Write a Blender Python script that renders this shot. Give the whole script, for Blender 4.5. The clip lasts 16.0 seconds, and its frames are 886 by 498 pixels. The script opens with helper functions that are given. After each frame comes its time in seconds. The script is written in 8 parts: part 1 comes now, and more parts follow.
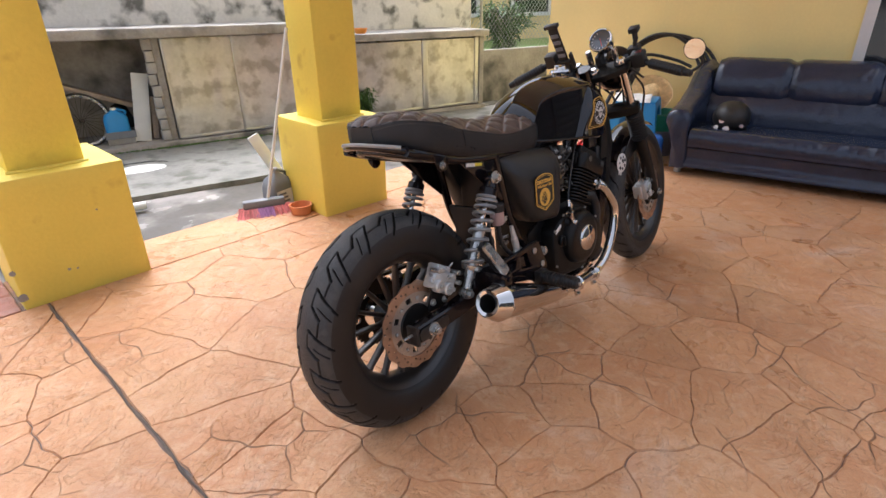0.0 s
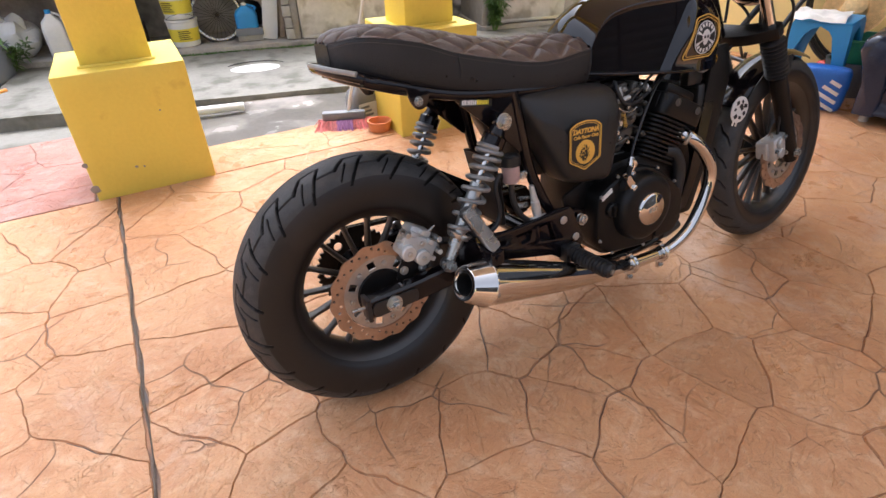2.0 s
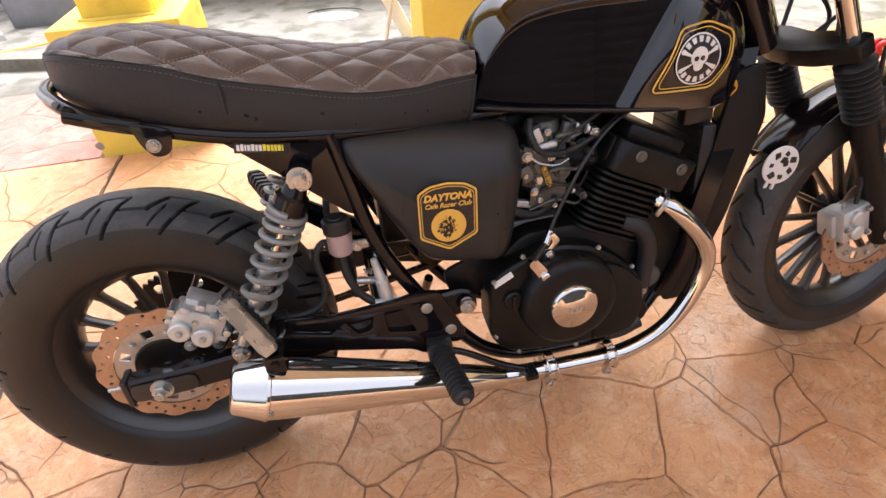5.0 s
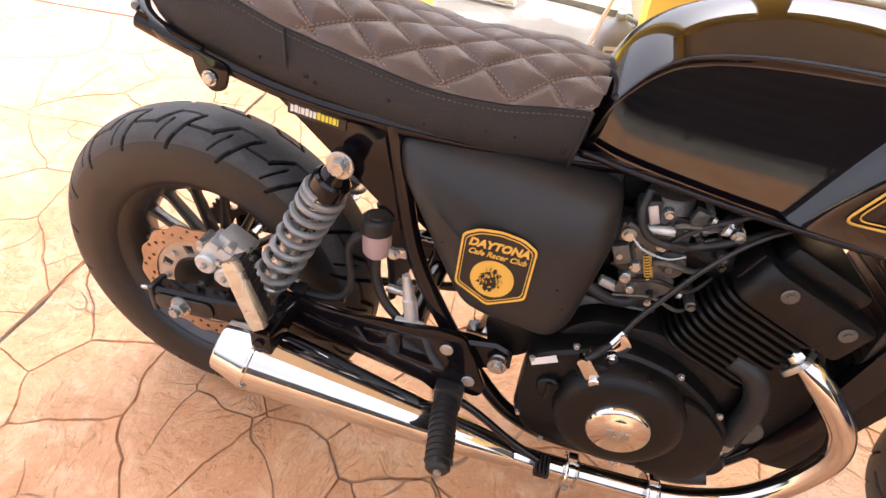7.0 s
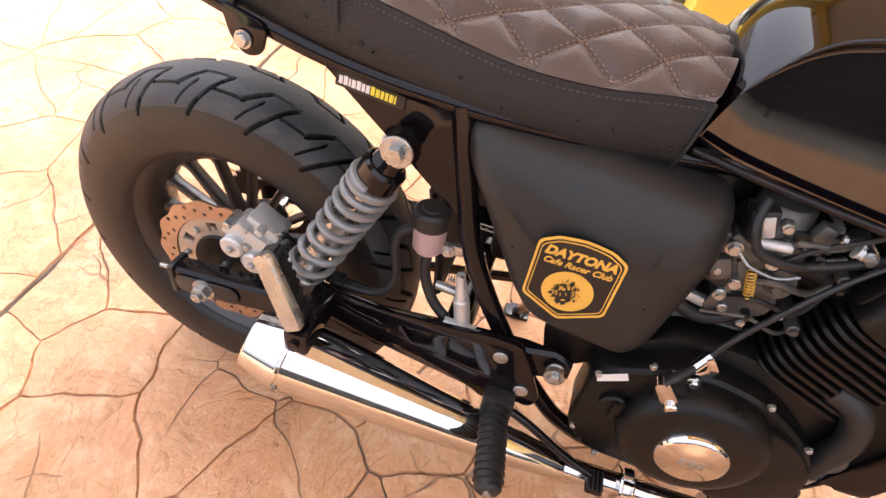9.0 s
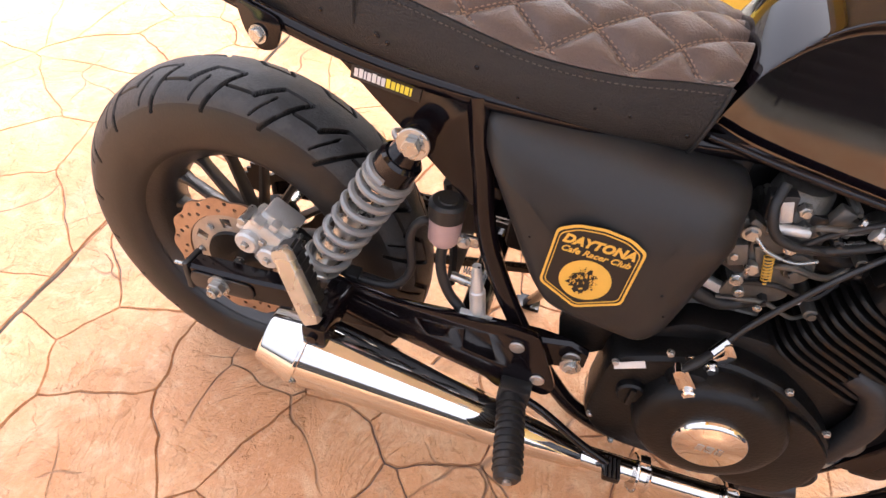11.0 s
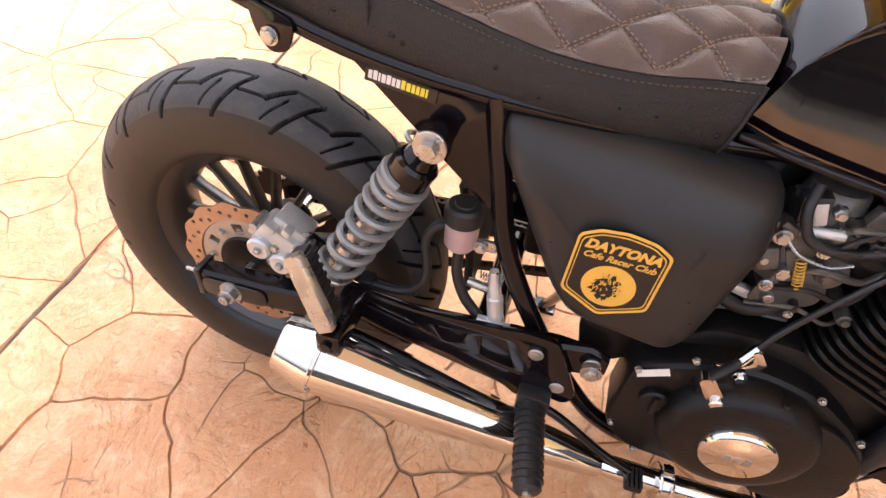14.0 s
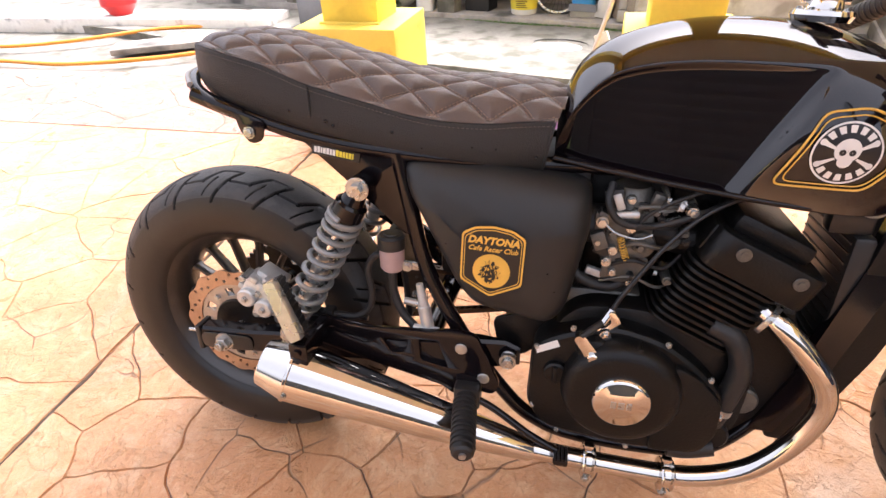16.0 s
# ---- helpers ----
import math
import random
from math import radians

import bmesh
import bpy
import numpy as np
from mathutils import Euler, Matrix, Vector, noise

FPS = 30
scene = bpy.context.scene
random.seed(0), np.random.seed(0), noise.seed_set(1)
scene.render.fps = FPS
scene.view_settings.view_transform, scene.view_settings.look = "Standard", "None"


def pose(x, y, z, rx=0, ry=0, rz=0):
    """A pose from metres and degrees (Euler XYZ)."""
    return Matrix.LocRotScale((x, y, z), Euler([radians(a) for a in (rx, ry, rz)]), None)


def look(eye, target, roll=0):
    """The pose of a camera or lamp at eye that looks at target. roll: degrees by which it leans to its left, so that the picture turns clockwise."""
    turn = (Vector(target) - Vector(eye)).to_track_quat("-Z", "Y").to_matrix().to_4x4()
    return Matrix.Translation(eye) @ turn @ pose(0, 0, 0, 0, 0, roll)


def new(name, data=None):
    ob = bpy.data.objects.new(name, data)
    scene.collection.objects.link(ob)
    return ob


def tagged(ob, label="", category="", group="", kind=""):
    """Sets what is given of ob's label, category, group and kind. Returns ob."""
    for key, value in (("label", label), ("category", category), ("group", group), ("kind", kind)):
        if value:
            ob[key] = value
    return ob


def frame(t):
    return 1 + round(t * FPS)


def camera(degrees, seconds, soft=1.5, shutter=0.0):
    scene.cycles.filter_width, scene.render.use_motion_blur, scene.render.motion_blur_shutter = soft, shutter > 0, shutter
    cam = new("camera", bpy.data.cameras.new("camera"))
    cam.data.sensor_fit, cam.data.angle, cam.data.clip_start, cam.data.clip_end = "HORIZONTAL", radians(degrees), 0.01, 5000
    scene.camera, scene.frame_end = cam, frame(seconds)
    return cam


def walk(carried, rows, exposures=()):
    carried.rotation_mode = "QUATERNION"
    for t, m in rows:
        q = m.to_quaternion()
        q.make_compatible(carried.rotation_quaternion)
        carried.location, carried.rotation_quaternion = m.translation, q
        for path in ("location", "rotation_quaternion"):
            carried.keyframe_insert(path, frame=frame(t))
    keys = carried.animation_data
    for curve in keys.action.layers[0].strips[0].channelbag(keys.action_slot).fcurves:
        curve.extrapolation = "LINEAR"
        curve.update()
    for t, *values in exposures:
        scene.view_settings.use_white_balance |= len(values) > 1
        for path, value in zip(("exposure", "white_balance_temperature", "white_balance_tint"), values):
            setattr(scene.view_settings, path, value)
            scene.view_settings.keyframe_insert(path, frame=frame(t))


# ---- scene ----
cam = camera(79.2, 16.0)
PATH = [
    (0, (-0.865, -0.955, 1.117), (0.46, 0.288, 0.283), -0.8),
    (0.5, (-0.756, -0.914, 1.117), (0.465, 0.416, 0.257), -1.4),
    (1, (-0.63, -0.925, 1.12), (0.429, 0.513, 0.221), -1.0),
    (1.5, (-0.485, -0.966, 1.102), (0.4, 0.521, 0.1), -1.8),
    (2, (-0.346, -0.966, 1.073), (0.457, 0.498, -0.028), -1.7),
    (2.5, (-0.187, -0.922, 1.069), (0.565, 0.51, -0.108), -2.1),
    (3, (-0.032, -0.932, 1.071), (0.562, 0.548, -0.136), -1.4),
    (3.5, (0.117, -0.982, 1.069), (0.647, 0.521, -0.139), -0.9),
    (4, (0.236, -0.948, 1.082), (0.74, 0.557, -0.135), -1.1),
    (6.5, (0.518, -0.581, 1.043), (0.327, 0.906, -0.28), -0.5),
    (7, (0.559, -0.576, 1.068), (0.254, 0.828, -0.324), 4.0),
    (7.5, (0.522, -0.586, 1.064), (0.179, 0.732, -0.4), 5.3),
    (8, (0.465, -0.509, 1.038), (0.136, 0.789, -0.448), 5.4),
    (8.5, (0.449, -0.462, 1.026), (0.14, 0.824, -0.474), 5.8),
    (9, (0.465, -0.484, 1.035), (0.173, 0.784, -0.484), 5.9),
    (11.5, (0.446, -0.493, 1.033), (0.148, 0.754, -0.501), 4.4),
    (12, (0.444, -0.48, 1.032), (0.142, 0.766, -0.504), 4.3),
    (12.5, (0.446, -0.474, 1.033), (0.132, 0.773, -0.499), 4.0),
    (13, (0.444, -0.476, 1.03), (0.12, 0.765, -0.504), 3.5),
    (13.5, (0.44, -0.478, 1.028), (0.109, 0.761, -0.506), 3.1),
    (14, (0.437, -0.479, 1.024), (0.109, 0.759, -0.512), 3.0),
    (14.5, (0.449, -0.481, 1.024), (0.086, 0.836, -0.437), 1.1),
    (15, (0.494, -0.55, 1.028), (0.05, 0.88, -0.298), -2.2),
    (15.5, (0.577, -0.69, 1.034), (0.131, 0.839, -0.175), -3.0),
    (16, (0.617, -0.746, 1.055), (0.203, 0.847, -0.082), -2.9),
]
EXPOSURES = [(0.0, 1.30, 5750, 13), (1.0, 1.30, 5750, 13), (2.5, 1.62, 5900, 14), (4.0, 1.78, 6000, 14), (6.5, 2.38, 6300, 16), (8.0, 2.46, 6300, 17), (14.0, 2.43, 6250, 17), (15.0, 2.36, 6250, 18), (16.0, 2.25, 6300, 18)]
walk(cam, [(t, look(eye, target, roll)) for t, eye, target, roll in PATH], EXPOSURES)

# ---- world and light ----
world = bpy.data.worlds.new("sky")
scene.world = world
world.use_nodes = True
_wn = world.node_tree.nodes
_sky = _wn.new("ShaderNodeTexSky")
_sky.sky_type = "NISHITA"
_sky.sun_disc = False
_sky.sun_elevation = radians(67)
_sky.sun_rotation = radians(20)
_sky.dust_density = 8.0
_sky.air_density = 0.7
_sky.ozone_density = 0.5
_wn["Background"].inputs[1].default_value = 0.15
_grey = _wn.new("ShaderNodeHueSaturation")     # an overcast sky: most of its blue is gone
_grey.inputs["Saturation"].default_value = 0.35
world.node_tree.links.new(_sky.outputs[0], _grey.inputs["Color"])
world.node_tree.links.new(_grey.outputs[0], _wn["Background"].inputs[0])
sun_data = bpy.data.lights.new("sun", "SUN")
sun_data.energy = 0.22
sun_data.angle = radians(24)
sun_data.color = (1.0, 0.95, 0.88)
sun = new("sun", sun_data)
sun.matrix_world = look((1.5, 4.0, 8), (0, 0, 0))

# ---- materials ----
def srgb(r, g, b):
    f = lambda c: c / 12.92 if c <= 0.04045 else ((c + 0.055) / 1.055) ** 2.4
    return (f(r / 255), f(g / 255), f(b / 255))


def mat(name, color, rough=0.5, metal=0.0, var=0.12, scale=8.0, fine=90.0, bump=0.0, bump_scale=120.0, coat=0.0, tint=None, tint_scale=3.0, tint_lo=0.5, tint_hi=0.62, rough_var=0.1, island=0.0, obj_rand=0.0, spec=0.5):
    """A surface with colour variation at two scales, optional stains of a second colour, roughness variation and fine relief."""
    m = bpy.data.materials.new(name)
    m.use_nodes = True
    nt = m.node_tree
    n, ln = nt.nodes, nt.links
    b = n["Principled BSDF"]
    b.inputs["Metallic"].default_value = metal
    b.inputs["Coat Weight"].default_value = coat
    b.inputs["Coat Roughness"].default_value = 0.04
    b.inputs["Specular IOR Level"].default_value = spec
    tc = n.new("ShaderNodeTexCoord")

    def noise_tex(s, detail=4.0):
        t = n.new("ShaderNodeTexNoise")
        t.inputs["Scale"].default_value = s
        t.inputs["Detail"].default_value = detail
        ln.new(tc.outputs["Object"], t.inputs["Vector"])
        return t

    big, small = noise_tex(scale), noise_tex(fine, 3.0)
    add = n.new("ShaderNodeMath")
    add.operation = "MULTIPLY_ADD"
    ln.new(small.outputs["Fac"], add.inputs[0])
    add.inputs[1].default_value = 0.45
    ln.new(big.outputs["Fac"], add.inputs[2])
    mr = n.new("ShaderNodeMapRange")
    mr.inputs["From Min"].default_value, mr.inputs["From Max"].default_value = 0.45, 1.0
    mr.inputs["To Min"].default_value, mr.inputs["To Max"].default_value = 1 - var, 1 + var
    ln.new(add.outputs[0], mr.inputs["Value"])
    mul = n.new("ShaderNodeVectorMath")
    mul.operation = "SCALE"
    mul.inputs[0].default_value = color
    ln.new(mr.outputs[0], mul.inputs["Scale"])
    col = mul.outputs[0]
    if tint:
        tn = noise_tex(tint_scale, 6.0)
        r = n.new("ShaderNodeMapRange")
        r.inputs["From Min"].default_value, r.inputs["From Max"].default_value = tint_lo, tint_hi
        ln.new(tn.outputs["Fac"], r.inputs["Value"])
        mx = n.new("ShaderNodeMix")
        mx.data_type = "RGBA"
        ln.new(r.outputs[0], mx.inputs[0])
        ln.new(col, mx.inputs[6])
        mx.inputs[7].default_value = (*tint, 1)
        col = mx.outputs[2]
    for amount, node, out in ((island, "ShaderNodeNewGeometry", "Random Per Island"), (obj_rand, "ShaderNodeObjectInfo", "Random")):
        if amount:
            g = n.new(node)
            r = n.new("ShaderNodeMapRange")
            r.inputs["To Min"].default_value, r.inputs["To Max"].default_value = 1 - amount, 1 + amount
            ln.new(g.outputs[out], r.inputs["Value"])
            sc = n.new("ShaderNodeVectorMath")
            sc.operation = "SCALE"
            ln.new(col, sc.inputs[0])
            ln.new(r.outputs[0], sc.inputs["Scale"])
            col = sc.outputs[0]
    ln.new(col, b.inputs["Base Color"])
    rr = n.new("ShaderNodeMapRange")
    rr.inputs["To Min"].default_value, rr.inputs["To Max"].default_value = max(0.02, rough - rough_var), min(1, rough + rough_var)
    ln.new(big.outputs["Fac"], rr.inputs["Value"])
    ln.new(rr.outputs[0], b.inputs["Roughness"])
    if bump:
        bt = noise_tex(bump_scale, 5.0)
        bp = n.new("ShaderNodeBump")
        bp.inputs["Strength"].default_value = bump
        bp.inputs["Distance"].default_value = 0.01
        ln.new(bt.outputs["Fac"], bp.inputs["Height"])
        ln.new(bp.outputs[0], b.inputs["Normal"])
    return m


M_GROUT = mat("joint", (0.34, 0.18, 0.10), 0.8, var=0.3, scale=12, fine=120, bump=0.4, tint=(0.13, 0.11, 0.10), tint_scale=5, tint_lo=0.42, tint_hi=0.56)
M_YELLOW = mat("yellow_paint", (0.82, 0.64, 0.10), 0.55, var=0.06, scale=3, fine=60, bump=0.12, bump_scale=60, tint=(0.62, 0.42, 0.06), tint_scale=6, tint_lo=0.62, tint_hi=0.75)
M_WALL = mat("cream_wall_paint", (0.90, 0.74, 0.31), 0.6, var=0.05, scale=2, fine=50, bump=0.08, bump_scale=50)
M_CONC = mat("raw_concrete", (0.36, 0.33, 0.29), 0.85, var=0.25, scale=4, fine=40, bump=0.4, bump_scale=30, tint=(0.10, 0.095, 0.085), tint_scale=2.2, tint_lo=0.52, tint_hi=0.66)
M_YARD = mat("yard_concrete", (0.205, 0.195, 0.165), 0.7, var=0.25, scale=2.5, fine=35, bump=0.4, bump_scale=25, tint=(0.105, 0.10, 0.075), tint_scale=5.5, tint_lo=0.50, tint_hi=0.64)
M_WET = mat("wet_concrete", (0.15, 0.14, 0.125), 0.25, var=0.2, scale=4, fine=40, bump=0.15, bump_scale=20, tint=(0.36, 0.33, 0.3), tint_scale=2.0)
M_PLASTER = mat("stained_plaster", (0.72, 0.70, 0.65), 0.85, var=0.15, scale=3, fine=40, bump=0.3, bump_scale=25, tint=(0.15, 0.145, 0.125), tint_scale=5.0, tint_lo=0.52, tint_hi=0.66)
M_CEIL = mat("ceiling_paint", (0.74, 0.72, 0.66), 0.8, var=0.05)
M_SHEET = mat("dented_metal_sheet", (0.62, 0.60, 0.57), 0.36, metal=0.75, var=0.18, scale=5, fine=30, bump=0.6, bump_scale=4, tint=(0.40, 0.37, 0.33), tint_scale=6)
M_ALU = mat("aluminium_trim", (0.6, 0.58, 0.55), 0.35, metal=0.9, var=0.1)
M_RUBBER = mat("tyre_rubber", (0.0095, 0.0080, 0.0070), 0.45, spec=0.5, var=0.3, scale=12, fine=160, bump=0.08, bump_scale=300, tint=(0.020, 0.0155, 0.0125), tint_scale=6)
# same rubber, coloured near black for the shade down in the tread grooves
M_GROOVE_SHADE = mat("shaded_groove_rubber", (0.004, 0.0038, 0.0036), 0.7, spec=0.2, var=0.2)
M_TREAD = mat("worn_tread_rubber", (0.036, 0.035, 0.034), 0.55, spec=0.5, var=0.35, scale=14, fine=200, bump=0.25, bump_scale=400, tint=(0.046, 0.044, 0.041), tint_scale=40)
# black wheel paint; its brown is dust plus painted-in bounce from the orange floor
M_RIM = mat("dusty_floor_lit_wheel_paint", (0.019, 0.0150, 0.0120), 0.34, spec=0.8, var=0.3, scale=9, fine=150, bump=0.1, bump_scale=260)
M_BLACKGLOSS = mat("black_gloss_paint", (0.0058, 0.0042, 0.0052), 0.12, spec=0.34, var=0.2, rough_var=0.05)
M_TANK = mat("black_lacquer", (0.0045, 0.0030, 0.0042), 0.05, var=0.2, rough_var=0.02, spec=0.65)
M_SATIN = mat("black_satin_plastic", (0.0165, 0.0163, 0.0160), 0.46, spec=0.42, var=0.12, scale=5, fine=200, bump=0.05, bump_scale=500, rough_var=0.05)
M_ENGINE = mat("black_engine_paint", (0.0045, 0.0043, 0.0043), 0.40, spec=0.28, var=0.2, scale=15, fine=180, bump=0.12, bump_scale=260)
M_DARK = mat("dark_steel", (0.013, 0.013, 0.0135), 0.35, var=0.2)
M_LEATHER = mat("black_seat_vinyl", (0.0105, 0.0102, 0.0102), 0.50, var=0.15, scale=10, fine=300, bump=0.40, bump_scale=480, rough_var=0.06)
M_BROWN = mat("brown_seat_vinyl", (0.078, 0.052, 0.042), 0.38, var=0.15, scale=10, fine=300, bump=0.24, bump_scale=480, rough_var=0.06)
M_THREAD = mat("brown_thread", (0.24, 0.155, 0.11), 0.7, var=0.1)
M_GREYTHREAD = mat("grey_thread", (0.085, 0.072, 0.062), 0.7, var=0.1)
M_CHROME = mat("chrome", (0.64, 0.62, 0.59), 0.05, metal=1.0, var=0.03, rough_var=0.02)
M_STEEL = mat("zinc_steel", (0.44, 0.44, 0.42), 0.28, metal=0.85, var=0.15, scale=40)
M_CAST = mat("cast_aluminium", (0.56, 0.57, 0.56), 0.36, metal=0.5, var=0.12, scale=30, bump=0.15, bump_scale=300)
M_CARB = mat("grubby_cast_alloy", (0.125, 0.122, 0.112), 0.42, metal=0.6, var=0.25, scale=30, bump=0.15, bump_scale=200)
M_SPRING = mat("grey_spring_steel", (0.23, 0.235, 0.235), 0.34, metal=0.3, var=0.1)
M_DISC = mat("brake_disc_steel", (0.42, 0.30, 0.22), 0.34, metal=0.85, var=0.2, scale=20, fine=140)
M_DISCEDGE = mat("disc_carrier", (0.44, 0.40, 0.35), 0.4, metal=0.7, var=0.2)
M_GOLD = mat("gold_print", (0.72, 0.42, 0.07), 0.4, var=0.08)
M_WHITE = mat("white_print", (0.72, 0.70, 0.67), 0.5, var=0.05)
M_YPRINT = mat("yellow_print", (0.75, 0.62, 0.05), 0.45, var=0.05)
M_DECAL = mat("black_decal", (0.008, 0.008, 0.009), 0.35, var=0.1)
M_HOSE = mat("black_rubber_hose", (0.012, 0.012, 0.0125), 0.5, var=0.15, bump=0.1)
M_SMOKE = mat("pinkish_reservoir_plastic", (0.42, 0.30, 0.29), 0.3, var=0.1)
M_AMBER = mat("amber_lens", (0.62, 0.30, 0.02), 0.2, var=0.08)
M_RED = mat("red_plastic", (0.6, 0.03, 0.03), 0.35, var=0.1)
M_SOFA = mat("navy_sofa_leather", (0.020, 0.028, 0.055), 0.20, var=0.25, scale=5, fine=120, bump=0.35, bump_scale=30, rough_var=0.1)
M_BLUE = mat("blue_plastic", (0.03, 0.26, 0.58), 0.4, var=0.08)
M_BLUEDARK = mat("blue_printed_sack", (0.02, 0.13, 0.50), 0.45, var=0.15)
M_GREEN = mat("green_plastic", (0.02, 0.24, 0.16), 0.4, var=0.1)
M_STRAW = mat("woven_straw", (0.72, 0.50, 0.23), 0.75, var=0.25, scale=30, fine=200, bump=0.6, bump_scale=160)
M_WOOD = mat("old_wood", (0.34, 0.27, 0.21), 0.75, var=0.3, scale=6, fine=60, bump=0.3)
M_ORANGE = mat("orange_clay", (0.62, 0.22, 0.08), 0.6, var=0.1)
M_ORANGEHOSE = mat("orange_hose", (0.75, 0.28, 0.03), 0.4, var=0.08)
M_GREYPLASTIC = mat("grey_plastic", (0.18, 0.19, 0.21), 0.45, var=0.12)
M_WHITEPLASTIC = mat("white_plastic", (0.68, 0.68, 0.66), 0.4, var=0.08)
M_BRISTLE = mat("pink_bristles", (0.75, 0.26, 0.26), 0.7, var=0.3, island=0.3)
M_PURPLE = mat("purple_bristles", (0.36, 0.17, 0.38), 0.7, var=0.3, island=0.3)
M_LEAF = mat("leaf_green", (0.09, 0.17, 0.035), 0.5, var=0.25, island=0.3)
M_GRASS = mat("grass_green", (0.12, 0.20, 0.04), 0.6, var=0.3, island=0.3)
M_BRICK = mat("grey_block", (0.40, 0.38, 0.34), 0.85, var=0.2, bump=0.4, obj_rand=0.1)
M_GLASSDARK = mat("dark_window_glass", (0.02, 0.022, 0.025), 0.05, var=0.1, coat=1.0)
M_LENS = mat("dial_glass", (0.05, 0.06, 0.07), 0.04, var=0.1, coat=1.0)
M_MIRROR = mat("mirror", (0.50, 0.55, 0.53), 0.02, metal=1.0, var=0.01, rough_var=0.0)
M_FRAMEWHITE = mat("white_door_frame", (0.7, 0.69, 0.67), 0.4, var=0.05)
M_HOUSE = mat("neighbour_wall", (0.80, 0.62, 0.30), 0.6, var=0.05)
M_WIRE = mat("galvanised_wire", (0.5, 0.48, 0.42), 0.4, metal=0.8, var=0.1)
M_CHAIN = mat("greasy_chain", (0.05, 0.038, 0.029), 0.4, metal=0.8, var=0.3)
M_CRACK = mat("mortar_joint", (0.13, 0.105, 0.085), 0.9, var=0.35, scale=20, fine=90, bump=0.5, bump_scale=60)
M_GREYLED = mat("frosted_lens", (0.28, 0.275, 0.26), 0.3, var=0.1)


def stone_mat(name, base, pale, dark):
    """Stamped, coloured and sealed concrete: mottled colour, pale scuffs, split-slate relief."""
    m = bpy.data.materials.new(name)
    m.use_nodes = True
    nt = m.node_tree
    n, ln = nt.nodes, nt.links
    b = n["Principled BSDF"]
    geo = n.new("ShaderNodeNewGeometry")

    def tex(scale, detail, dist=0.0, rough=0.55):
        t = n.new("ShaderNodeTexNoise")
        t.inputs["Scale"].default_value, t.inputs["Detail"].default_value = scale, detail
        t.inputs["Distortion"].default_value, t.inputs["Roughness"].default_value = dist, rough
        ln.new(geo.outputs["Position"], t.inputs["Vector"])
        return t.outputs["Fac"]

    def span(v, a, c, lo=0.0, hi=1.0):
        r = n.new("ShaderNodeMapRange")
        r.inputs["From Min"].default_value, r.inputs["From Max"].default_value = a, c
        r.inputs["To Min"].default_value, r.inputs["To Max"].default_value = lo, hi
        ln.new(v, r.inputs["Value"])
        return r.outputs[0]

    def mix(f, a, c):
        x = n.new("ShaderNodeMix")
        x.data_type = "RGBA"
        ln.new(f, x.inputs[0])
        for v, s in ((a, 6), (c, 7)):
            if isinstance(v, tuple):
                x.inputs[s].default_value = (*v, 1)
            else:
                ln.new(v, x.inputs[s])
        return x.outputs[2]

    slate = tex(7.0, 8.0, 1.6, 0.6)
    col = mix(span(tex(2.2, 5.0), 0.38, 0.62), base, dark)
    col = mix(span(tex(9.0, 8.0, 1.4, 0.65), 0.50, 0.70, 0.0, 0.6), col, pale)
    col = mix(span(tex(30.0, 8.0, 1.0, 0.7), 0.52, 0.68, 0.0, 0.75), col, dark)
    col = mix(span(tex(75.0, 6.0, 0.6, 0.7), 0.55, 0.72, 0.0, 0.5), col, pale)
    col = mix(span(tex(16.0, 9.0, 2.2, 0.7), 0.60, 0.72, 0.0, 0.55), col, (0.30, 0.15, 0.085))
    col = mix(span(tex(1.3, 9.0, 1.0, 0.65), 0.58, 0.74, 0.0, 0.45), col, (0.66, 0.58, 0.50))
    warp = n.new("ShaderNodeTexNoise")
    warp.inputs["Scale"].default_value, warp.inputs["Detail"].default_value = 3.5, 2.0
    ln.new(geo.outputs["Position"], warp.inputs["Vector"])
    push = n.new("ShaderNodeVectorMath")
    push.operation = "MULTIPLY_ADD"
    ln.new(warp.outputs["Color"], push.inputs[0])
    push.inputs[1].default_value = (0.22, 0.22, 0.0)
    ln.new(geo.outputs["Position"], push.inputs[2])
    vor = n.new("ShaderNodeTexVoronoi")
    vor.feature, vor.voronoi_dimensions = "DISTANCE_TO_EDGE", "2D"
    vor.inputs["Scale"].default_value = 4.2
    ln.new(push.outputs[0], vor.inputs["Vector"])
    crease = n.new("ShaderNodeMath")
    crease.operation = "MULTIPLY"
    ln.new(span(vor.outputs["Distance"], 0.0, 0.012, 1.0, 0.0), crease.inputs[0])
    ln.new(span(tex(2.6, 4.0), 0.50, 0.60), crease.inputs[1])
    col = mix(span(tex(260.0, 3.0, 0.0, 0.6), 0.58, 0.68, 0.0, 0.40), col, (0.30, 0.15, 0.08))
    some = span(crease.outputs[0], 0.0, 1.0, 0.0, 0.75)
    col = mix(some, col, (0.22, 0.13, 0.085))
    oi = n.new("ShaderNodeObjectInfo")
    sc = n.new("ShaderNodeVectorMath")
    sc.operation = "SCALE"
    ln.new(col, sc.inputs[0])
    ln.new(span(oi.outputs["Random"], 0, 1, 0.93, 1.07), sc.inputs["Scale"])
    ln.new(sc.outputs[0], b.inputs["Base Color"])
    ln.new(span(tex(5.0, 7.0, 0.6), 0.3, 0.7, 0.22, 0.52), b.inputs["Roughness"])
    b1, b2 = n.new("ShaderNodeBump"), n.new("ShaderNodeBump")
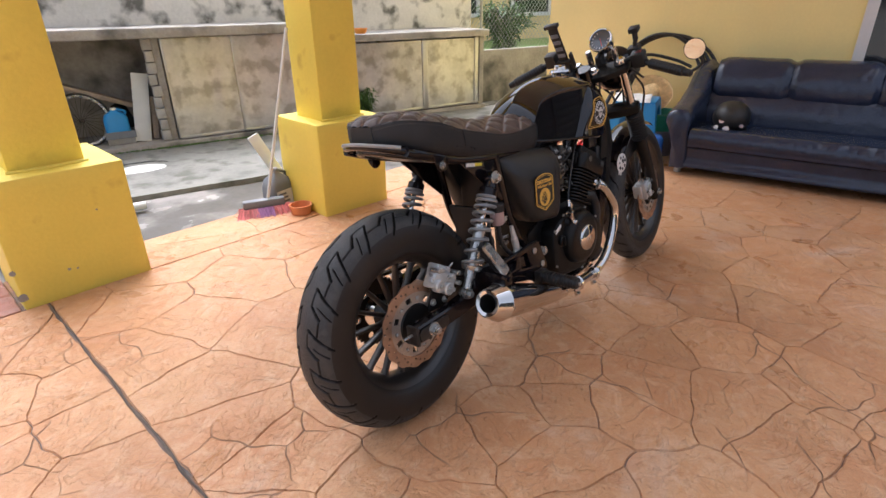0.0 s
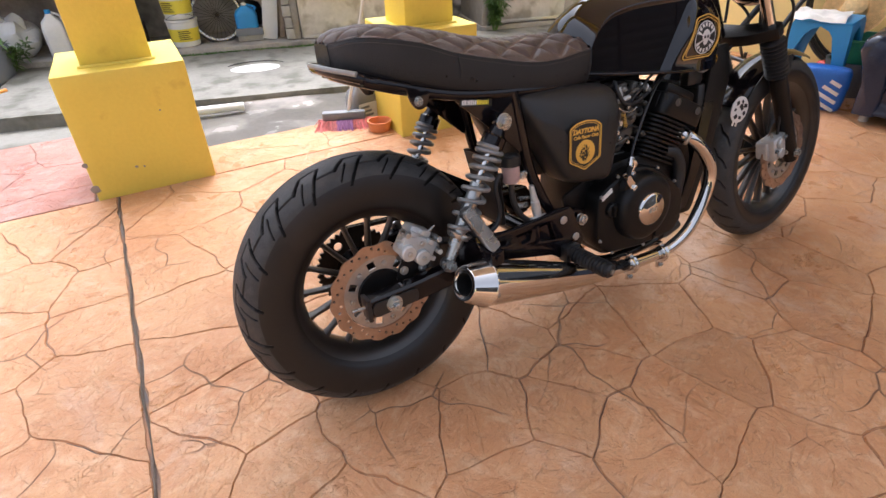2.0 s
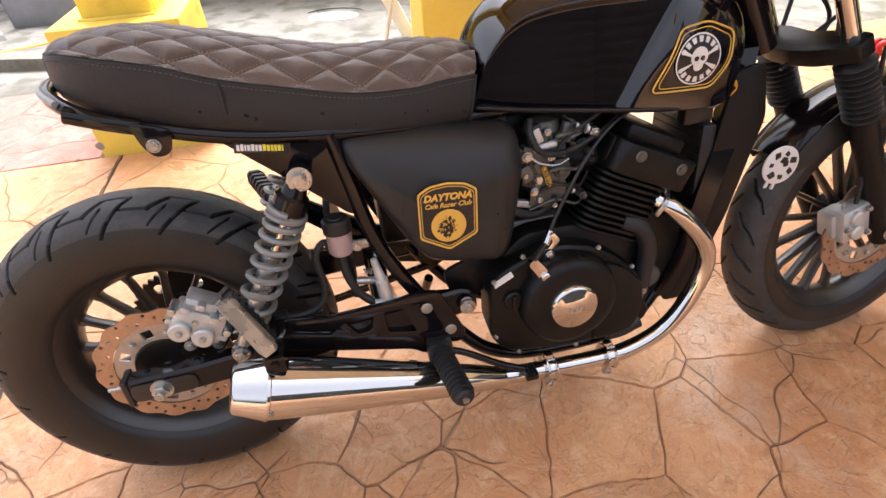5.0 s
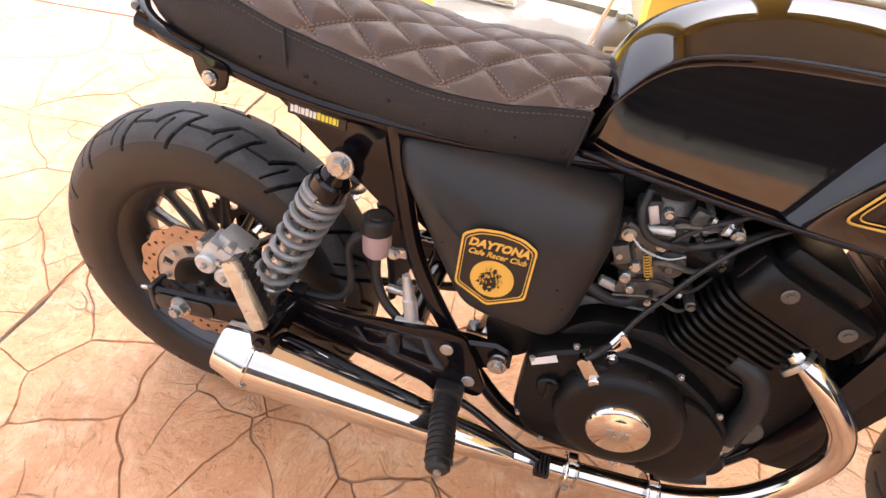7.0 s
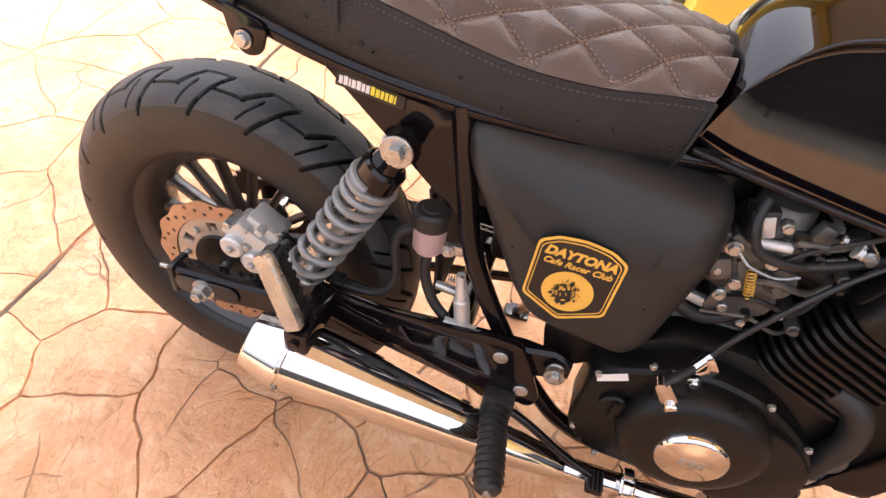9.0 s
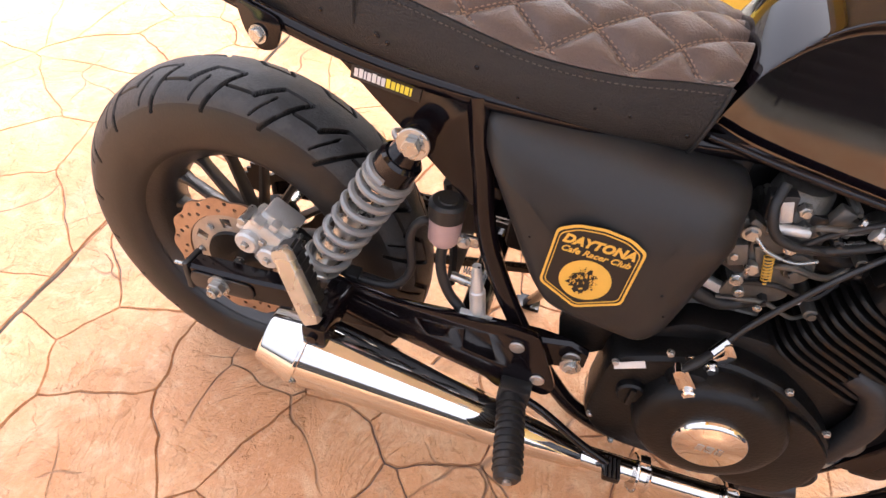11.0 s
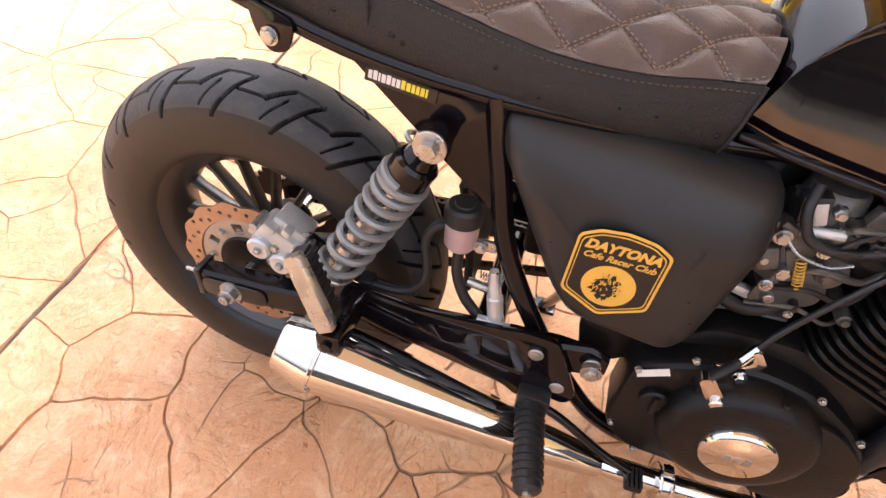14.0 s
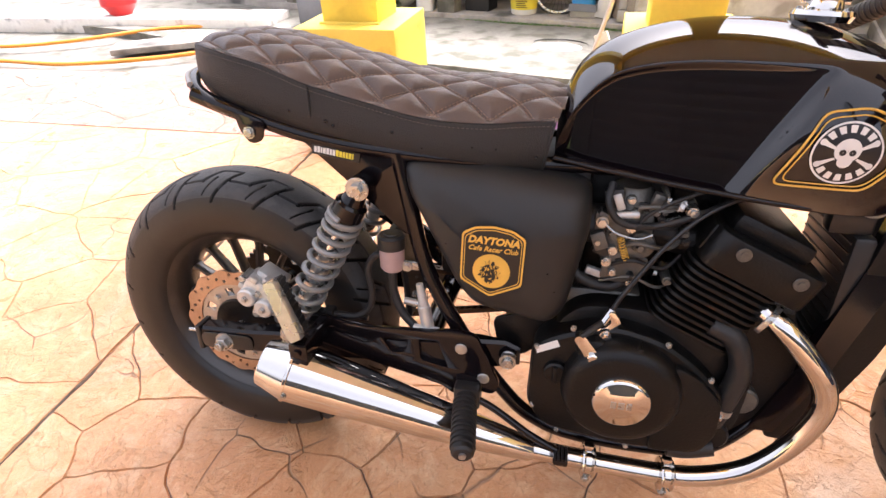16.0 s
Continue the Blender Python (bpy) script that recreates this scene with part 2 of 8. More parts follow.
    b1.inputs["Strength"].default_value, b1.inputs["Distance"].default_value = 1.0, 0.016
    b2.inputs["Strength"].default_value, b2.inputs["Distance"].default_value = 0.6, 0.004
    sunk = n.new("ShaderNodeMath")
    sunk.operation = "MULTIPLY_ADD"
    ln.new(crease.outputs[0], sunk.inputs[0])
    sunk.inputs[1].default_value = -0.35
    ln.new(slate, sunk.inputs[2])
    # split edges of the stamped slate, at a hand's width and at a finger's width, and fine pits
    height = sunk.outputs[0]
    for scale, a, c, amount in ((6.0, 0.54, 0.575, 0.13), (13.0, 0.60, 0.625, 0.09)):
        step = n.new("ShaderNodeMath")
        step.operation = "MULTIPLY_ADD"
        ln.new(span(tex(scale, 6.0, 1.3, 0.6), a, c), step.inputs[0])
        step.inputs[1].default_value = amount
        ln.new(height, step.inputs[2])
        height = step.outputs[0]
    ln.new(height, b1.inputs["Height"])
    ln.new(tex(130.0, 6.0, 0.5, 0.7), b2.inputs["Height"])
    ln.new(b1.outputs[0], b2.inputs["Normal"])
    ln.new(b2.outputs[0], b.inputs["Normal"])
    return m


M_STONE = stone_mat("stamped_concrete", (0.63, 0.350, 0.172), (0.74, 0.50, 0.31), (0.54, 0.258, 0.114))
M_PINK = stone_mat("pink_concrete", (0.42, 0.20, 0.155), (0.46, 0.36, 0.31), (0.36, 0.15, 0.11))

# ---- mesh tools ----
def smooth(me, angle=40):
    me.shade_smooth()
    me.set_sharp_from_angle(angle=radians(angle))
    return me


def to_mesh(name, bm, material, angle=40):
    bmesh.ops.recalc_face_normals(bm, faces=bm.faces)
    me = bpy.data.meshes.new(name)
    bm.to_mesh(me)
    bm.free()
    for m in (material if isinstance(material, (list, tuple)) else [material]):
        me.materials.append(m)
    return smooth(me, angle)


def part(name, bm, material, parent=None, label="", angle=40, m=None):
    """One mesh object from a bmesh (or a ready mesh), under its thing or part."""
    if isinstance(bm, bpy.types.Mesh):
        me = bm
        if not me.materials:
            me.materials.append(material)
        smooth(me, angle)
    else:
        me = to_mesh(name, bm, material, angle)
    ob = new(name, me)
    if parent:
        ob.parent = parent
    if m is not None:
        ob.matrix_basis = m
    if label:
        ob["label"] = label
    return ob


def thing(name, label, category, m=None, group="", kind=""):
    """A thing made of parts: an Empty at its base."""
    ob = new(name)
    ob.empty_display_size = 0.05
    if m is not None:
        ob.matrix_basis = m
    return tagged(ob, label, category, group, kind)


def solid(name, bm, material, label, category, m=None, group="", kind="", angle=40):
    """A thing that is one mesh."""
    ob = part(name, bm, material, None, "", angle, m)
    return tagged(ob, label, category, group, kind)


def join(*bms):
    out = bms[0]
    for other in bms[1:]:
        tmp = bpy.data.meshes.new("tmp")
        other.to_mesh(tmp)
        other.free()
        out.from_mesh(tmp)
        bpy.data.meshes.remove(tmp)
    return out


def moved(bm, m):
    bmesh.ops.transform(bm, matrix=m, verts=bm.verts)
    return bm


def slot(bm, index):
    for f in bm.faces:
        f.material_index = index
    return bm


def box(x0, x1, y0, y1, z0, z1, bevel=0.0, seg=2):
    bm = bmesh.new()
    bmesh.ops.create_cube(bm, size=1)
    for v in bm.verts:
        v.co = (x0 + (v.co.x + 0.5) * (x1 - x0), y0 + (v.co.y + 0.5) * (y1 - y0), z0 + (v.co.z + 0.5) * (z1 - z0))
    if bevel:
        bmesh.ops.bevel(bm, geom=list(bm.edges), offset=bevel, segments=seg, profile=0.5, affect="EDGES")
    return bm


def frame_to(a, b):
    """A pose at a whose z axis runs to b."""
    d = Vector(b) - Vector(a)
    return Matrix.Translation(Vector(a)) @ d.to_track_quat("Z", "Y").to_matrix().to_4x4()


def cyl(a, b, r0, r1=None, seg=20, bevel=0.0):
    r1 = r0 if r1 is None else r1
    h = (Vector(b) - Vector(a)).length
    k = min(bevel, h * 0.4)
    prof = [(0, 0), (r0 - k, 0), (r0, k), (r1, h - k), (r1 - k, h), (0, h)] if k else [(0, 0), (r0, 0), (r1, h), (0, h)]
    return moved(lathe(prof, seg), frame_to(a, b))


def lathe(profile, seg=32, closed=False):
    """Rings of (radius, height) round the z axis."""
    bm = bmesh.new()
    rings = []
    for r, h in profile:
        if r < 1e-6:
            rings.append([bm.verts.new((0, 0, h))])
        else:
            rings.append([bm.verts.new((r * math.cos(math.tau * i / seg), r * math.sin(math.tau * i / seg), h)) for i in range(seg)])
    pairs = list(zip(rings, rings[1:])) + ([(rings[-1], rings[0])] if closed else [])
    for p, q in pairs:
        for i in range(seg):
            j = (i + 1) % seg
            if len(p) == 1 and len(q) == 1:
                continue
            if len(p) == 1:
                bm.faces.new((p[0], q[i], q[j]))
            elif len(q) == 1:
                bm.faces.new((p[i], q[0], p[j]))
            else:
                bm.faces.new((p[i], q[i], q[j], p[j]))
    return bm


def hexbolt(a, b, r=0.007, head=0.006, washer=1.5):
    """A hexagonal bolt head with washer, sitting at b and pointing away from a."""
    d = (Vector(b) - Vector(a)).normalized()
    p = Vector(b)
    w = cyl(p, p + d * 0.002, r * washer, seg=18)
    h = cyl(p + d * 0.002, p + d * (0.002 + head), r, seg=6, bevel=0.0008)
    return join(w, h)


def curve_pts(pts, steps=8, closed=False):
    """Catmull-Rom through points."""
    p = [Vector(q) for q in pts]
    n = len(p)
    out = []
    for i in range(n if closed else n - 1):
        if closed:
            a, b, c, d = p[(i - 1) % n], p[i], p[(i + 1) % n], p[(i + 2) % n]
        else:
            b, c = p[i], p[i + 1]
            a = p[i - 1] if i else b * 2 - c
            d = p[i + 2] if i + 2 < n else c * 2 - b
        for k in range(steps):
            t = k / steps
            out.append(0.5 * (2 * b + (c - a) * t + (2 * a - 5 * b + 4 * c - d) * t * t + (3 * b - 3 * c + d - a) * t ** 3))
    if not closed:
        out.append(p[-1].copy())
    return out


def tube(pts, r, seg=12, steps=8, closed=False, straight=False, flat=1.0, caps=True):
    """A round bar along points; r is one radius or one per point of the given list; flat squeezes it sideways."""
    path = [Vector(q) for q in pts] if straight else curve_pts(pts, steps, closed)
    n = len(path)
    rad = [float(q) for q in np.interp(np.linspace(0, 1, n), np.linspace(0, 1, len(r)), r)] if isinstance(r, (list, tuple)) else [r] * n
    bm = bmesh.new()
    rings = []
    tang = [(path[(i + 1) % n] - path[i - 1]) if closed else (path[min(i + 1, n - 1)] - path[max(i - 1, 0)]) for i in range(n)]
    ref = Vector((0, 1, 0)) if abs(tang[0].normalized().y) < 0.9 else Vector((1, 0, 0))
    u = ref.cross(tang[0]).normalized()
    for i in range(n):
        t = tang[i].normalized()
        u = (u - t * u.dot(t)).normalized()
        v = t.cross(u)
        rings.append([bm.verts.new(path[i] + rad[i] * (math.cos(math.tau * k / seg) * u + flat * math.sin(math.tau * k / seg) * v)) for k in range(seg)])
    for p, q in list(zip(rings, rings[1:])) + ([(rings[-1], rings[0])] if closed else []):
        for k in range(seg):
            bm.faces.new((p[k], p[(k + 1) % seg], q[(k + 1) % seg], q[k]))
    if caps and not closed:
        bm.faces.new(rings[0][::-1])
        bm.faces.new(rings[-1])
    return bm


def helix(a, b, radius, wire, turns, seg=8, per=22, tight=0.0):
    """A coil spring from a to b; tight crowds the turns towards a."""
    m = frame_to(a, b)
    h = (Vector(b) - Vector(a)).length
    n = int(turns * per)
    pts = []
    for i in range(n + 1):
        s = i / n
        w = s + tight * math.sin(math.pi * s) * s
        f = s ** (1 + tight)
        pts.append(m @ Vector((radius * math.cos(math.tau * turns * s), radius * math.sin(math.tau * turns * s), h * f)))
    return tube(pts, wire, seg, straight=True)


def loft(rings, closed_ends=True, wrap=True):
    bm = bmesh.new()
    vs = [[bm.verts.new(p) for p in ring] for ring in rings]
    for p, q in zip(vs, vs[1:]):
        n = len(p)
        for i in range(n if wrap else n - 1):
            j = (i + 1) % n
            bm.faces.new((p[i], p[j], q[j], q[i]))
    if closed_ends and wrap:
        bm.faces.new(vs[0][::-1])
        bm.faces.new(vs[-1])
    return bm


def plate(loops, thick, bevel=0.0, steps=0):
    """A flat plate with holes: loops of (x, z) points, the first the rim; it lies in the xz plane, centred on y = 0."""
    cu = bpy.data.curves.new("tmp", "CURVE")
    cu.dimensions, cu.fill_mode = "2D", "BOTH"
    cu.extrude, cu.bevel_depth, cu.bevel_resolution = max(thick / 2 - bevel, 1e-4), bevel, 1 if bevel else 0
    for loop in loops:
        sp = cu.splines.new("POLY")
        sp.points.add(len(loop) - 1)
        for p, (x, z) in zip(sp.points, loop):
            p.co = (x, z, 0, 1)
        sp.use_cyclic_u = True
    ob = bpy.data.objects.new("tmp", cu)
    scene.collection.objects.link(ob)
    me = bpy.data.meshes.new_from_object(ob.evaluated_get(bpy.context.evaluated_depsgraph_get()))
    bpy.data.objects.remove(ob)
    bpy.data.curves.remove(cu)
    me.materials.clear()
    bm = bmesh.new()
    bm.from_mesh(me)
    bpy.data.meshes.remove(me)
    bmesh.ops.remove_doubles(bm, verts=bm.verts, dist=1e-6)
    return moved(bm, pose(0, 0, 0, 90))


def round_poly(pts, r, n=4):
    """A polygon of (x, z) points with rounded corners."""
    out = []
    k = len(pts)
    for i in range(k):
        a, b, c = Vector((*pts[i - 1], 0)), Vector((*pts[i], 0)), Vector((*pts[(i + 1) % k], 0))
        d1, d2 = a - b, c - b
        q = min(r, d1.length * 0.45, d2.length * 0.45)
        p0, p1 = b + d1.normalized() * q, b + d2.normalized() * q
        for j in range(n + 1):
            t = j / n
            p = p0 * (1 - t) ** 2 + b * 2 * t * (1 - t) + p1 * t * t
            out.append((p.x, p.y))
    return out


def circle(cx, cz, r, n=24, wave=0.0, waves=0):
    return [(cx + (r + wave * math.cos(waves * a)) * math.cos(a), cz + (r + wave * math.cos(waves * a)) * math.sin(a)) for a in (math.tau * i / n for i in range(n))]


def lettering(body, size, thick=0.0006, shear=0.0, align="CENTER", bold=0.0):
    """Raised letters in the xz plane, facing -y."""
    cu = bpy.data.curves.new("tmp", "FONT")
    cu.body, cu.size, cu.extrude, cu.shear, cu.align_x, cu.align_y = body, size, thick, shear, align, "CENTER"
    cu.resolution_u, cu.offset = 3, bold * size
    ob = bpy.data.objects.new("tmp", cu)
    scene.collection.objects.link(ob)
    me = bpy.data.meshes.new_from_object(ob.evaluated_get(bpy.context.evaluated_depsgraph_get()))
    bpy.data.objects.remove(ob)
    bpy.data.curves.remove(cu)
    me.materials.clear()
    bm = bmesh.new()
    bm.from_mesh(me)
    bpy.data.meshes.remove(me)
    return moved(bm, pose(0, 0, 0, 90))


def interp(x, table):
    xs, ys = zip(*table)
    return float(np.interp(x, xs, ys))


def soft_interp(x, table):
    """A smooth curve through (x, value) pairs."""
    xs, ys = zip(*table)
    if x <= xs[0]:
        return ys[0]
    if x >= xs[-1]:
        return ys[-1]
    i = next(k for k in range(len(xs) - 1) if xs[k] <= x <= xs[k + 1])
    sl = [(ys[min(k + 1, len(xs) - 1)] - ys[max(k - 1, 0)]) / (xs[min(k + 1, len(xs) - 1)] - xs[max(k - 1, 0)]) for k in (i, i + 1)]
    h = xs[i + 1] - xs[i]
    t = (x - xs[i]) / h
    return (2 * t ** 3 - 3 * t * t + 1) * ys[i] + (t ** 3 - 2 * t * t + t) * h * sl[0] + (3 * t * t - 2 * t ** 3) * ys[i + 1] + (t ** 3 - t * t) * h * sl[1]


def ramp(a, b, x):
    t = min(1, max(0, (x - a) / (b - a)))
    return t * t * (3 - 2 * t)

# ---- setting ----
HOUSE = pose(4.0, 0, 0, 0, 0, 8)       # the house wall behind the sofa: local x runs into the wall, y along it
YARD = pose(1.0, 4.1, 0, 0, 0, -15)    # the outdoor kitchen counter: local x along it, y away from the porch


def structure(name, bm, material, label, m=None, angle=40):
    return tagged(part(name, bm, material, None, "", angle, m), label, kind="structure")


def uneven(x0, x1, y0, y1, z, amp, n=40, m=40, thick=0.08):
    """A slab with a slightly uneven top."""
    bm = bmesh.new()
    vs = [[bm.verts.new((x0 + (x1 - x0) * i / n, y0 + (y1 - y0) * j / m, z + amp * noise.noise(Vector((x0 + (x1 - x0) * i / n, y0 + (y1 - y0) * j / m, 3.1)) * 1.7))) for j in range(m + 1)] for i in range(n + 1)]
    for i in range(n):
        for j in range(m):
            bm.faces.new((vs[i][j], vs[i + 1][j], vs[i + 1][j + 1], vs[i][j + 1]))
    low = [[bm.verts.new((v.co.x, v.co.y, z - thick)) for v in (vs[i][0], vs[i][m])] for i in range(n + 1)]
    for i in range(n):
        bm.faces.new((vs[i][0], low[i][0], low[i + 1][0], vs[i + 1][0]))
        bm.faces.new((vs[i][m], vs[i + 1][m], low[i + 1][1], low[i][1]))
    return bm


structure("ground", box(-80, 80, -60, 120, -0.30, -0.10), M_YARD, "bare grey concrete ground around the house")
floor = structure("floor", box(-5.0, 5.2, -4.6, 1.585, -0.12, -0.006), M_GROUT, "terracotta stamped concrete porch floor with stone pattern")
structure("floor_edge", box(-0.66, 4.2, 1.585, 1.97, -0.12, -0.006), M_GROUT, "terracotta stamped concrete floor edge")
structure("apron", box(-6.5, -0.662, 1.587, 2.55, -0.12, -0.006), M_GROUT, "pale pink stamped concrete apron, wet and worn")
structure("gutter", uneven(-0.62, 5.2, 1.97, 3.3, -0.055, 0.012, 40, 20), M_WET, "damp grey concrete gutter strip")
structure("yard_slab", uneven(-3.4, 4.4, -1.42, -0.02, -0.020, 0.012, 60, 24), M_YARD, "weathered pale grey concrete yard slab with stains", YARD)
structure("side_slab", uneven(-8.0, -3.4, -1.42, 0.3, -0.030, 0.02, 40, 20), M_YARD, "sunlit pale concrete slab", YARD)
structure("wall_east", box(0, 0.15, -2.9, 1.98, -0.05, 3.095), M_WALL, "smooth yellow painted house wall", HOUSE)
structure("wall_east_return", box(0.152, 3.5, 1.83, 1.98, -0.05, 3.095), M_WALL, "yellow painted side wall of the house", HOUSE)
structure("ceiling", box(-0.80, 5.0, -1.0, 1.93, 3.10, 3.25), M_CEIL, "plain off-white porch ceiling slab")
structure("beam", box(-0.66, 4.0, 1.68, 1.90, 2.92, 3.10), M_YELLOW, "yellow painted concrete roof beam on the pillars")
# unseen beam, added to give chrome and tank a yellow stripe to reflect
structure("beam_west", box(-0.52, -0.30, -1.0, 1.678, 2.92, 3.098), M_YELLOW, "unseen yellow beam under the roof edge, added for reflections")


# the open side behind the camera, out of view: drive, slatted gate, lawn and a wall
structure("lawn_south", box(-9.0, 12.0, -10.5, -7.2, -0.10, -0.02), M_GRASS, "strip of lawn across the drive")
structure("wall_south", box(-12.0, 14.0, -10.7, -10.5, -0.10, 2.1), M_HOUSE, "plain yellow boundary wall across the drive")
# guessed from slat lines mirrored in the tank; widened to darken that reflection
gate = thing("unseen_gate", "unseen dark slatted gate across the drive, added for the tank's reflection", "gate", pose(0, -6.2, -0.10))
for x in (-3.6, -1.7, 0.2, 2.1, 4.0, 5.9, 7.8, 9.7):
    part("gate_post", box(x, x + 0.06, -0.02, 0.02, 0.0, 2.2), M_DARK, gate)
for k in range(15):
    part("slat", box(-3.6, 9.76, -0.035, -0.022, 0.08 + 0.14 * k, 0.2185 + 0.14 * k, 0.003), M_DARK, gate)


def pillar(x, y, turn, w, label, chipped=True):
    p = thing("pillar", label, "pillar", pose(x, y, 0, 0, 0, turn), "yellow porch pillars", "structure")
    h = w / 2
    base = box(-h, h, 0, w, -0.08, 0.525, 0.006)
    bmesh.ops.subdivide_edges(base, edges=[e for e in base.edges if e.calc_length() > 0.2], cuts=10, use_grid_fill=True)
    for v in base.verts:
        if v.co.z > -0.05:
            n = noise.noise(v.co * 5.0 + Vector((x * 7, 0, 0)))
            v.co += Vector((n, noise.noise(v.co * 5.0 + Vector((9, x, 4))), 0.6 * n)) * 0.0035
    part("base", base, M_YELLOW, p)
    s = 0.135
    part("shaft", box(-s, s, h - s, h + s, 0.52, 2.93, 0.006), M_YELLOW, p)
    part("plaster_lip", moved(tube([(-s - 0.01, h - s - 0.012, 0), (0, h - s - 0.016, 0), (s + 0.01, h - s - 0.010, 0)], 0.008, 8, 6), pose(0, 0, 0.528)), M_YELLOW, p)
    for dx, dy, dz, r in ((-h + 0.004, 0.0, 0.05, 0.018), (-h + 0.002, 0.004, 0.16, 0.012), (-0.06, -0.002, 0.115, 0.006), (-0.03, -0.002, 0.11, 0.005), (0.10, -0.002, 0.34, 0.004)) if chipped else ():
        chip = moved(lathe([(0, 0.0), (r * 0.6, 0.0012), (r, 0.0)], 9), pose(dx, dy - 0.0022, dz, 90))
        for v in chip.verts:
            v.co.x += 0.3 * r * noise.noise(v.co * 90)
        part("chip", chip, M_CONC, p, "grey chipped spot in the paint")
    return p


pillar(-0.405, 1.59, -1, 0.49, "yellow painted square pillar with a chipped thick base")
pillar(1.015, 1.505, -3, 0.45, "yellow painted square pillar with a thick base beside a broom", False)

# outdoor kitchen counter along the boundary wall
structure("boundary_wall", box(-8.0, 3.75, 0.72, 0.86, -0.10, 1.75), M_PLASTER, "grey plastered boundary wall with black mould stains", YARD)
structure("low_wall", box(3.75, 9.0, 0.62, 0.76, -0.10, 0.55), M_CONC, "low mouldy concrete boundary wall", YARD)


def counter(u0, u1, z0, z1, label, back=0.72):
    c = thing("counter", label, "counter", YARD, "outdoor kitchen counters", "structure")
    part("worktop", box(u0, u1, -0.10, back - 0.004, z0, z1, 0.008), M_CONC, c, "thick bare concrete worktop")
    return c


c1 = counter(-5.0, 1.28, 0.885, 0.965, "long concrete outdoor kitchen counter, open shelves and metal doors")
part("plinth", box(-5.0, 1.30, -0.06, 0.715, -0.09, 0.022, 0.006), M_CONC, c1)
part("back_panel", box(-5.0, 1.28, 0.64, 0.715, 0.022, 0.885), M_CONC, c1)
post = part("post", box(-1.74, -1.56, -0.03, 0.12, 0.022, 0.885, 0.006), M_YARD, c1, "rough whitewashed concrete post")
part("post", box(-3.6, -3.42, -0.03, 0.12, 0.022, 0.885, 0.006), M_YARD, c1)
part("shelf", box(-3.42, -1.74, 0.0, 0.63, 0.54, 0.575, 0.004), M_WOOD, c1, "wooden shelf")
part("divider", box(-0.02, 0.04, 0.02, 0.64, 0.022, 0.885, 0.003), M_CONC, c1)
for k in range(9):
    part("block", moved(box(-0.075, 0.0 - 0.012 * (k % 2), -0.005, 0.09, 0.0, 0.088, 0.008), pose(-0.012 + 0.006 * math.sin(k * 2.1), 0, 0.030 + 0.095 * k)), M_BRICK, c1, "rough grey block" if k == 0 else "")


def sheet(u0, u1, z0, z1, seed):
    """A buckled metal door sheet."""
    bm = bmesh.new()
    n, m = 26, 22
    vs = []
    for i in range(n + 1):
        row = []
        for j in range(m + 1):
            u, z = u0 + (u1 - u0) * i / n, z0 + (z1 - z0) * j / m
            e = min(i, n - i, j, m - j) / 4
            d = noise.noise(Vector((u * 3.1 + seed, z * 1.6, seed))) * 0.012 + noise.noise(Vector((u * 9, z * 3.0 + seed, 1))) * 0.004
            row.append(bm.verts.new((u, -0.006 - d * min(1, e), z)))
        vs.append(row)
    for i in range(n):
        for j in range(m):
            bm.faces.new((vs[i][j], vs[i + 1][j], vs[i + 1][j + 1], vs[i][j + 1]))
    r = bmesh.ops.extrude_face_region(bm, geom=list(bm.faces))
    for v in r["geom"]:
        if isinstance(v, bmesh.types.BMVert):
            v.co.y += 0.006
    return bm


for u0, u1, s in ((0.06, 0.62, 1.0), (0.635, 1.22, 4.0)):
    d = part("cabinet_door", sheet(u0, u1, 0.05, 0.875, s), M_SHEET, c1, "buckled reflective metal sheet door", angle=70)
    part("door_edge", box(u0 - 0.012, u0 + 0.006, -0.016, 0.008, 0.04, 0.88, 0.002), M_ALU, d)
    part("door_rail", box(u0, u1, -0.016, 0.008, 0.030, 0.055, 0.002), M_ALU, d)
c2 = counter(1.72, 3.44, 0.775, 0.845, "second concrete counter with buckled metal doors")
part("side_panel", box(3.36, 3.42, -0.02, 0.70, -0.09, 0.775, 0.004), M_CONC, c2)
part("side_panel", box(1.74, 1.80, -0.02, 0.70, -0.09, 0.775, 0.004), M_CONC, c2)
part("plinth", box(1.72, 3.44, -0.04, 0.70, -0.09, 0.015, 0.004), M_CONC, c2)
for u0, u1, s in ((1.82, 2.60, 7.0), (2.66, 3.30, 11.0)):
    d = part("cabinet_door", sheet(u0, u1, 0.05, 0.755, s), M_SHEET, c2, "buckled reflective metal sheet door", angle=70)
    part("door_edge", box(u1 - 0.005, u1 + 0.045, -0.018, 0.006, 0.03, 0.765, 0.002), M_ALU, d)
    part("door_edge", box(u0 - 0.03, u0 + 0.005, -0.018, 0.006, 0.03, 0.765, 0.002), M_ALU, d)
    part("door_rail", box(u0, u1, -0.016, 0.006, 0.028, 0.055, 0.002), M_ALU, d)
moss = bmesh.new()
rng = random.Random(5)
for k in range(900):
    u = rng.uniform(-1.5, 1.3) if k % 3 else rng.uniform(-1.0, 0.6)
    s = rng.uniform(0.004, 0.012)
    v = [moss.verts.new((u + s * a, -0.065 - rng.uniform(0, 0.03), -0.022 + s * b)) for a, b in ((-1, 0), (1, 0), (0.3, 1.6))]
    moss.faces.new(v)
tagged(part("moss", moss, M_LEAF, None, m=YARD), "moss and weeds along the counter foot", "moss", kind="stuff")

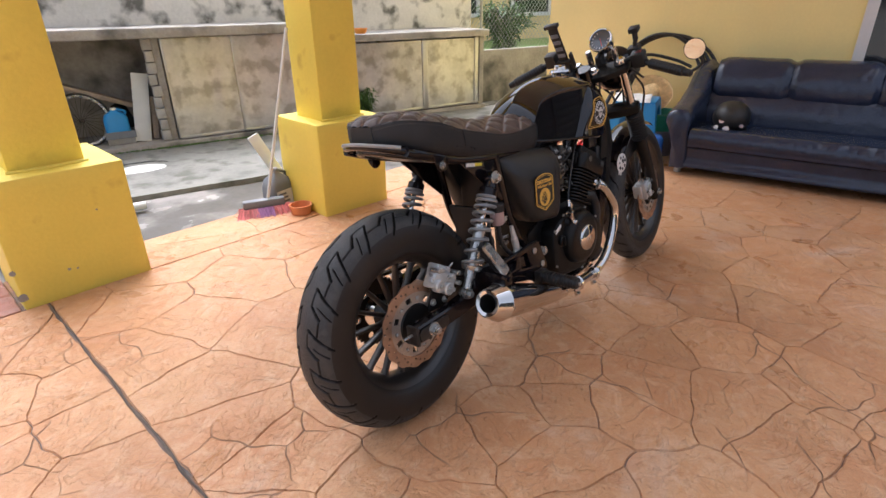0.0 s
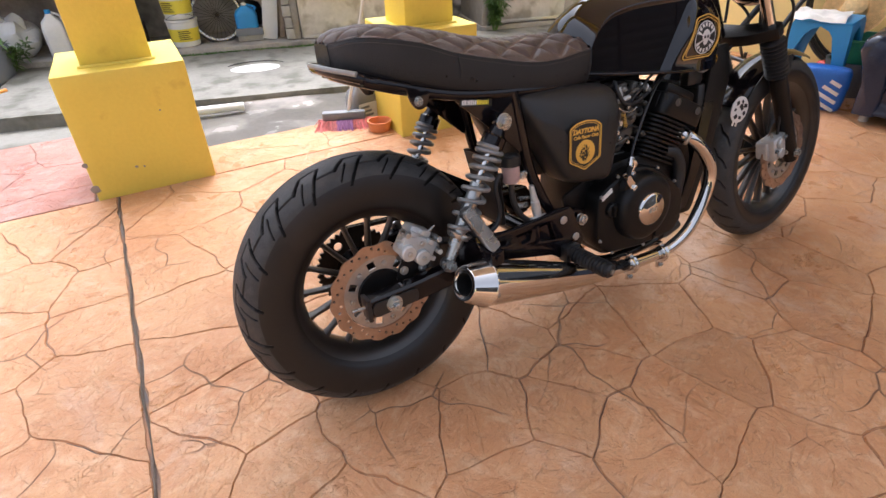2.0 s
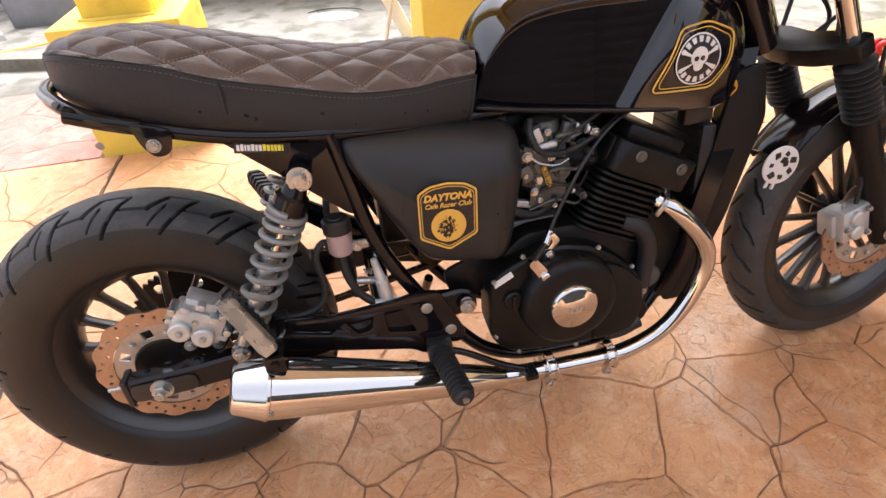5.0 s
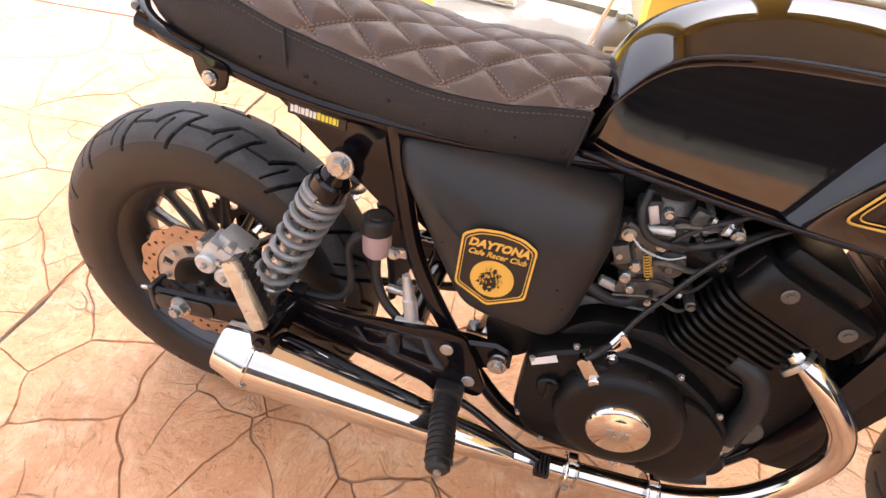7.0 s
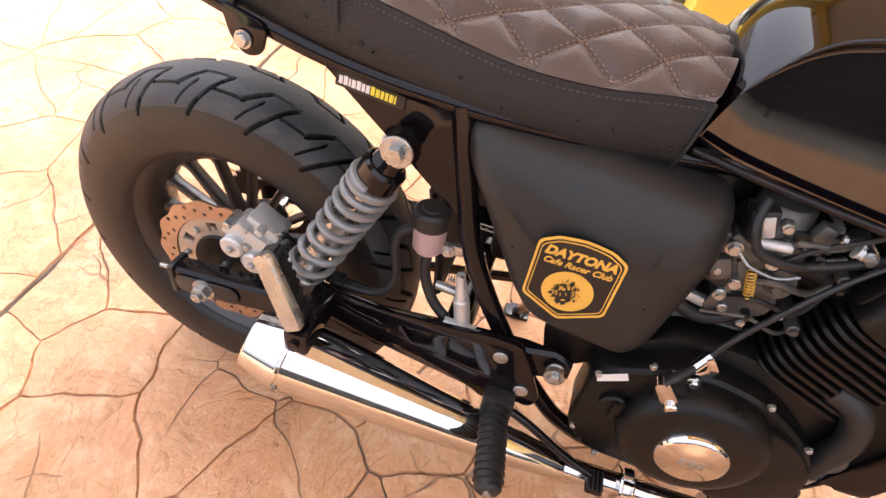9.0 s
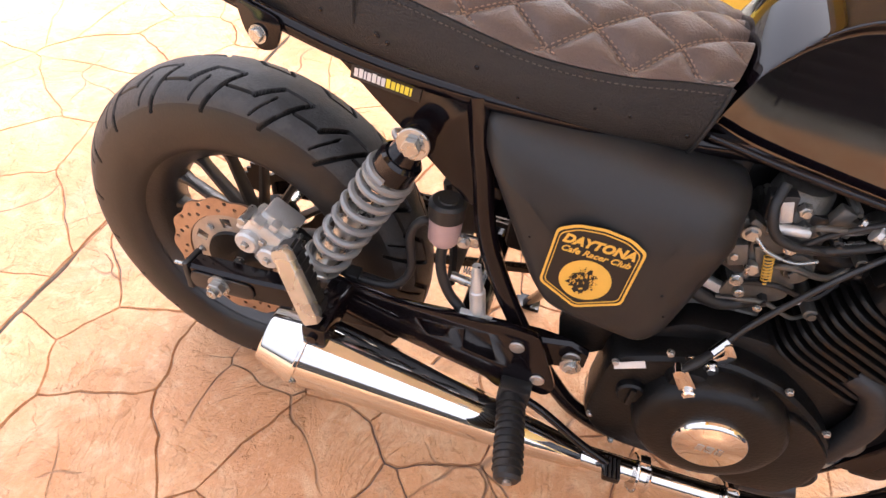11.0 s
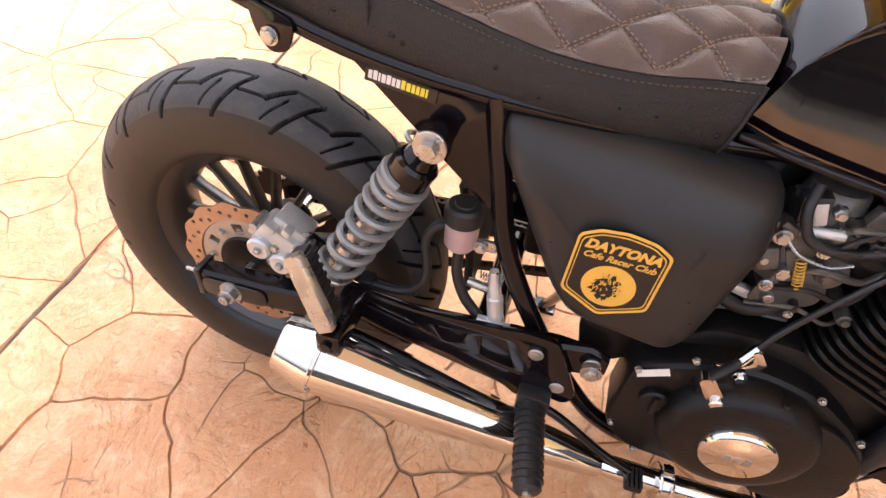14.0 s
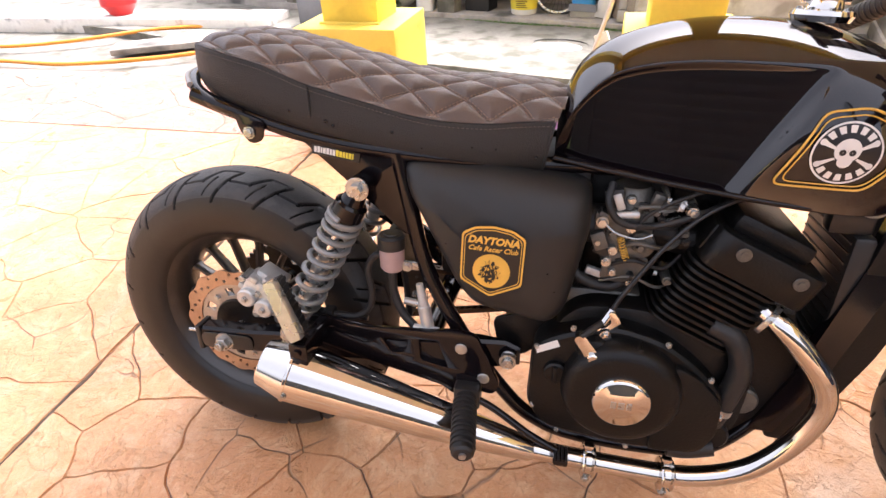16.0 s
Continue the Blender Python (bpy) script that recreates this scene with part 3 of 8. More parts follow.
# beyond the yard: neighbour's house, fence, grass
structure("lawn", box(3.8, 14.0, 0.8, 9.0, -0.10, 0.40), M_GRASS, "raised strip of green grass beyond the low wall", YARD)
nb = thing("neighbour_house", "pale yellow neighbouring house with white grilled windows", "house", YARD @ pose(5.0, 4.2, 0), kind="structure")
part("wall", box(-4.0, 9.0, 0, 0.3, 0.3, 4.0), M_HOUSE, nb)
part("roof", box(-4.4, 9.4, -0.5, 0.3, 4.0, 4.3, 0.02), M_ORANGE, nb)
for k in range(3):
    w = part("window", box(0.3 + 1.9 * k, 1.3 + 1.9 * k, -0.03, -0.004, 0.9, 2.2, 0.004), M_GLASSDARK, nb)
    part("frame", join(box(0.25 + 1.9 * k, 0.32 + 1.9 * k, -0.06, -0.002, 0.85, 2.25), box(1.28 + 1.9 * k, 1.35 + 1.9 * k, -0.06, -0.002, 0.85, 2.25), box(0.32 + 1.9 * k, 1.28 + 1.9 * k, -0.06, -0.002, 0.85, 0.92), box(0.32 + 1.9 * k, 1.28 + 1.9 * k, -0.06, -0.002, 2.18, 2.25)), M_FRAMEWHITE, w)
fence = thing("chain_link_fence", "galvanised chain link fence on a low wall", "fence", YARD @ pose(3.8, 0.70, 0.55))
mesh_wires = bmesh.new()
for k in range(46):
    for sgn in (1, -1):
        x0 = 0.06 * k
        x1 = x0 + sgn * 1.0
        join(mesh_wires, tube([(x0 + (1.0 if sgn < 0 else 0) - 0.5, 0, 0), (x1 + (1.0 if sgn < 0 else 0) - 0.5, 0, 1.2)], 0.0022, 4, straight=True))
tagged(part("wire_mesh", mesh_wires, M_WIRE, fence), kind="stuff")
for k in range(3):
    part("fence_post", cyl((1.2 * k + 0.1, 0, 0), (1.2 * k + 0.1, 0, 1.25), 0.018, seg=10), M_WIRE, fence)


def leaves(name, m, n, spread, height, leaf, label, category, seed, droop=0.4, mat_leaf=None):
    """A small plant: thin stems, each with many narrow leaves."""
    r = random.Random(seed)
    plant = thing(name, label, category, m)
    stems, bm = bmesh.new(), bmesh.new()
    for k in range(n):
        a, tilt = r.uniform(0, math.tau), r.uniform(0.1, 1.0)
        h = height * r.uniform(0.6, 1.0)
        tip = Vector((math.cos(a) * spread * tilt, math.sin(a) * spread * tilt, h))
        base = Vector((math.cos(a) * 0.02, math.sin(a) * 0.02, 0))
        mid = base.lerp(tip, 0.5) + Vector((0, 0, h * 0.12))
        join(stems, tube([base, mid, tip - Vector((0, 0, droop * h * 0.2 * tilt))], [0.003, 0.002, 0.001], 5, 3))
        path = curve_pts([base, mid, tip - Vector((0, 0, droop * h * 0.2 * tilt))], 6)
        for p in path[2:]:
            for q in range(3):
                d = Vector((r.uniform(-1, 1), r.uniform(-1, 1), r.uniform(-0.4, 0.7))).normalized()
                s = d.cross(Vector((0, 0, 1))).normalized() * leaf * 0.16
                L = leaf * r.uniform(0.6, 1.2)
                v = [bm.verts.new(p), bm.verts.new(p + d * L * 0.45 + s), bm.verts.new(p + d * L - Vector((0, 0, L * 0.25))), bm.verts.new(p + d * L * 0.45 - s)]
                bm.faces.new(v)
    part("stems", stems, M_LEAF, plant)
    tagged(part("leaves", bm, mat_leaf or M_LEAF, plant), kind="stuff")
    return plant


leaves("weed", YARD @ pose(1.86, -0.06, -0.02), 26, 0.16, 0.36, 0.055, "green weed growing at the counter foot", "plant", 3)
leaves("weed", YARD @ pose(-2.25, -0.18, -0.03), 16, 0.22, 0.26, 0.07, "leafy green weed by the kitchen counter", "plant", 8)
leaves("spiky_plant", YARD @ pose(4.9, 1.5, 0.40), 40, 0.40, 0.75, 0.16, "tall green spiky plant beyond the low wall", "plant", 12)
leaves("weed", pose(4.55, 2.55, -0.06), 18, 0.25, 0.22, 0.06, "low green weeds by the house corner", "plant", 21)


# ---- things in the yard shelves ----
def bucket(m, label, lid=True):
    b = thing("bucket", label, "bucket", m, "paint buckets")
    part("body", lathe([(0, 0), (0.105, 0), (0.112, 0.004), (0.128, 0.20), (0.133, 0.205), (0.133, 0.22), (0.126, 0.222), (0.122, 0.21)], 32), M_WHITEPLASTIC, b)
    part("printed_band", lathe([(0.1165, 0.045), (0.1255, 0.15)], 32), M_YPRINT, b, "yellow printed band")
    for k in range(5):
        part("bar", moved(box(-0.05, 0.05 - 0.012 * (k % 3), -0.002, 0.0, 0, 0.006), pose(0, -0.1195 - 0.0017 * k, 0.065 + 0.016 * k)), M_DARK, b)
    part("handle", tube([(-0.13, 0, 0.20), (-0.09, -0.09, 0.25), (0, -0.12, 0.27), (0.09, -0.09, 0.25), (0.13, 0, 0.20)], 0.003, 6), M_STEEL, b)
    return b


bucket(YARD @ pose(-0.95, 0.16, 0.022, 0, 0, 10), "white paint bucket with yellow band under another bucket")
bucket(YARD @ pose(-0.96, 0.17, 0.245, 0, 0, -25), "white paint bucket with yellow band stacked on another")
bw = thing("bicycle_wheel", "old rusty spoked bicycle wheel leaning in the counter", "wheel", YARD @ pose(-0.66, 0.24, 0.235, 78, 0, 8))
part("rim", lathe([(0.196, -0.012), (0.212, -0.014), (0.214, 0.0), (0.212, 0.014), (0.196, 0.012), (0.192, 0)], 48, True), M_STEEL, bw)
part("tyre", lathe([(0.212, -0.012), (0.226, -0.012), (0.232, 0), (0.226, 0.012), (0.212, 0.012)], 48, True), M_RUBBER, bw)
part("hub", cyl((0, 0, -0.04), (0, 0, 0.04), 0.018), M_CHAIN, bw)
for k in range(28):
    a = math.tau * k / 28
    part("spoke", tube([(0.017 * math.cos(a + 0.6), 0.017 * math.sin(a + 0.6), 0.03 * (-1) ** k), (0.194 * math.cos(a), 0.194 * math.sin(a), 0)], 0.0013, 4, straight=True), M_CHAIN, bw)


def jug(m, material, w, d, h, label, capmat):
    j = thing("jug", label, "jug", m)
    rings = []
    for z, s in ((0, 0.92), (0.02 * h, 1.0), (0.62 * h, 1.0), (0.78 * h, 0.86), (0.90 * h, 0.36), (0.95 * h, 0.28)):
        rings.append([Vector((w / 2 * s * math.copysign(abs(math.cos(a)) ** 0.5, math.cos(a)), d / 2 * s * math.copysign(abs(math.sin(a)) ** 0.5, math.sin(a)), z)) for a in (math.tau * k / 24 for k in range(24))])
    part("body", loft(rings), material, j)
    part("cap", cyl((0, 0, 0.94 * h), (0, 0, 1.03 * h), 0.024, 0.022, seg=18, bevel=0.003), capmat, j)
    part("handle", tube([(w * 0.30, 0, 0.70 * h), (w * 0.46, 0, 0.86 * h), (w * 0.12, 0, 0.97 * h)], 0.010, 8), material, j)
    return j


jug(YARD @ pose(-0.41, 0.16, 0.085), M_BLUE, 0.19, 0.13, 0.24, "blue plastic jug standing in a crate", M_WHITEPLASTIC)
crate = solid("tray", join(box(-0.11, 0.11, -0.07, 0.07, 0, 0.008), box(-0.11, 0.11, -0.078, -0.07, 0, 0.06), box(-0.11, 0.11, 0.07, 0.078, 0, 0.06), box(-0.118, -0.11, -0.078, 0.078, 0, 0.06), box(0.11, 0.118, -0.078, 0.078, 0, 0.06)), M_GREYPLASTIC, "low grey plastic tray under the blue jug", "tray", YARD @ pose(-0.40, 0.16, 0.074))
solid("brick", box(-0.11, 0.11, -0.05, 0.05, 0, 0.05, 0.004), M_BRICK, "grey brick under the plastic tray", "brick", YARD @ pose(-0.40, 0.16, 0.022))
for k, (u, tilt, h, w) in enumerate(((-0.235, 9, 0.58, 0.13), (-0.125, 6, 0.37, 0.045), (-0.075, 5, 0.40, 0.04), (-0.155, 5, 0.30, 0.035))):
    solid("plank", box(-w / 2, w / 2, -0.012, 0.012, 0, h, 0.003), M_WHITEPLASTIC if k == 0 else M_WOOD, "pale board leaning inside the counter" if k == 0 else "narrow wooden plank leaning inside the counter", "plank", YARD @ pose(u, 0.12 + 0.03 * k, 0.026, -6, tilt, 0), "boards in the counter")
solid("long_board", box(-0.55, 0.55, -0.06, 0.06, -0.020, 0.020, 0.003), M_WOOD, "long wooden board lying slanted inside the counter", "board", YARD @ pose(-0.75, 0.35, 0.52, 0, 22, 0))
solid("black_rags", lathe([(0, 0.10), (0.05, 0.09), (0.09, 0.05), (0.10, 0.0), (0, 0)], 14), M_HOSE, "crumpled black cloth heap", "cloth", YARD @ pose(-0.36, 0.42, 0.022, 0, 0, 20) @ Matrix.Diagonal((1.2, 1, 3.2, 1)))
jug(YARD @ pose(-1.90, 0.04, 0.022, 0, 0, 15), M_WHITEPLASTIC, 0.17, 0.17, 0.36, "tall translucent white bottle with blue cap", M_BLUE)
sack_bm = bmesh.new()
bmesh.ops.create_icosphere(sack_bm, subdivisions=4, radius=1)
for v in sack_bm.verts:
    d = 1 + 0.22 * noise.noise(v.co * 2.2) + 0.08 * noise.noise(v.co * 6)
    v.co = Vector((v.co.x * 0.26 * d, v.co.y * 0.18 * d, max(0, (v.co.z + 0.7) * 0.19 * d)))
solid("sack", sack_bm, M_WHITEPLASTIC, "slumped white plastic sack under the shelf", "sack", YARD @ pose(-2.35, 0.20, 0.022))
for k, (u, r, h, mt, lb) in enumerate(((-1.95, 0.035, 0.09, M_WHITEPLASTIC, "small white tin on the wooden shelf"), (-2.15, 0.06, 0.14, M_CONC, "grey paint tin on the wooden shelf"), (-1.80, 0.02, 0.12, M_ORANGE, "thin orange spray can on the shelf"), (-2.5, 0.07, 0.17, M_WOOD, "brown tin on the wooden shelf"))):
    t = thing("tin", lb, "tin", YARD @ pose(u, 0.12, 0.575), "tins on the shelf")
    part("body", lathe([(0, 0), (r, 0), (r * 1.03, 0.004), (r, 0.008), (r, h - 0.006), (r * 1.03, h - 0.003), (r * 0.97, h), (0, h - 0.004)], 20), mt, t)
    part("lid", cyl((0, 0, h - 0.003), (0, 0, h + 0.008), r * 0.8, seg=18), M_RED if k == 0 else M_STEEL, t)
solid("black_crate", join(box(-0.12, 0.12, -0.1, 0.1, 0, 0.01), box(-0.12, 0.12, -0.1, -0.09, 0, 0.2), box(-0.12, -0.11, -0.1, 0.1, 0, 0.2), box(0.11, 0.12, -0.1, 0.1, 0, 0.2), box(-0.12, 0.12, 0.09, 0.1, 0, 0.2)), M_HOSE, "black plastic crate under the counter", "crate", YARD @ pose(-1.40, 0.22, 0.022))
ob = thing("bowl", "orange bowl on the concrete worktop", "bowl", YARD @ pose(1.93, 0.08, 0.845))
part("body", lathe([(0, 0), (0.05, 0), (0.075, 0.05), (0.072, 0.05), (0.045, 0.006), (0, 0.006)], 24), M_ORANGEHOSE, ob)

# white pipe, patches and stains on the yard
solid("pipe", join(cyl((-0.75, 2.80, -0.018), (0.19, 2.60, -0.018), 0.026, seg=18)), M_WHITEPLASTIC, "white plastic pipe lying on the yard edge", "pipe")
structure("patch", moved(lathe([(0, 0.010), (0.10, 0.009), (0.16, 0.006), (0.19, 0.0)], 22), YARD @ pose(-0.35, -0.72, -0.016) @ Matrix.Diagonal((1.0, 0.62, 1, 1))), M_PLASTER, "pale plaster patch on the yard slab")
structure("soot_mark", moved(tube([(0.22 * math.cos(a), 0.14 * math.sin(a), 0) for a in np.linspace(0.05, 2.9, 12)], [0.006, 0.02, 0.026, 0.022, 0.03, 0.012], 8, 4, flat=0.12), YARD @ pose(-0.35, -0.66, -0.012) @ Matrix.Diagonal((1, 1, 0.15, 1))), M_HOSE, "dark burn mark on the yard slab")

# ---- broom, jerrycan, bowl at the pillar ----
broom = thing("broom", "pink and purple broom with white handle leaning on the pillar", "broom", pose(0.54, 1.80, -0.012))
part("handle", tube([(0.075, 0.05, 0.075), (0.31, -0.01, 1.02)], 0.009, 12, straight=True), M_WHITEPLASTIC, broom)
part("head", moved(box(-0.12, 0.12, -0.025, 0.025, 0.0, 0.05, 0.012), pose(0.055, 0.055, 0.048, 0, 0, -22)), M_GREYPLASTIC, broom)
for mt, seg in ((M_BRISTLE, (-0.15, -0.05)), (M_PURPLE, (-0.05, 0.04)), (M_BRISTLE, (0.04, 0.14))):
    bm = bmesh.new()
    r = random.Random(int(seg[0] * 100))
    for k in range(260):
        x, y = r.uniform(*seg), r.uniform(-0.03, 0.03)
        d = Vector((r.uniform(-0.02, 0.02) + x * 0.15, r.uniform(-0.055, 0.0), -0.052))
        p = Vector((x, y, 0.055))
        s = Vector((0.002, 0, 0))
        v = [bm.verts.new(q) for q in (p - s, p + s, p + d * r.uniform(0.85, 1.0) + s * 0.6, p + d - s * 0.6)]
        bm.faces.new(v)
    tagged(part("bristles", moved(bm, pose(0.055, 0.035, 0.0, 0, 0, -22)), mt, broom), kind="stuff")
solid("white_board", box(-0.035, 0.035, -0.008, 0.008, 0, 0.42, 0.004), M_WHITEPLASTIC, "narrow white board leaning against the pillar", "board", pose(0.90, 2.06, 0.02, 0, -26, -20))
can = jug(pose(0.735, 1.93, -0.05, 0, 0, 12), M_GREYPLASTIC, 0.17, 0.12, 0.27, "dark grey plastic oil jerrycan with a torn label", M_GREYPLASTIC)
part("label_sheet", moved(plate([round_poly([(-0.06, 0.04), (0.06, 0.04), (0.06, 0.15), (-0.06, 0.15)], 0.008)], 0.002), Matrix.Translation((0, -0.0615, 0))), M_WHITEPLASTIC, can, "worn pale label")
for k in range(4):
    part("bar", moved(plate([[(-0.05, 0.05 + 0.024 * k), (0.045 - 0.012 * k, 0.05 + 0.024 * k), (0.045 - 0.012 * k, 0.062 + 0.024 * k), (-0.05, 0.062 + 0.024 * k)]], 0.002), Matrix.Translation((0, -0.0635, 0))), M_GREYPLASTIC, can)
pb = thing("plant_saucer", "round orange clay bowl on the floor", "bowl", pose(0.735, 1.69, 0.0))
part("body", lathe([(0, 0), (0.055, 0), (0.064, 0.045), (0.067, 0.046), (0.067, 0.055), (0.059, 0.055), (0.052, 0.012), (0, 0.010)], 32), M_ORANGE, pb)

# ---- sofa ----
SOFA = pose(2.94, 0.37, 0, 0, 0, 8)    # local x from the front edge to the wall, y along, from the near arm


def puffy(x0, x1, y0, y1, z0, z1, bevel, amp, seed, cuts=14):
    """A padded leather cushion with soft wrinkles."""
    b = box(x0, x1, y0, y1, z0, z1)
    bmesh.ops.subdivide_edges(b, edges=list(b.edges), cuts=cuts, use_grid_fill=True)
    c, h = Vector(((x0 + x1) / 2, (y0 + y1) / 2, (z0 + z1) / 2)), Vector(((x1 - x0) / 2, (y1 - y0) / 2, (z1 - z0) / 2))
    for v in b.verts:
        d = [min(h[i], bevel) for i in range(3)]
        q = v.co - c
        inner = Vector([max(-(h[i] - d[i]), min(h[i] - d[i], q[i])) for i in range(3)])
        off = q - inner
        if off.length > 1e-6:
            lim = min(d)
            off = off.normalized() * min(off.length, lim)
        v.co = c + inner + off
        n = noise.noise(v.co * 7 + Vector((seed, seed, 0))) * amp + noise.noise(Vector((v.co.x * 18, v.co.y * 9, v.co.z * 30 + seed))) * amp * 0.4
        v.co += off.normalized() * n if off.length > 1e-6 else Vector((0, 0, n))
    return b


sofa = thing("sofa", "navy blue leather three-seat sofa with creased cushions", "sofa", SOFA)
SEAMS = (-0.075, -0.555, -1.060, -1.565)


def sofa_run(profile, y0, y1, n, pinch, amp, seed, pinch_at=SEAMS, width=0.030):
    """A padded length of the sofa: a closed (x, z) outline drawn in at the seams and lightly creased."""
    cx, cz = sum(p[0] for p in profile) / len(profile), sum(p[1] for p in profile) / len(profile)
    loop = [(p.x, p.y) for p in curve_pts([(x, z, 0) for x, z in profile], 5, True)]
    rings = []
    for i in range(n + 1):
        y = y0 + (y1 - y0) * i / n
        k = sum(math.exp(-((y - q) / width) ** 2) for q in pinch_at)
        ring = []
        for x, z in loop:
            f = 1 - pinch * k
            c = noise.noise(Vector((x * 9, y * 5, z * 9 + seed))) * amp + noise.noise(Vector((x * 22, y * 34, z * 14 + seed))) * amp * 0.45
            ring.append(Vector((cx + (x - cx) * f + c * (x - cx) / 0.1, y, cz + (z - cz) * f + c * (z - cz) / 0.1)))
        rings.append(ring)
    return loft(rings)


part("base", sofa_run([(0.0, 0.05), (0.0, 0.12), (-0.004, 0.185), (0.02, 0.20), (0.45, 0.20), (0.84, 0.20), (0.85, 0.05), (0.42, 0.05)], -0.06, -1.58, 60, 0.0, 0.001, 1), M_SOFA, sofa, angle=60)
part("seat_cushion", sofa_run([(0.0, 0.195), (-0.035, 0.225), (-0.040, 0.270), (-0.010, 0.312), (0.06, 0.322), (0.25, 0.300), (0.50, 0.285), (0.62, 0.280), (0.64, 0.22), (0.30, 0.20)], -0.075, -1.565, 150, 0.0, 0.0045, 3), M_SOFA, sofa, "long creased seat cushion with a rolled front edge", angle=80)
part("lower_back", sofa_run([(0.52, 0.255), (0.50, 0.34), (0.53, 0.44), (0.58, 0.50), (0.72, 0.50), (0.74, 0.30)], -0.07, -1.57, 120, 0.02, 0.004, 7), M_SOFA, sofa, angle=80)
for k in range(3):
    part("head_cushion", sofa_run([(0.60, 0.455), (0.545, 0.475), (0.535, 0.545), (0.56, 0.635), (0.62, 0.705), (0.70, 0.728), (0.80, 0.715), (0.86, 0.64), (0.86, 0.50), (0.74, 0.46)], SEAMS[k] - 0.001, SEAMS[k + 1] + 0.001, 60, 0.13, 0.0035, 11 + k), M_SOFA, sofa, "padded head roll of the sofa back", angle=80)
for ya, out in ((0.0, 1), (-1.64, -1)):
    ring = []
    for x, top, w in ((-0.035, 0.405, 0.060), (-0.025, 0.430, 0.074), (0.0, 0.445, 0.080), (0.12, 0.455, 0.080), (0.30, 0.490, 0.080), (0.50, 0.560, 0.082), (0.66, 0.650, 0.085), (0.80, 0.700, 0.085), (0.86, 0.66, 0.080)):
        ring.append([Vector((x, ya + out * (c * w + o), 0.05 + (top - 0.05) * h)) for c, o, h in ((-0.85, -0.01, 0), (-0.85, -0.01, 0.45), (-0.8, 0.0, 0.70), (-0.95, 0.006, 0.84), (-0.75, 0.012, 0.95), (-0.25, 0.016, 1.0), (0.35, 0.018, 0.99), (0.85, 0.018, 0.93), (1.05, 0.014, 0.82), (0.85, 0.0, 0.66), (0.55, -0.01, 0.40), (0.50, -0.01, 0))])
    part("armrest", loft(ring), M_SOFA, sofa, "sloping padded armrest", angle=60)
part("back_frame", box(0.80, 0.88, -1.66, 0.02, 0.05, 0.66, 0.03), M_SOFA, sofa)
for x, y in ((0.05, -0.02), (0.05, -1.62), (0.80, -0.02), (0.80, -1.62)):
    part("foot", cyl((x, y, 0.0), (x, y, 0.055), 0.022, 0.026, seg=16), M_CAST, sofa, "short metal foot")
helm = thing("helmet", "matt black open-face helmet with small stickers on the sofa", "helmet", SOFA @ pose(0.24, -0.275, 0.292, 0, 0, 10) @ Matrix.Diagonal((1.0, 1.0, 0.88, 1.0)))
hb = bmesh.new()
bmesh.ops.create_uvsphere(hb, u_segments=40, v_segments=26, radius=0.125)
for v in hb.verts:
    v.co = Vector((v.co.x * 1.12, v.co.y * 0.95, v.co.z * 0.98 + 0.10))
    if v.co.z < 0.012:
        v.co.z = 0.012 + 0.2 * (v.co.z - 0.012) if v.co.z > -0.03 else 0.004
part("shell", hb, M_SATIN, helm)
part("rim", tube([(0.120 * math.cos(a), 0.103 * math.sin(a), 0.012) for a in (math.tau * k / 24 for k in range(24))], 0.008, 8, 2, closed=True), M_HOSE, helm)
part("visor", loft([[Vector((0.10 + 0.05 * s, math.sin(a) * 0.10, 0.125 - 0.02 * s + 0.02 * math.cos(a))) for a in np.linspace(-1.3, 1.3, 12)] + [Vector((0.10 + 0.05 * s, math.sin(a) * 0.10, 0.119 - 0.02 * s + 0.02 * math.cos(a))) for a in np.linspace(1.3, -1.3, 12)] for s in (0, 0.5, 1.0)]), M_SATIN, helm)
for a, z, r, mt in ((2.6, 0.09, 0.018, M_SMOKE), (2.9, 0.035, 0.02, M_WHITE), (2.3, 0.035, 0.016, M_WHITE), (3.7, 0.06, 0.014, M_SMOKE)):
    c = Vector((0.138 * math.cos(a), 0.118 * math.sin(a), z))
    n = Vector((math.cos(a), math.sin(a), (z - 0.1) * 4)).normalized()
    part("sticker", cyl(c * 0.96 + n * 0.001, c + n * 0.0015, r, seg=16), mt, helm)

# ---- stool, bowls, hat, paddock stand by the house wall ----
stool = thing("stool", "sky blue moulded plastic stool", "stool", pose(3.20, 0.80, 0, 0, 0, 15))
part("seat", box(-0.145, 0.145, -0.145, 0.145, 0.415, 0.445, 0.014), M_BLUE, stool)
for sx in (-1, 1):
    for sy in (-1, 1):
        part("leg", loft([[Vector((sx * (a + dx), sy * (a + dy), z)) for dx, dy in ((0, 0), (-w, 0), (-w, -0.012), (-0.012, -0.012), (-0.012, -w), (0, -w))] for z, a, w in ((0.0, 0.195, 0.055), (0.25, 0.168, 0.062), (0.36, 0.155, 0.085), (0.425, 0.146, 0.13))]), M_BLUE, stool)
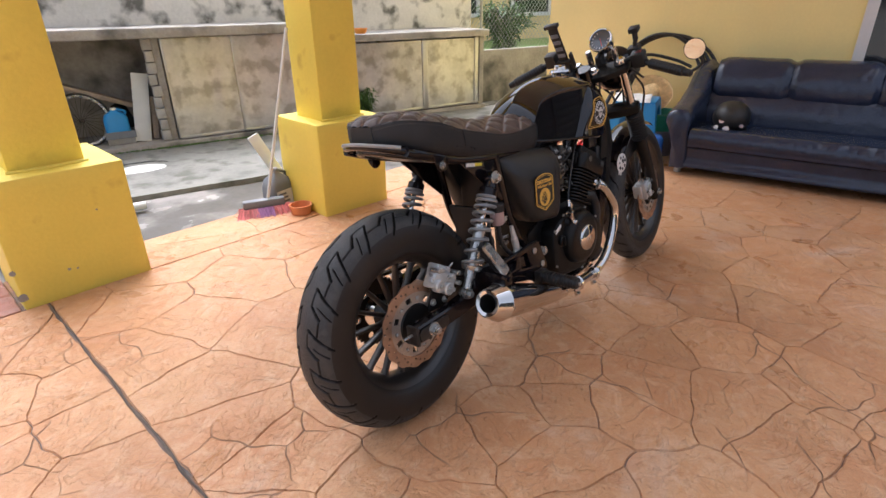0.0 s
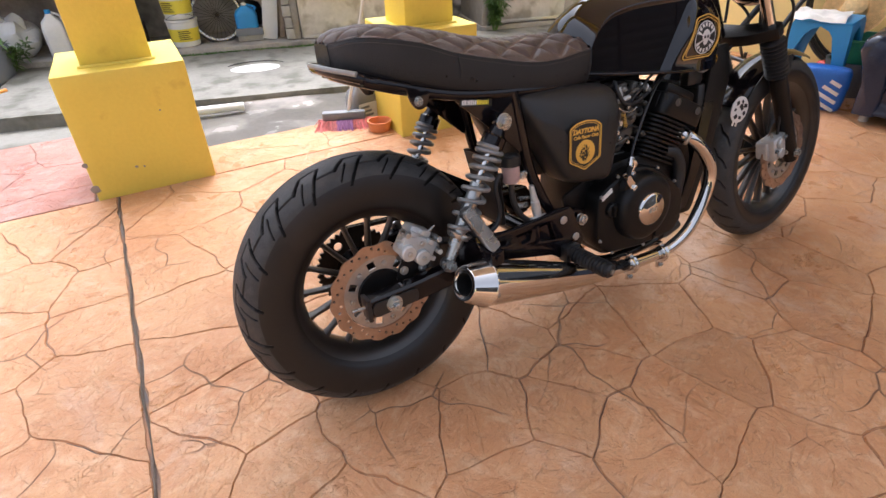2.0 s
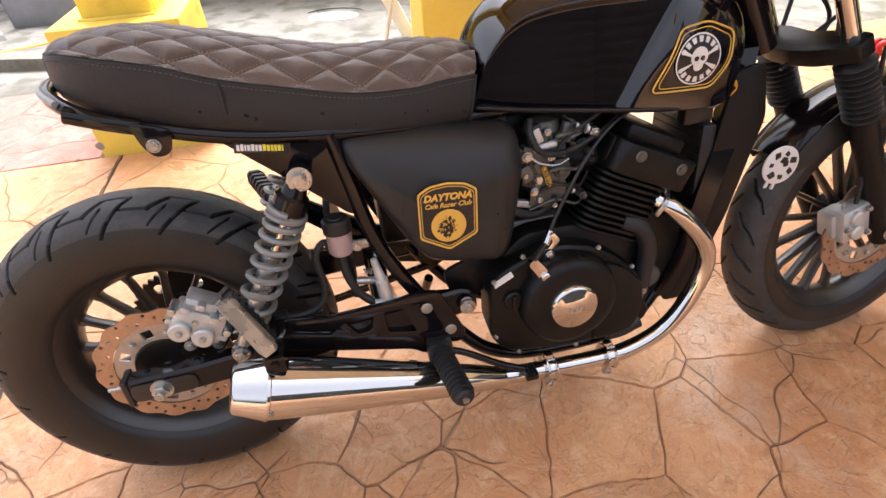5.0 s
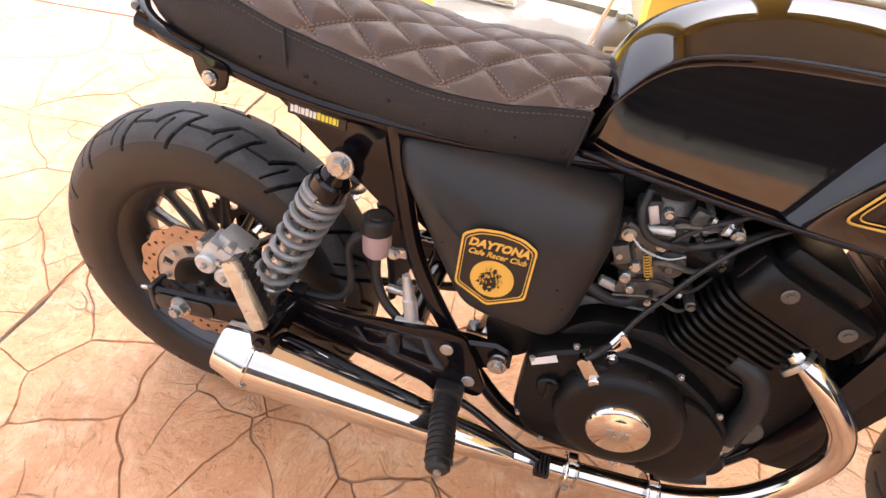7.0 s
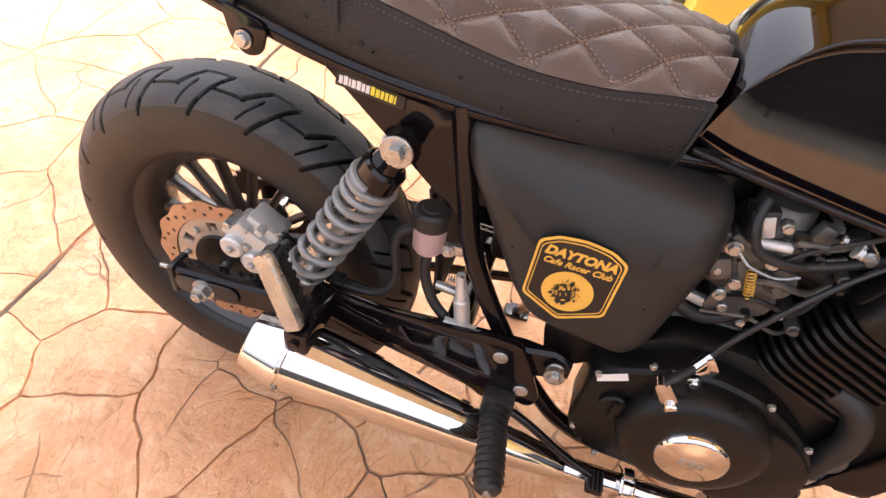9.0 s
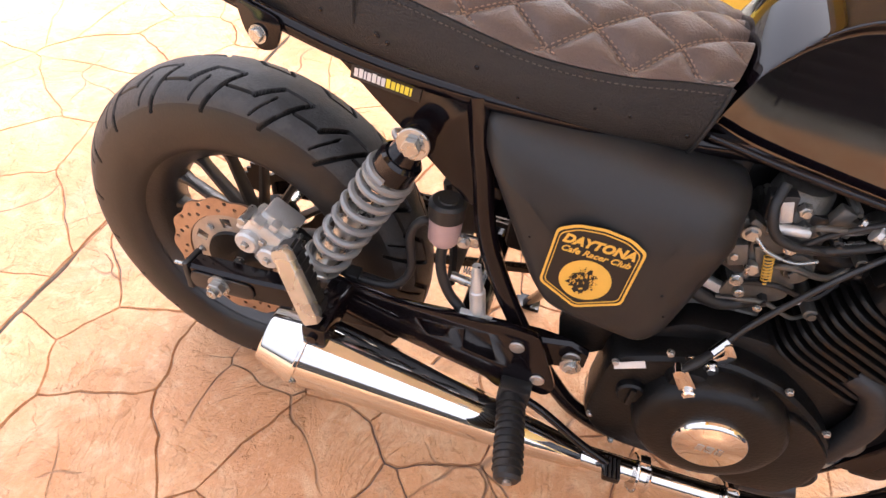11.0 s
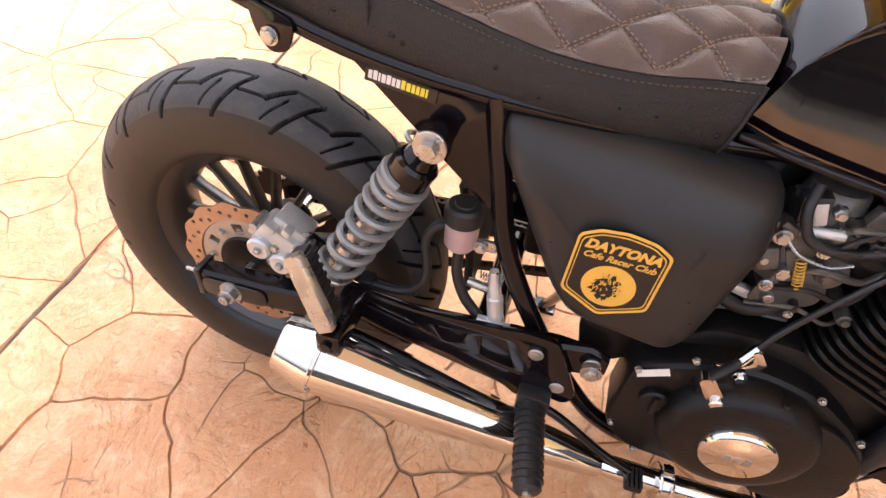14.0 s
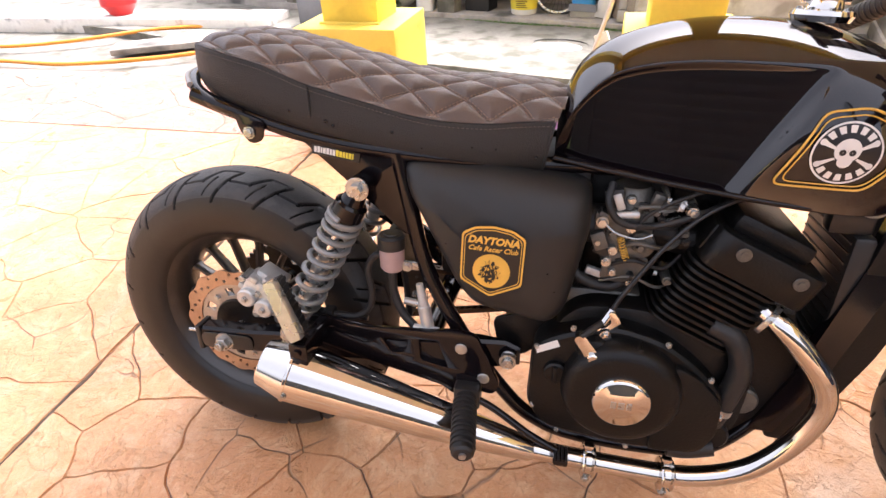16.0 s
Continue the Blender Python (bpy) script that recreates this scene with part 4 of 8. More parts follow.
for rot in range(4):
    part("skirt", moved(loft([[Vector((x, -0.158 + 0.012 * ((z - 0.30) / 0.12) + y, z if not low else 0.335 + 0.075 * (1 - abs(x) / 0.11) ** 0.6)) for x, z, low, y in ((xx, 0.425, False, 0), (xx, 0.34, True, 0), (xx, 0.34, True, 0.012), (xx, 0.425, False, 0.012))] for xx in np.linspace(-0.11, 0.11, 15)]), pose(0, 0, 0, 0, 0, 90 * rot)), M_BLUE, stool)
    part("foot_rail", moved(box(-0.16, 0.16, -0.185, -0.172, 0.09, 0.12, 0.003), pose(0, 0, 0, 0, 0, 90 * rot)), M_BLUE, stool)
rag = bmesh.new()
bmesh.ops.create_grid(rag, x_segments=24, y_segments=24, size=0.13)
for v in rag.verts:
    edge = max(abs(v.co.x + 0.05) - 0.10, 0)
    v.co.z = 0.012 + 0.012 * noise.noise(v.co * 22) - 0.8 * max(0, -v.co.x - 0.10) + 0.02 * noise.noise(v.co * 9)
solid("cloth", rag, M_WHITEPLASTIC, "crumpled greyish white cloth on the stool", "cloth", pose(3.15, 0.82, 0.452, 0, 0, 20), angle=70)
basket = thing("storage_tower", "green and grey plastic basins stacked by the wall", "basins", pose(3.40, 0.68, 0))
part("basin", lathe([(0, 0.18), (0.12, 0.18), (0.16, 0.32), (0.17, 0.325), (0.165, 0.33), (0.15, 0.33), (0.115, 0.19), (0, 0.19)], 32), M_GREEN, basket, "green plastic basin")
part("basin", lathe([(0, 0.0), (0.11, 0.0), (0.15, 0.18), (0.155, 0.20), (0.14, 0.20), (0.105, 0.012), (0, 0.012)], 32), M_GREYPLASTIC, basket, "grey plastic basin")
hat = thing("straw_hat", "wide woven straw hat hung over the sofa arm", "hat", pose(3.47, 0.82, 0.44, 20, -48, 0) @ Matrix.Scale(0.72, 4))
part("brim", lathe([(0.09, 0.012), (0.15, 0.004), (0.21, 0.010), (0.225, 0.022), (0.215, 0.006), (0.15, -0.002), (0.09, 0.006)], 48, True), M_STRAW, hat)
part("crown", lathe([(0.0, 0.105), (0.045, 0.102), (0.078, 0.085), (0.092, 0.05), (0.098, 0.008), (0.094, 0.008), (0.074, 0.08), (0, 0.098)], 40), M_STRAW, hat)
for k in range(9):
    part("weave_ring", lathe([(0.10 + 0.013 * k, 0.0145 - 0.001 * abs(5 - k)), (0.104 + 0.013 * k, 0.0175 - 0.001 * abs(5 - k)), (0.108 + 0.013 * k, 0.0145 - 0.001 * abs(5 - k))], 40), M_STRAW, hat)
sack2 = thing("detergent_pack", "blue and white printed plastic pack on the floor", "pack", pose(3.00, 0.62, 0, 0, 0, 25))
part("body", puffy(-0.06, 0.06, -0.12, 0.12, 0.0, 0.23, 0.03, 0.008, 4, 8), M_BLUEDARK, sack2)
for k in range(4):
    part("bar", moved(box(-0.066, -0.061, -0.09, 0.06 - 0.03 * k, 0, 0.018), pose(0, 0, 0.04 + 0.045 * k, 25)), M_WHITE, sack2)
solid("red_bag", puffy(-0.06, 0.06, -0.07, 0.07, 0, 0.14, 0.04, 0.012, 6, 8), M_RED, "small crumpled red plastic bag", "bag", pose(3.50, 0.86, 0))
solid("white_bag", puffy(-0.08, 0.08, -0.08, 0.08, 0, 0.12, 0.05, 0.014, 8, 8), M_WHITEPLASTIC, "crumpled white plastic bag under the stool", "bag", pose(3.38, 0.98, 0))


def paddock_stand(m):
    s = thing("paddock_stand", "black tubular motorcycle paddock stand with red wheels", "paddock stand", m)
    for y in (-0.16, 0.16):
        a = part("arm", tube([(0, y, 0.05), (0.10, y, 0.16), (0.30, y * 0.9, 0.44), (0.36, y * 0.85, 0.50), (0.40, y * 0.5, 0.62)], 0.016, 12), M_DARK, s)
        part("brace", tube([(0.02, y, 0.05), (0.28, y, 0.05)], 0.012, 10, straight=True), M_DARK, a)
        part("strut", tube([(0.26, y, 0.05), (0.16, y, 0.24)], 0.010, 10, straight=True), M_DARK, a)
        for dy in (-0.022, 0.022):
            w = part("wheel", moved(lathe([(0.010, -0.011), (0.032, -0.011), (0.037, -0.006), (0.037, 0.006), (0.032, 0.011), (0.010, 0.011)], 24, True), Matrix.Translation((-0.005, y + dy, 0.037)) @ Y_UP), M_RED, a)
            part("wheel_hub", moved(cyl((0, 0, -0.012), (0, 0, 0.012), 0.011, seg=14), Matrix.Translation((-0.005, y + dy, 0.037)) @ Y_UP), M_STEEL, w)
        part("foot", cyl((0.28, y, 0.02), (0.28, y, 0.085), 0.012, seg=10), M_DARK, a)
    part("cross_bar", cyl((0.05, -0.16, 0.10), (0.05, 0.16, 0.10), 0.014, seg=12), M_DARK, s)
    part("handle", tube([(0.40, -0.08, 0.62), (0.44, 0, 0.66), (0.40, 0.08, 0.62)], 0.014, 10), M_DARK, s)


Y_UP = pose(0, 0, 0, -90)
paddock_stand(pose(3.17, 1.34, 0, 0, 0, -15))
hose = thing("hose_coil", "black rubber hose coiled in wide loops against the wall", "hose", HOUSE @ pose(-0.06, 0.86, 0.06))
for k in range(4):
    r = 0.40 - 0.022 * k
    part("loop", tube([(-0.03 * (k % 2) - 0.012 * k, r * math.cos(a) + 0.02 * k, 0.40 + (r + 0.025 * k) * math.sin(a)) for a in (math.tau * q / 24 for q in range(24))], 0.0125, 10, 3, closed=True), M_HOSE, hose)
door = tagged(new("door_1"), "white framed sliding door with dark glass", kind="structure")
door.matrix_basis = HOUSE
part("door_frame", join(box(-0.03, 0.02, -0.42, -0.35, 0.0, 2.12), box(-0.03, 0.02, -2.5, -2.43, 0.0, 2.12), box(-0.03, 0.02, -2.43, -0.42, 2.05, 2.12)), M_FRAMEWHITE, door)
part("pane", box(-0.012, -0.004, -2.43, -0.42, 0.0, 2.05), M_GLASSDARK, door)

# ---- the open side: hose, pot, slabs ----
solid("garden_hose", tube([(-5.2, 2.75, -0.05), (-4.2, 2.90, -0.05), (-3.4, 2.86, -0.05), (-2.7, 3.05, -0.04), (-2.1, 3.40, -0.03), (-1.5, 3.65, -0.02), (-1.2, 3.95, -0.02)], 0.017, 10), M_ORANGEHOSE, "bright orange garden hose trailing over the ground", "hose")
solid("garden_hose", tube([(-5.3, 3.35, -0.04), (-4.5, 3.30, -0.04), (-3.9, 3.50, -0.03), (-3.3, 3.95, -0.02), (-2.5, 4.15, -0.02)], 0.017, 10), M_ORANGEHOSE, "second loop of orange garden hose on the slab", "hose")
pot = thing("pot", "round red clay pot on the pale kerb", "pot", pose(-3.95, 4.25, 0.05))
part("body", lathe([(0, 0), (0.10, 0), (0.17, 0.10), (0.16, 0.20), (0.12, 0.25), (0.13, 0.27), (0.11, 0.27), (0.10, 0.24), (0, 0.20)], 28), M_RED, pot)
structure("kerb", box(-7.5, -2.2, 4.05, 4.5, -0.10, 0.05, 0.01), M_PLASTER, "pale concrete kerb in bright light")
structure("drain_slab", moved(box(-0.75, 0.75, -0.16, 0.16, -0.02, 0.03, 0.008), pose(-2.6, 3.62, -0.04, 0, 0, 28)), M_CONC, "loose grey concrete drain cover")
solid("washing_tub", join(box(-0.35, 0.35, -0.25, 0.25, 0, 0.02, 0.006), box(-0.35, 0.35, -0.25, -0.23, 0, 0.22, 0.006), box(-0.35, 0.35, 0.23, 0.25, 0, 0.22, 0.006), box(-0.35, -0.33, -0.25, 0.25, 0, 0.22, 0.006), box(0.33, 0.35, -0.25, 0.25, 0, 0.22, 0.006)), M_GREYPLASTIC, "shallow grey plastic tub on the yard slab", "tub", pose(-1.55, 4.35, -0.02, 0, 0, -12))

# ---- the motorcycle, leaning on its side stand ----
BIKE = pose(0, 0, 0, -8.7, 0, 0.0)
bike = thing("motorcycle", "black custom cafe racer motorcycle with brown quilted seat and chrome exhaust", "motorcycle", BIKE)
Y_AXIS = pose(0, 0, 0, -90)     # turns z into y


def tyre_mesh(R, W, rim_r, unit, grooves, depth, na, nb):
    """A tyre round the y axis with cut grooves; each groove is (along, across, along, across, half width, half width) in units of the pitch and metres."""
    half = [(rim_r - 0.004, -0.40), (rim_r + 0.008, -0.47), (rim_r + 0.035, -0.515), (R - 0.050, -0.505), (R - 0.028, -0.455), (R - 0.0105, -0.32), (R - 0.0025, -0.16), (R, 0.0)]
    prof = np.array([(p.x, p.y) for p in curve_pts([(r, y * W, 0) for r, y in half + [(r, -y) for r, y in half[-2::-1]]], 12)])
    run = np.concatenate(([0], np.cumsum(np.hypot(*np.diff(prof, axis=0).T))))
    dense = np.concatenate(([0], np.cumsum(np.where((prof[1:, 0] + prof[:-1, 0]) / 2 > R - 0.045, 3.0, 1.0) * np.diff(run))))
    at = np.interp(np.linspace(0, dense[-1], nb + 1), dense, run)
    r, y = np.interp(at, run, prof[:, 0]), np.interp(at, run, prof[:, 1])
    count = round(math.tau * R / unit)
    unit = math.tau * R / count
    a = np.arange(na) * math.tau / na
    u0 = (-a * R)[:, None] + np.where(y > 0, unit * 0.5, 0.0)[None, :]
    v = np.repeat(np.abs(at - run[-1] / 2)[None, :], na, 0)        # way round the section from the crown
    cut = np.zeros((na, nb + 1))
    for x1, y1, x2, y2, w1, w2 in grooves:
        x1, x2 = x1 * unit, x2 * unit
        for k in (-1, 0, 1):
            u = u0 % unit + k * unit
            dx, dy = x2 - x1, y2 - y1
            t = np.clip(((u - x1) * dx + (v - y1) * dy) / (dx * dx + dy * dy), 0, 1)
            dist = np.hypot(u - x1 - t * dx, v - y1 - t * dy)
            cut = np.maximum(cut, np.clip((w1 + (w2 - w1) * t - dist) / 0.0013 + 0.5, 0, 1))
    cut *= (v < 0.089)
    q = r[None, :] - depth * cut
    verts = np.stack((q * np.cos(a)[:, None], np.repeat(y[None, :], na, 0), q * np.sin(a)[:, None]), -1).reshape(-1, 3)
    m = nb + 1
    base = (np.arange(na)[:, None] * m + np.arange(nb)[None, :]).reshape(-1)
    after = (((np.arange(na) + 1) % na)[:, None] * m + np.arange(nb)[None, :]).reshape(-1)
    faces = np.stack((base, base + 1, after + 1, after), -1)
    me = bpy.data.meshes.new("tyre")
    me.from_pydata(verts.tolist(), [], faces.tolist())
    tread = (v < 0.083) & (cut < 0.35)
    # cut faces get the darker rubber: groove shade put into the colour
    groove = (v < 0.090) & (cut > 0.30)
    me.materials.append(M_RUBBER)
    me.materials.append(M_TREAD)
    me.materials.append(M_GROOVE_SHADE)
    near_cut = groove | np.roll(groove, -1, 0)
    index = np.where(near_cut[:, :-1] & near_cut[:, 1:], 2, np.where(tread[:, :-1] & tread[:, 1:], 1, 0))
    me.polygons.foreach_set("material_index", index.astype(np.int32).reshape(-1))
    return me


def wheel(name, parent, m, R, W, rim_r, spokes, unit, grooves, na, nb, twist):
    rim = lathe([(rim_r - 0.012, -W * 0.33), (rim_r + 0.004, -W * 0.42), (rim_r + 0.006, -W * 0.40), (rim_r - 0.004, -W * 0.33), (rim_r - 0.020, -W * 0.22), (rim_r - 0.024, 0),
                 (rim_r - 0.020, W * 0.22), (rim_r - 0.004, W * 0.33), (rim_r + 0.006, W * 0.40), (rim_r + 0.004, W * 0.42), (rim_r - 0.012, W * 0.33), (rim_r - 0.030, W * 0.16), (rim_r - 0.034, 0), (rim_r - 0.030, -W * 0.16)], 72, closed=True)
    w = part(name, moved(rim, Y_AXIS), M_RIM, parent, "black cast alloy wheel with thin straight spokes", m=m)
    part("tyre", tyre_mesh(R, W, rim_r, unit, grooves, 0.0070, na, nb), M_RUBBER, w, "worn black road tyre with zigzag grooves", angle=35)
    hub = lathe([(0.012, -W * 0.5), (0.036, -W * 0.5), (0.042, -W * 0.42), (0.034, -0.02), (0.034, 0.02), (0.042, W * 0.42), (0.036, W * 0.5), (0.012, W * 0.5)], 32, closed=True)
    part("hub", moved(hub, Y_AXIS), M_ENGINE, w)
    for k in range(spokes):
        a = math.tau * k / spokes + twist
        d, t = Vector((math.cos(a), 0, math.sin(a))), Vector((-math.sin(a), 0, math.cos(a)))
        rings = []
        for s, hw, hd in ((0.030, 0.010, 0.016), (0.07, 0.0065, 0.013), (rim_r - 0.045, 0.0055, 0.011), (rim_r - 0.022, 0.011, 0.016)):
            c = d * s
            rings.append([c + t * hw * u + Vector((0, hd * v, 0)) for u, v in ((-1, -0.5), (-0.5, -1), (0.5, -1), (1, -0.5), (1, 0.5), (0.5, 1), (-0.5, 1), (-1, 0.5))])
        part("spoke", loft(rings), M_RIM, w)
    return w


def brake_disc(parent, y, R, carrier, name="brake_disc"):
    loops = [circle(0, 0, R, 140, 0.0028, 14), circle(0, 0, R * 0.755, 64)]
    for k in range(14):
        for j, rr in enumerate((0.82, 0.88, 0.94)):
            a = math.tau * (k + 0.33 * j) / 14
            loops.append(circle(R * rr * math.cos(a), R * rr * math.sin(a), 0.0036, 10))
    part(name, moved(plate(loops, 0.004), Matrix.Translation((0, y, 0))), M_DISC, parent, "bronze-toned drilled brake disc")
    loops = [circle(0, 0, R * 0.745, 64), circle(0, 0, R * 0.46, 40)]
    for k in range(7):
        a = math.tau * k / 7
        loops.append([(R * r * math.cos(a + o), R * r * math.sin(a + o)) for r, o in ((0.53, -0.16), (0.68, -0.13), (0.68, 0.10), (0.53, 0.11))])
    part("disc_carrier", moved(plate(loops, 0.005), Matrix.Translation((0, y + 0.003, 0))), carrier, parent)
    for k in range(7):
        a = math.tau * (k + 0.5) / 7
        p = Vector((R * 0.60 * math.cos(a), y - 0.001, R * 0.60 * math.sin(a)))
        part("disc_bolt", hexbolt(p + Vector((0, 0.01, 0)), p, 0.0045, 0.003), M_STEEL, parent)


REAR_CUTS = [(0.0, 0.088, 0.50, 0.020, 0.0034, 0.0026), (0.47, 0.019, 0.08, 0.019, 0.0009, 0.0016), (0.08, 0.019, -0.22, 0.047, 0.0026, 0.0034), (-0.22, 0.047, -0.64, 0.047, 0.0022, 0.0012),
             (0.06, 0.038, -0.20, 0.076, 0.0013, 0.0013)]
rear_wheel = wheel("rear_wheel", bike, pose(-0.002, -0.012, 0.3058), 0.3105, 0.136, 0.196, 16, 0.102, REAR_CUTS, 1500, 130, 0.267)
brake_disc(rear_wheel, -0.077, 0.122, M_DISCEDGE)
part("disc_boss", moved(lathe([(0.010, 0.0), (0.056, 0.0), (0.059, -0.006), (0.050, -0.028), (0.010, -0.030)], 40, True), Matrix.Translation((0, -0.0815, 0)) @ pose(0, 0, 0, 90)), M_ENGINE, rear_wheel)

# sprocket and chain on the far side
part("sprocket", moved(plate([circle(0, 0, 0.10, 168, 0.004, 42), circle(0, 0, 0.05, 32)] + [circle(0.075 * math.cos(a), 0.075 * math.sin(a), 0.011, 16) for a in (math.tau * k / 6 for k in range(6))], 0.006), Matrix.Translation((0.002, 0.095, 0))), M_CHAIN, rear_wheel)
chain = part("chain", cyl((0.53, 0.075, 0.343), (0.53, 0.091, 0.343), 0.032, seg=20), M_CHAIN, bike, "greasy drive chain")
link = join(box(-0.0075, 0.0075, 0.075, 0.079, -0.005, 0.005), box(-0.0075, 0.0075, 0.087, 0.091, -0.005, 0.005), cyl((0, 0.077, 0), (0, 0.089, 0), 0.0045, seg=8))
link_me = to_mesh("link", link, M_CHAIN)
for run in (1, -1):
    for k in range(40):
        lk = new("link", link_me)
        lk.parent = chain
        lk.matrix_basis = pose(0.53 * k / 39, 0, 0.307 + run * (0.102 - 0.070 * k / 39) + 0.036 * k / 39, 0, run * 7.5 - 3.8, 0)

# axle, swing arm
part("rear_axle", cyl((0, -0.165, 0.307), (0, 0.165, 0.307), 0.009, seg=16), M_STEEL, bike)
axle_nut = join(cyl((0, -0.153, 0.307), (0, -0.157, 0.307), 0.019, seg=24), cyl((0, -0.157, 0.307), (0, -0.169, 0.307), 0.0145, seg=6, bevel=0.001), cyl((0, -0.169, 0.307), (0, -0.178, 0.307), 0.0085, seg=16, bevel=0.001))
part("axle_nut", axle_nut, M_STEEL, bike)


def swingarm(side):
    y1 = -0.118 * side
    rings = []
    for x, z, h, inset in ((-0.055, 0.307, 0.024, 0), (0.06, 0.312, 0.024, 0), (0.20, 0.325, 0.026, 0), (0.42, 0.345, 0.028, 0), (0.500, 0.350, 0.029, 0.008), (0.545, 0.346, 0.028, 0.020), (0.572, 0.344, 0.018, 0.021)):
        c = 0.005
        y0 = (-0.152 + inset) * side
        rings.append([(x, y0, z - h + c), (x, y0, z + h - c), (x, y0 + c * side, z + h), (x, y1 - c * side, z + h), (x, y1, z + h - c), (x, y1, z - h + c), (x, y1 - c * side, z - h), (x, y0 + c * side, z - h)])
    return loft(rings)


for side in (1, -1):
    arm = part("swingarm", swingarm(side), M_BLACKGLOSS, bike)
    part("end_cap", box(-0.062, -0.052, min(-0.155 * side, -0.115 * side), max(-0.155 * side, -0.115 * side), 0.280, 0.334, 0.002), M_DARK, arm)
    part("adjuster_bolt", cyl((-0.092, -0.135 * side, 0.310), (-0.055, -0.135 * side, 0.310), 0.004, seg=10), M_STEEL, arm)
    part("axle_plate", moved(plate([round_poly([(-0.05, 0.288), (0.06, 0.294), (0.06, 0.325), (-0.05, 0.322)], 0.016, 5)], 0.003, 0.0008), Matrix.Translation((0, -0.154 * side, 0))), M_DARK, arm)
part("swingarm_bridge", cyl((0.40, -0.12, 0.343), (0.40, 0.12, 0.343), 0.022), M_BLACKGLOSS, bike)
part("pivot_bolt", join(cyl((0.552, -0.125, 0.343), (0.552, -0.1345, 0.343), 0.0135, seg=28, bevel=0.001), hexbolt((0.552, -0.125, 0.343), (0.552, -0.144, 0.343), 0.010, 0.006)), M_STEEL, bike)

# rear caliper above the disc
CAL = pose(0.085, -0.112, 0.402, 0, 32, 0)
cal = part("rear_caliper", moved(box(-0.045, 0.040, -0.022, 0.020, -0.024, 0.030, 0.006, 2), CAL), M_CAST, bike, "cast aluminium brake caliper")
part("caliper_bridge", moved(box(-0.035, 0.02, -0.012, 0.030, 0.022, 0.046, 0.005, 2), CAL), M_CAST, cal)
for dx in (-0.026, 0.012):
    part("piston_cap", moved(cyl((dx, -0.010, -0.012), (dx, -0.034, -0.012), 0.0185, seg=28, bevel=0.003), CAL), M_CAST, cal)
for dx, dz in ((0.045, 0.012), (-0.048, 0.026), (0.03, 0.038)):
    part("caliper_bolt", moved(cyl((dx, 0.0, dz), (dx, -0.036, dz), 0.0065, seg=12, bevel=0.001), CAL), M_STEEL, cal)
for dx, dy, dz, w in ((-0.030, -0.018, 0.030, 0.009), (0.018, -0.020, 0.026, 0.008), (-0.008, -0.014, 0.040, 0.007), (0.040, -0.012, -0.010, 0.010), (-0.046, -0.010, -0.004, 0.008)):
    part("caliper_rib", moved(box(dx - w, dx + w, dy - 0.010, dy + 0.012, dz - 0.006, dz + 0.006, 0.003), CAL), M_CAST, cal)
for dx, dz in ((-0.026, -0.012), (0.012, -0.012), (-0.008, 0.018)):
    part("caliper_screw", moved(hexbolt((dx, -0.02, dz), (dx, -0.0345, dz), 0.005, 0.004, 1.25), CAL), M_STEEL, cal)
part("pad_pin", moved(cyl((-0.055, -0.006, 0.012), (0.055, -0.006, 0.020), 0.004, seg=10), CAL), M_STEEL, cal)
part("bleed_nipple", moved(cyl((0.01, -0.005, 0.035), (0.018, -0.012, 0.062), 0.0035, 0.0025, seg=10), CAL), M_STEEL, cal)
part("caliper_bracket", moved(plate([round_poly([(0.03, 0.33), (0.10, 0.325), (0.155, 0.40), (0.12, 0.43), (0.06, 0.39)], 0.012)], 0.006, 0.001), Matrix.Translation((0, -0.104, 0))), M_ENGINE, bike)
for x, z in ((0.052, 0.352), (0.098, 0.345)):
    part("bracket_bolt", hexbolt((x, -0.10, z), (x, -0.108, z), 0.007, 0.006), M_STEEL, bike)
part("torque_arm", tube([(0.12, -0.112, 0.40), (0.20, -0.118, 0.385), (0.29, -0.12, 0.38)], 0.005, 10), M_DARK, bike)


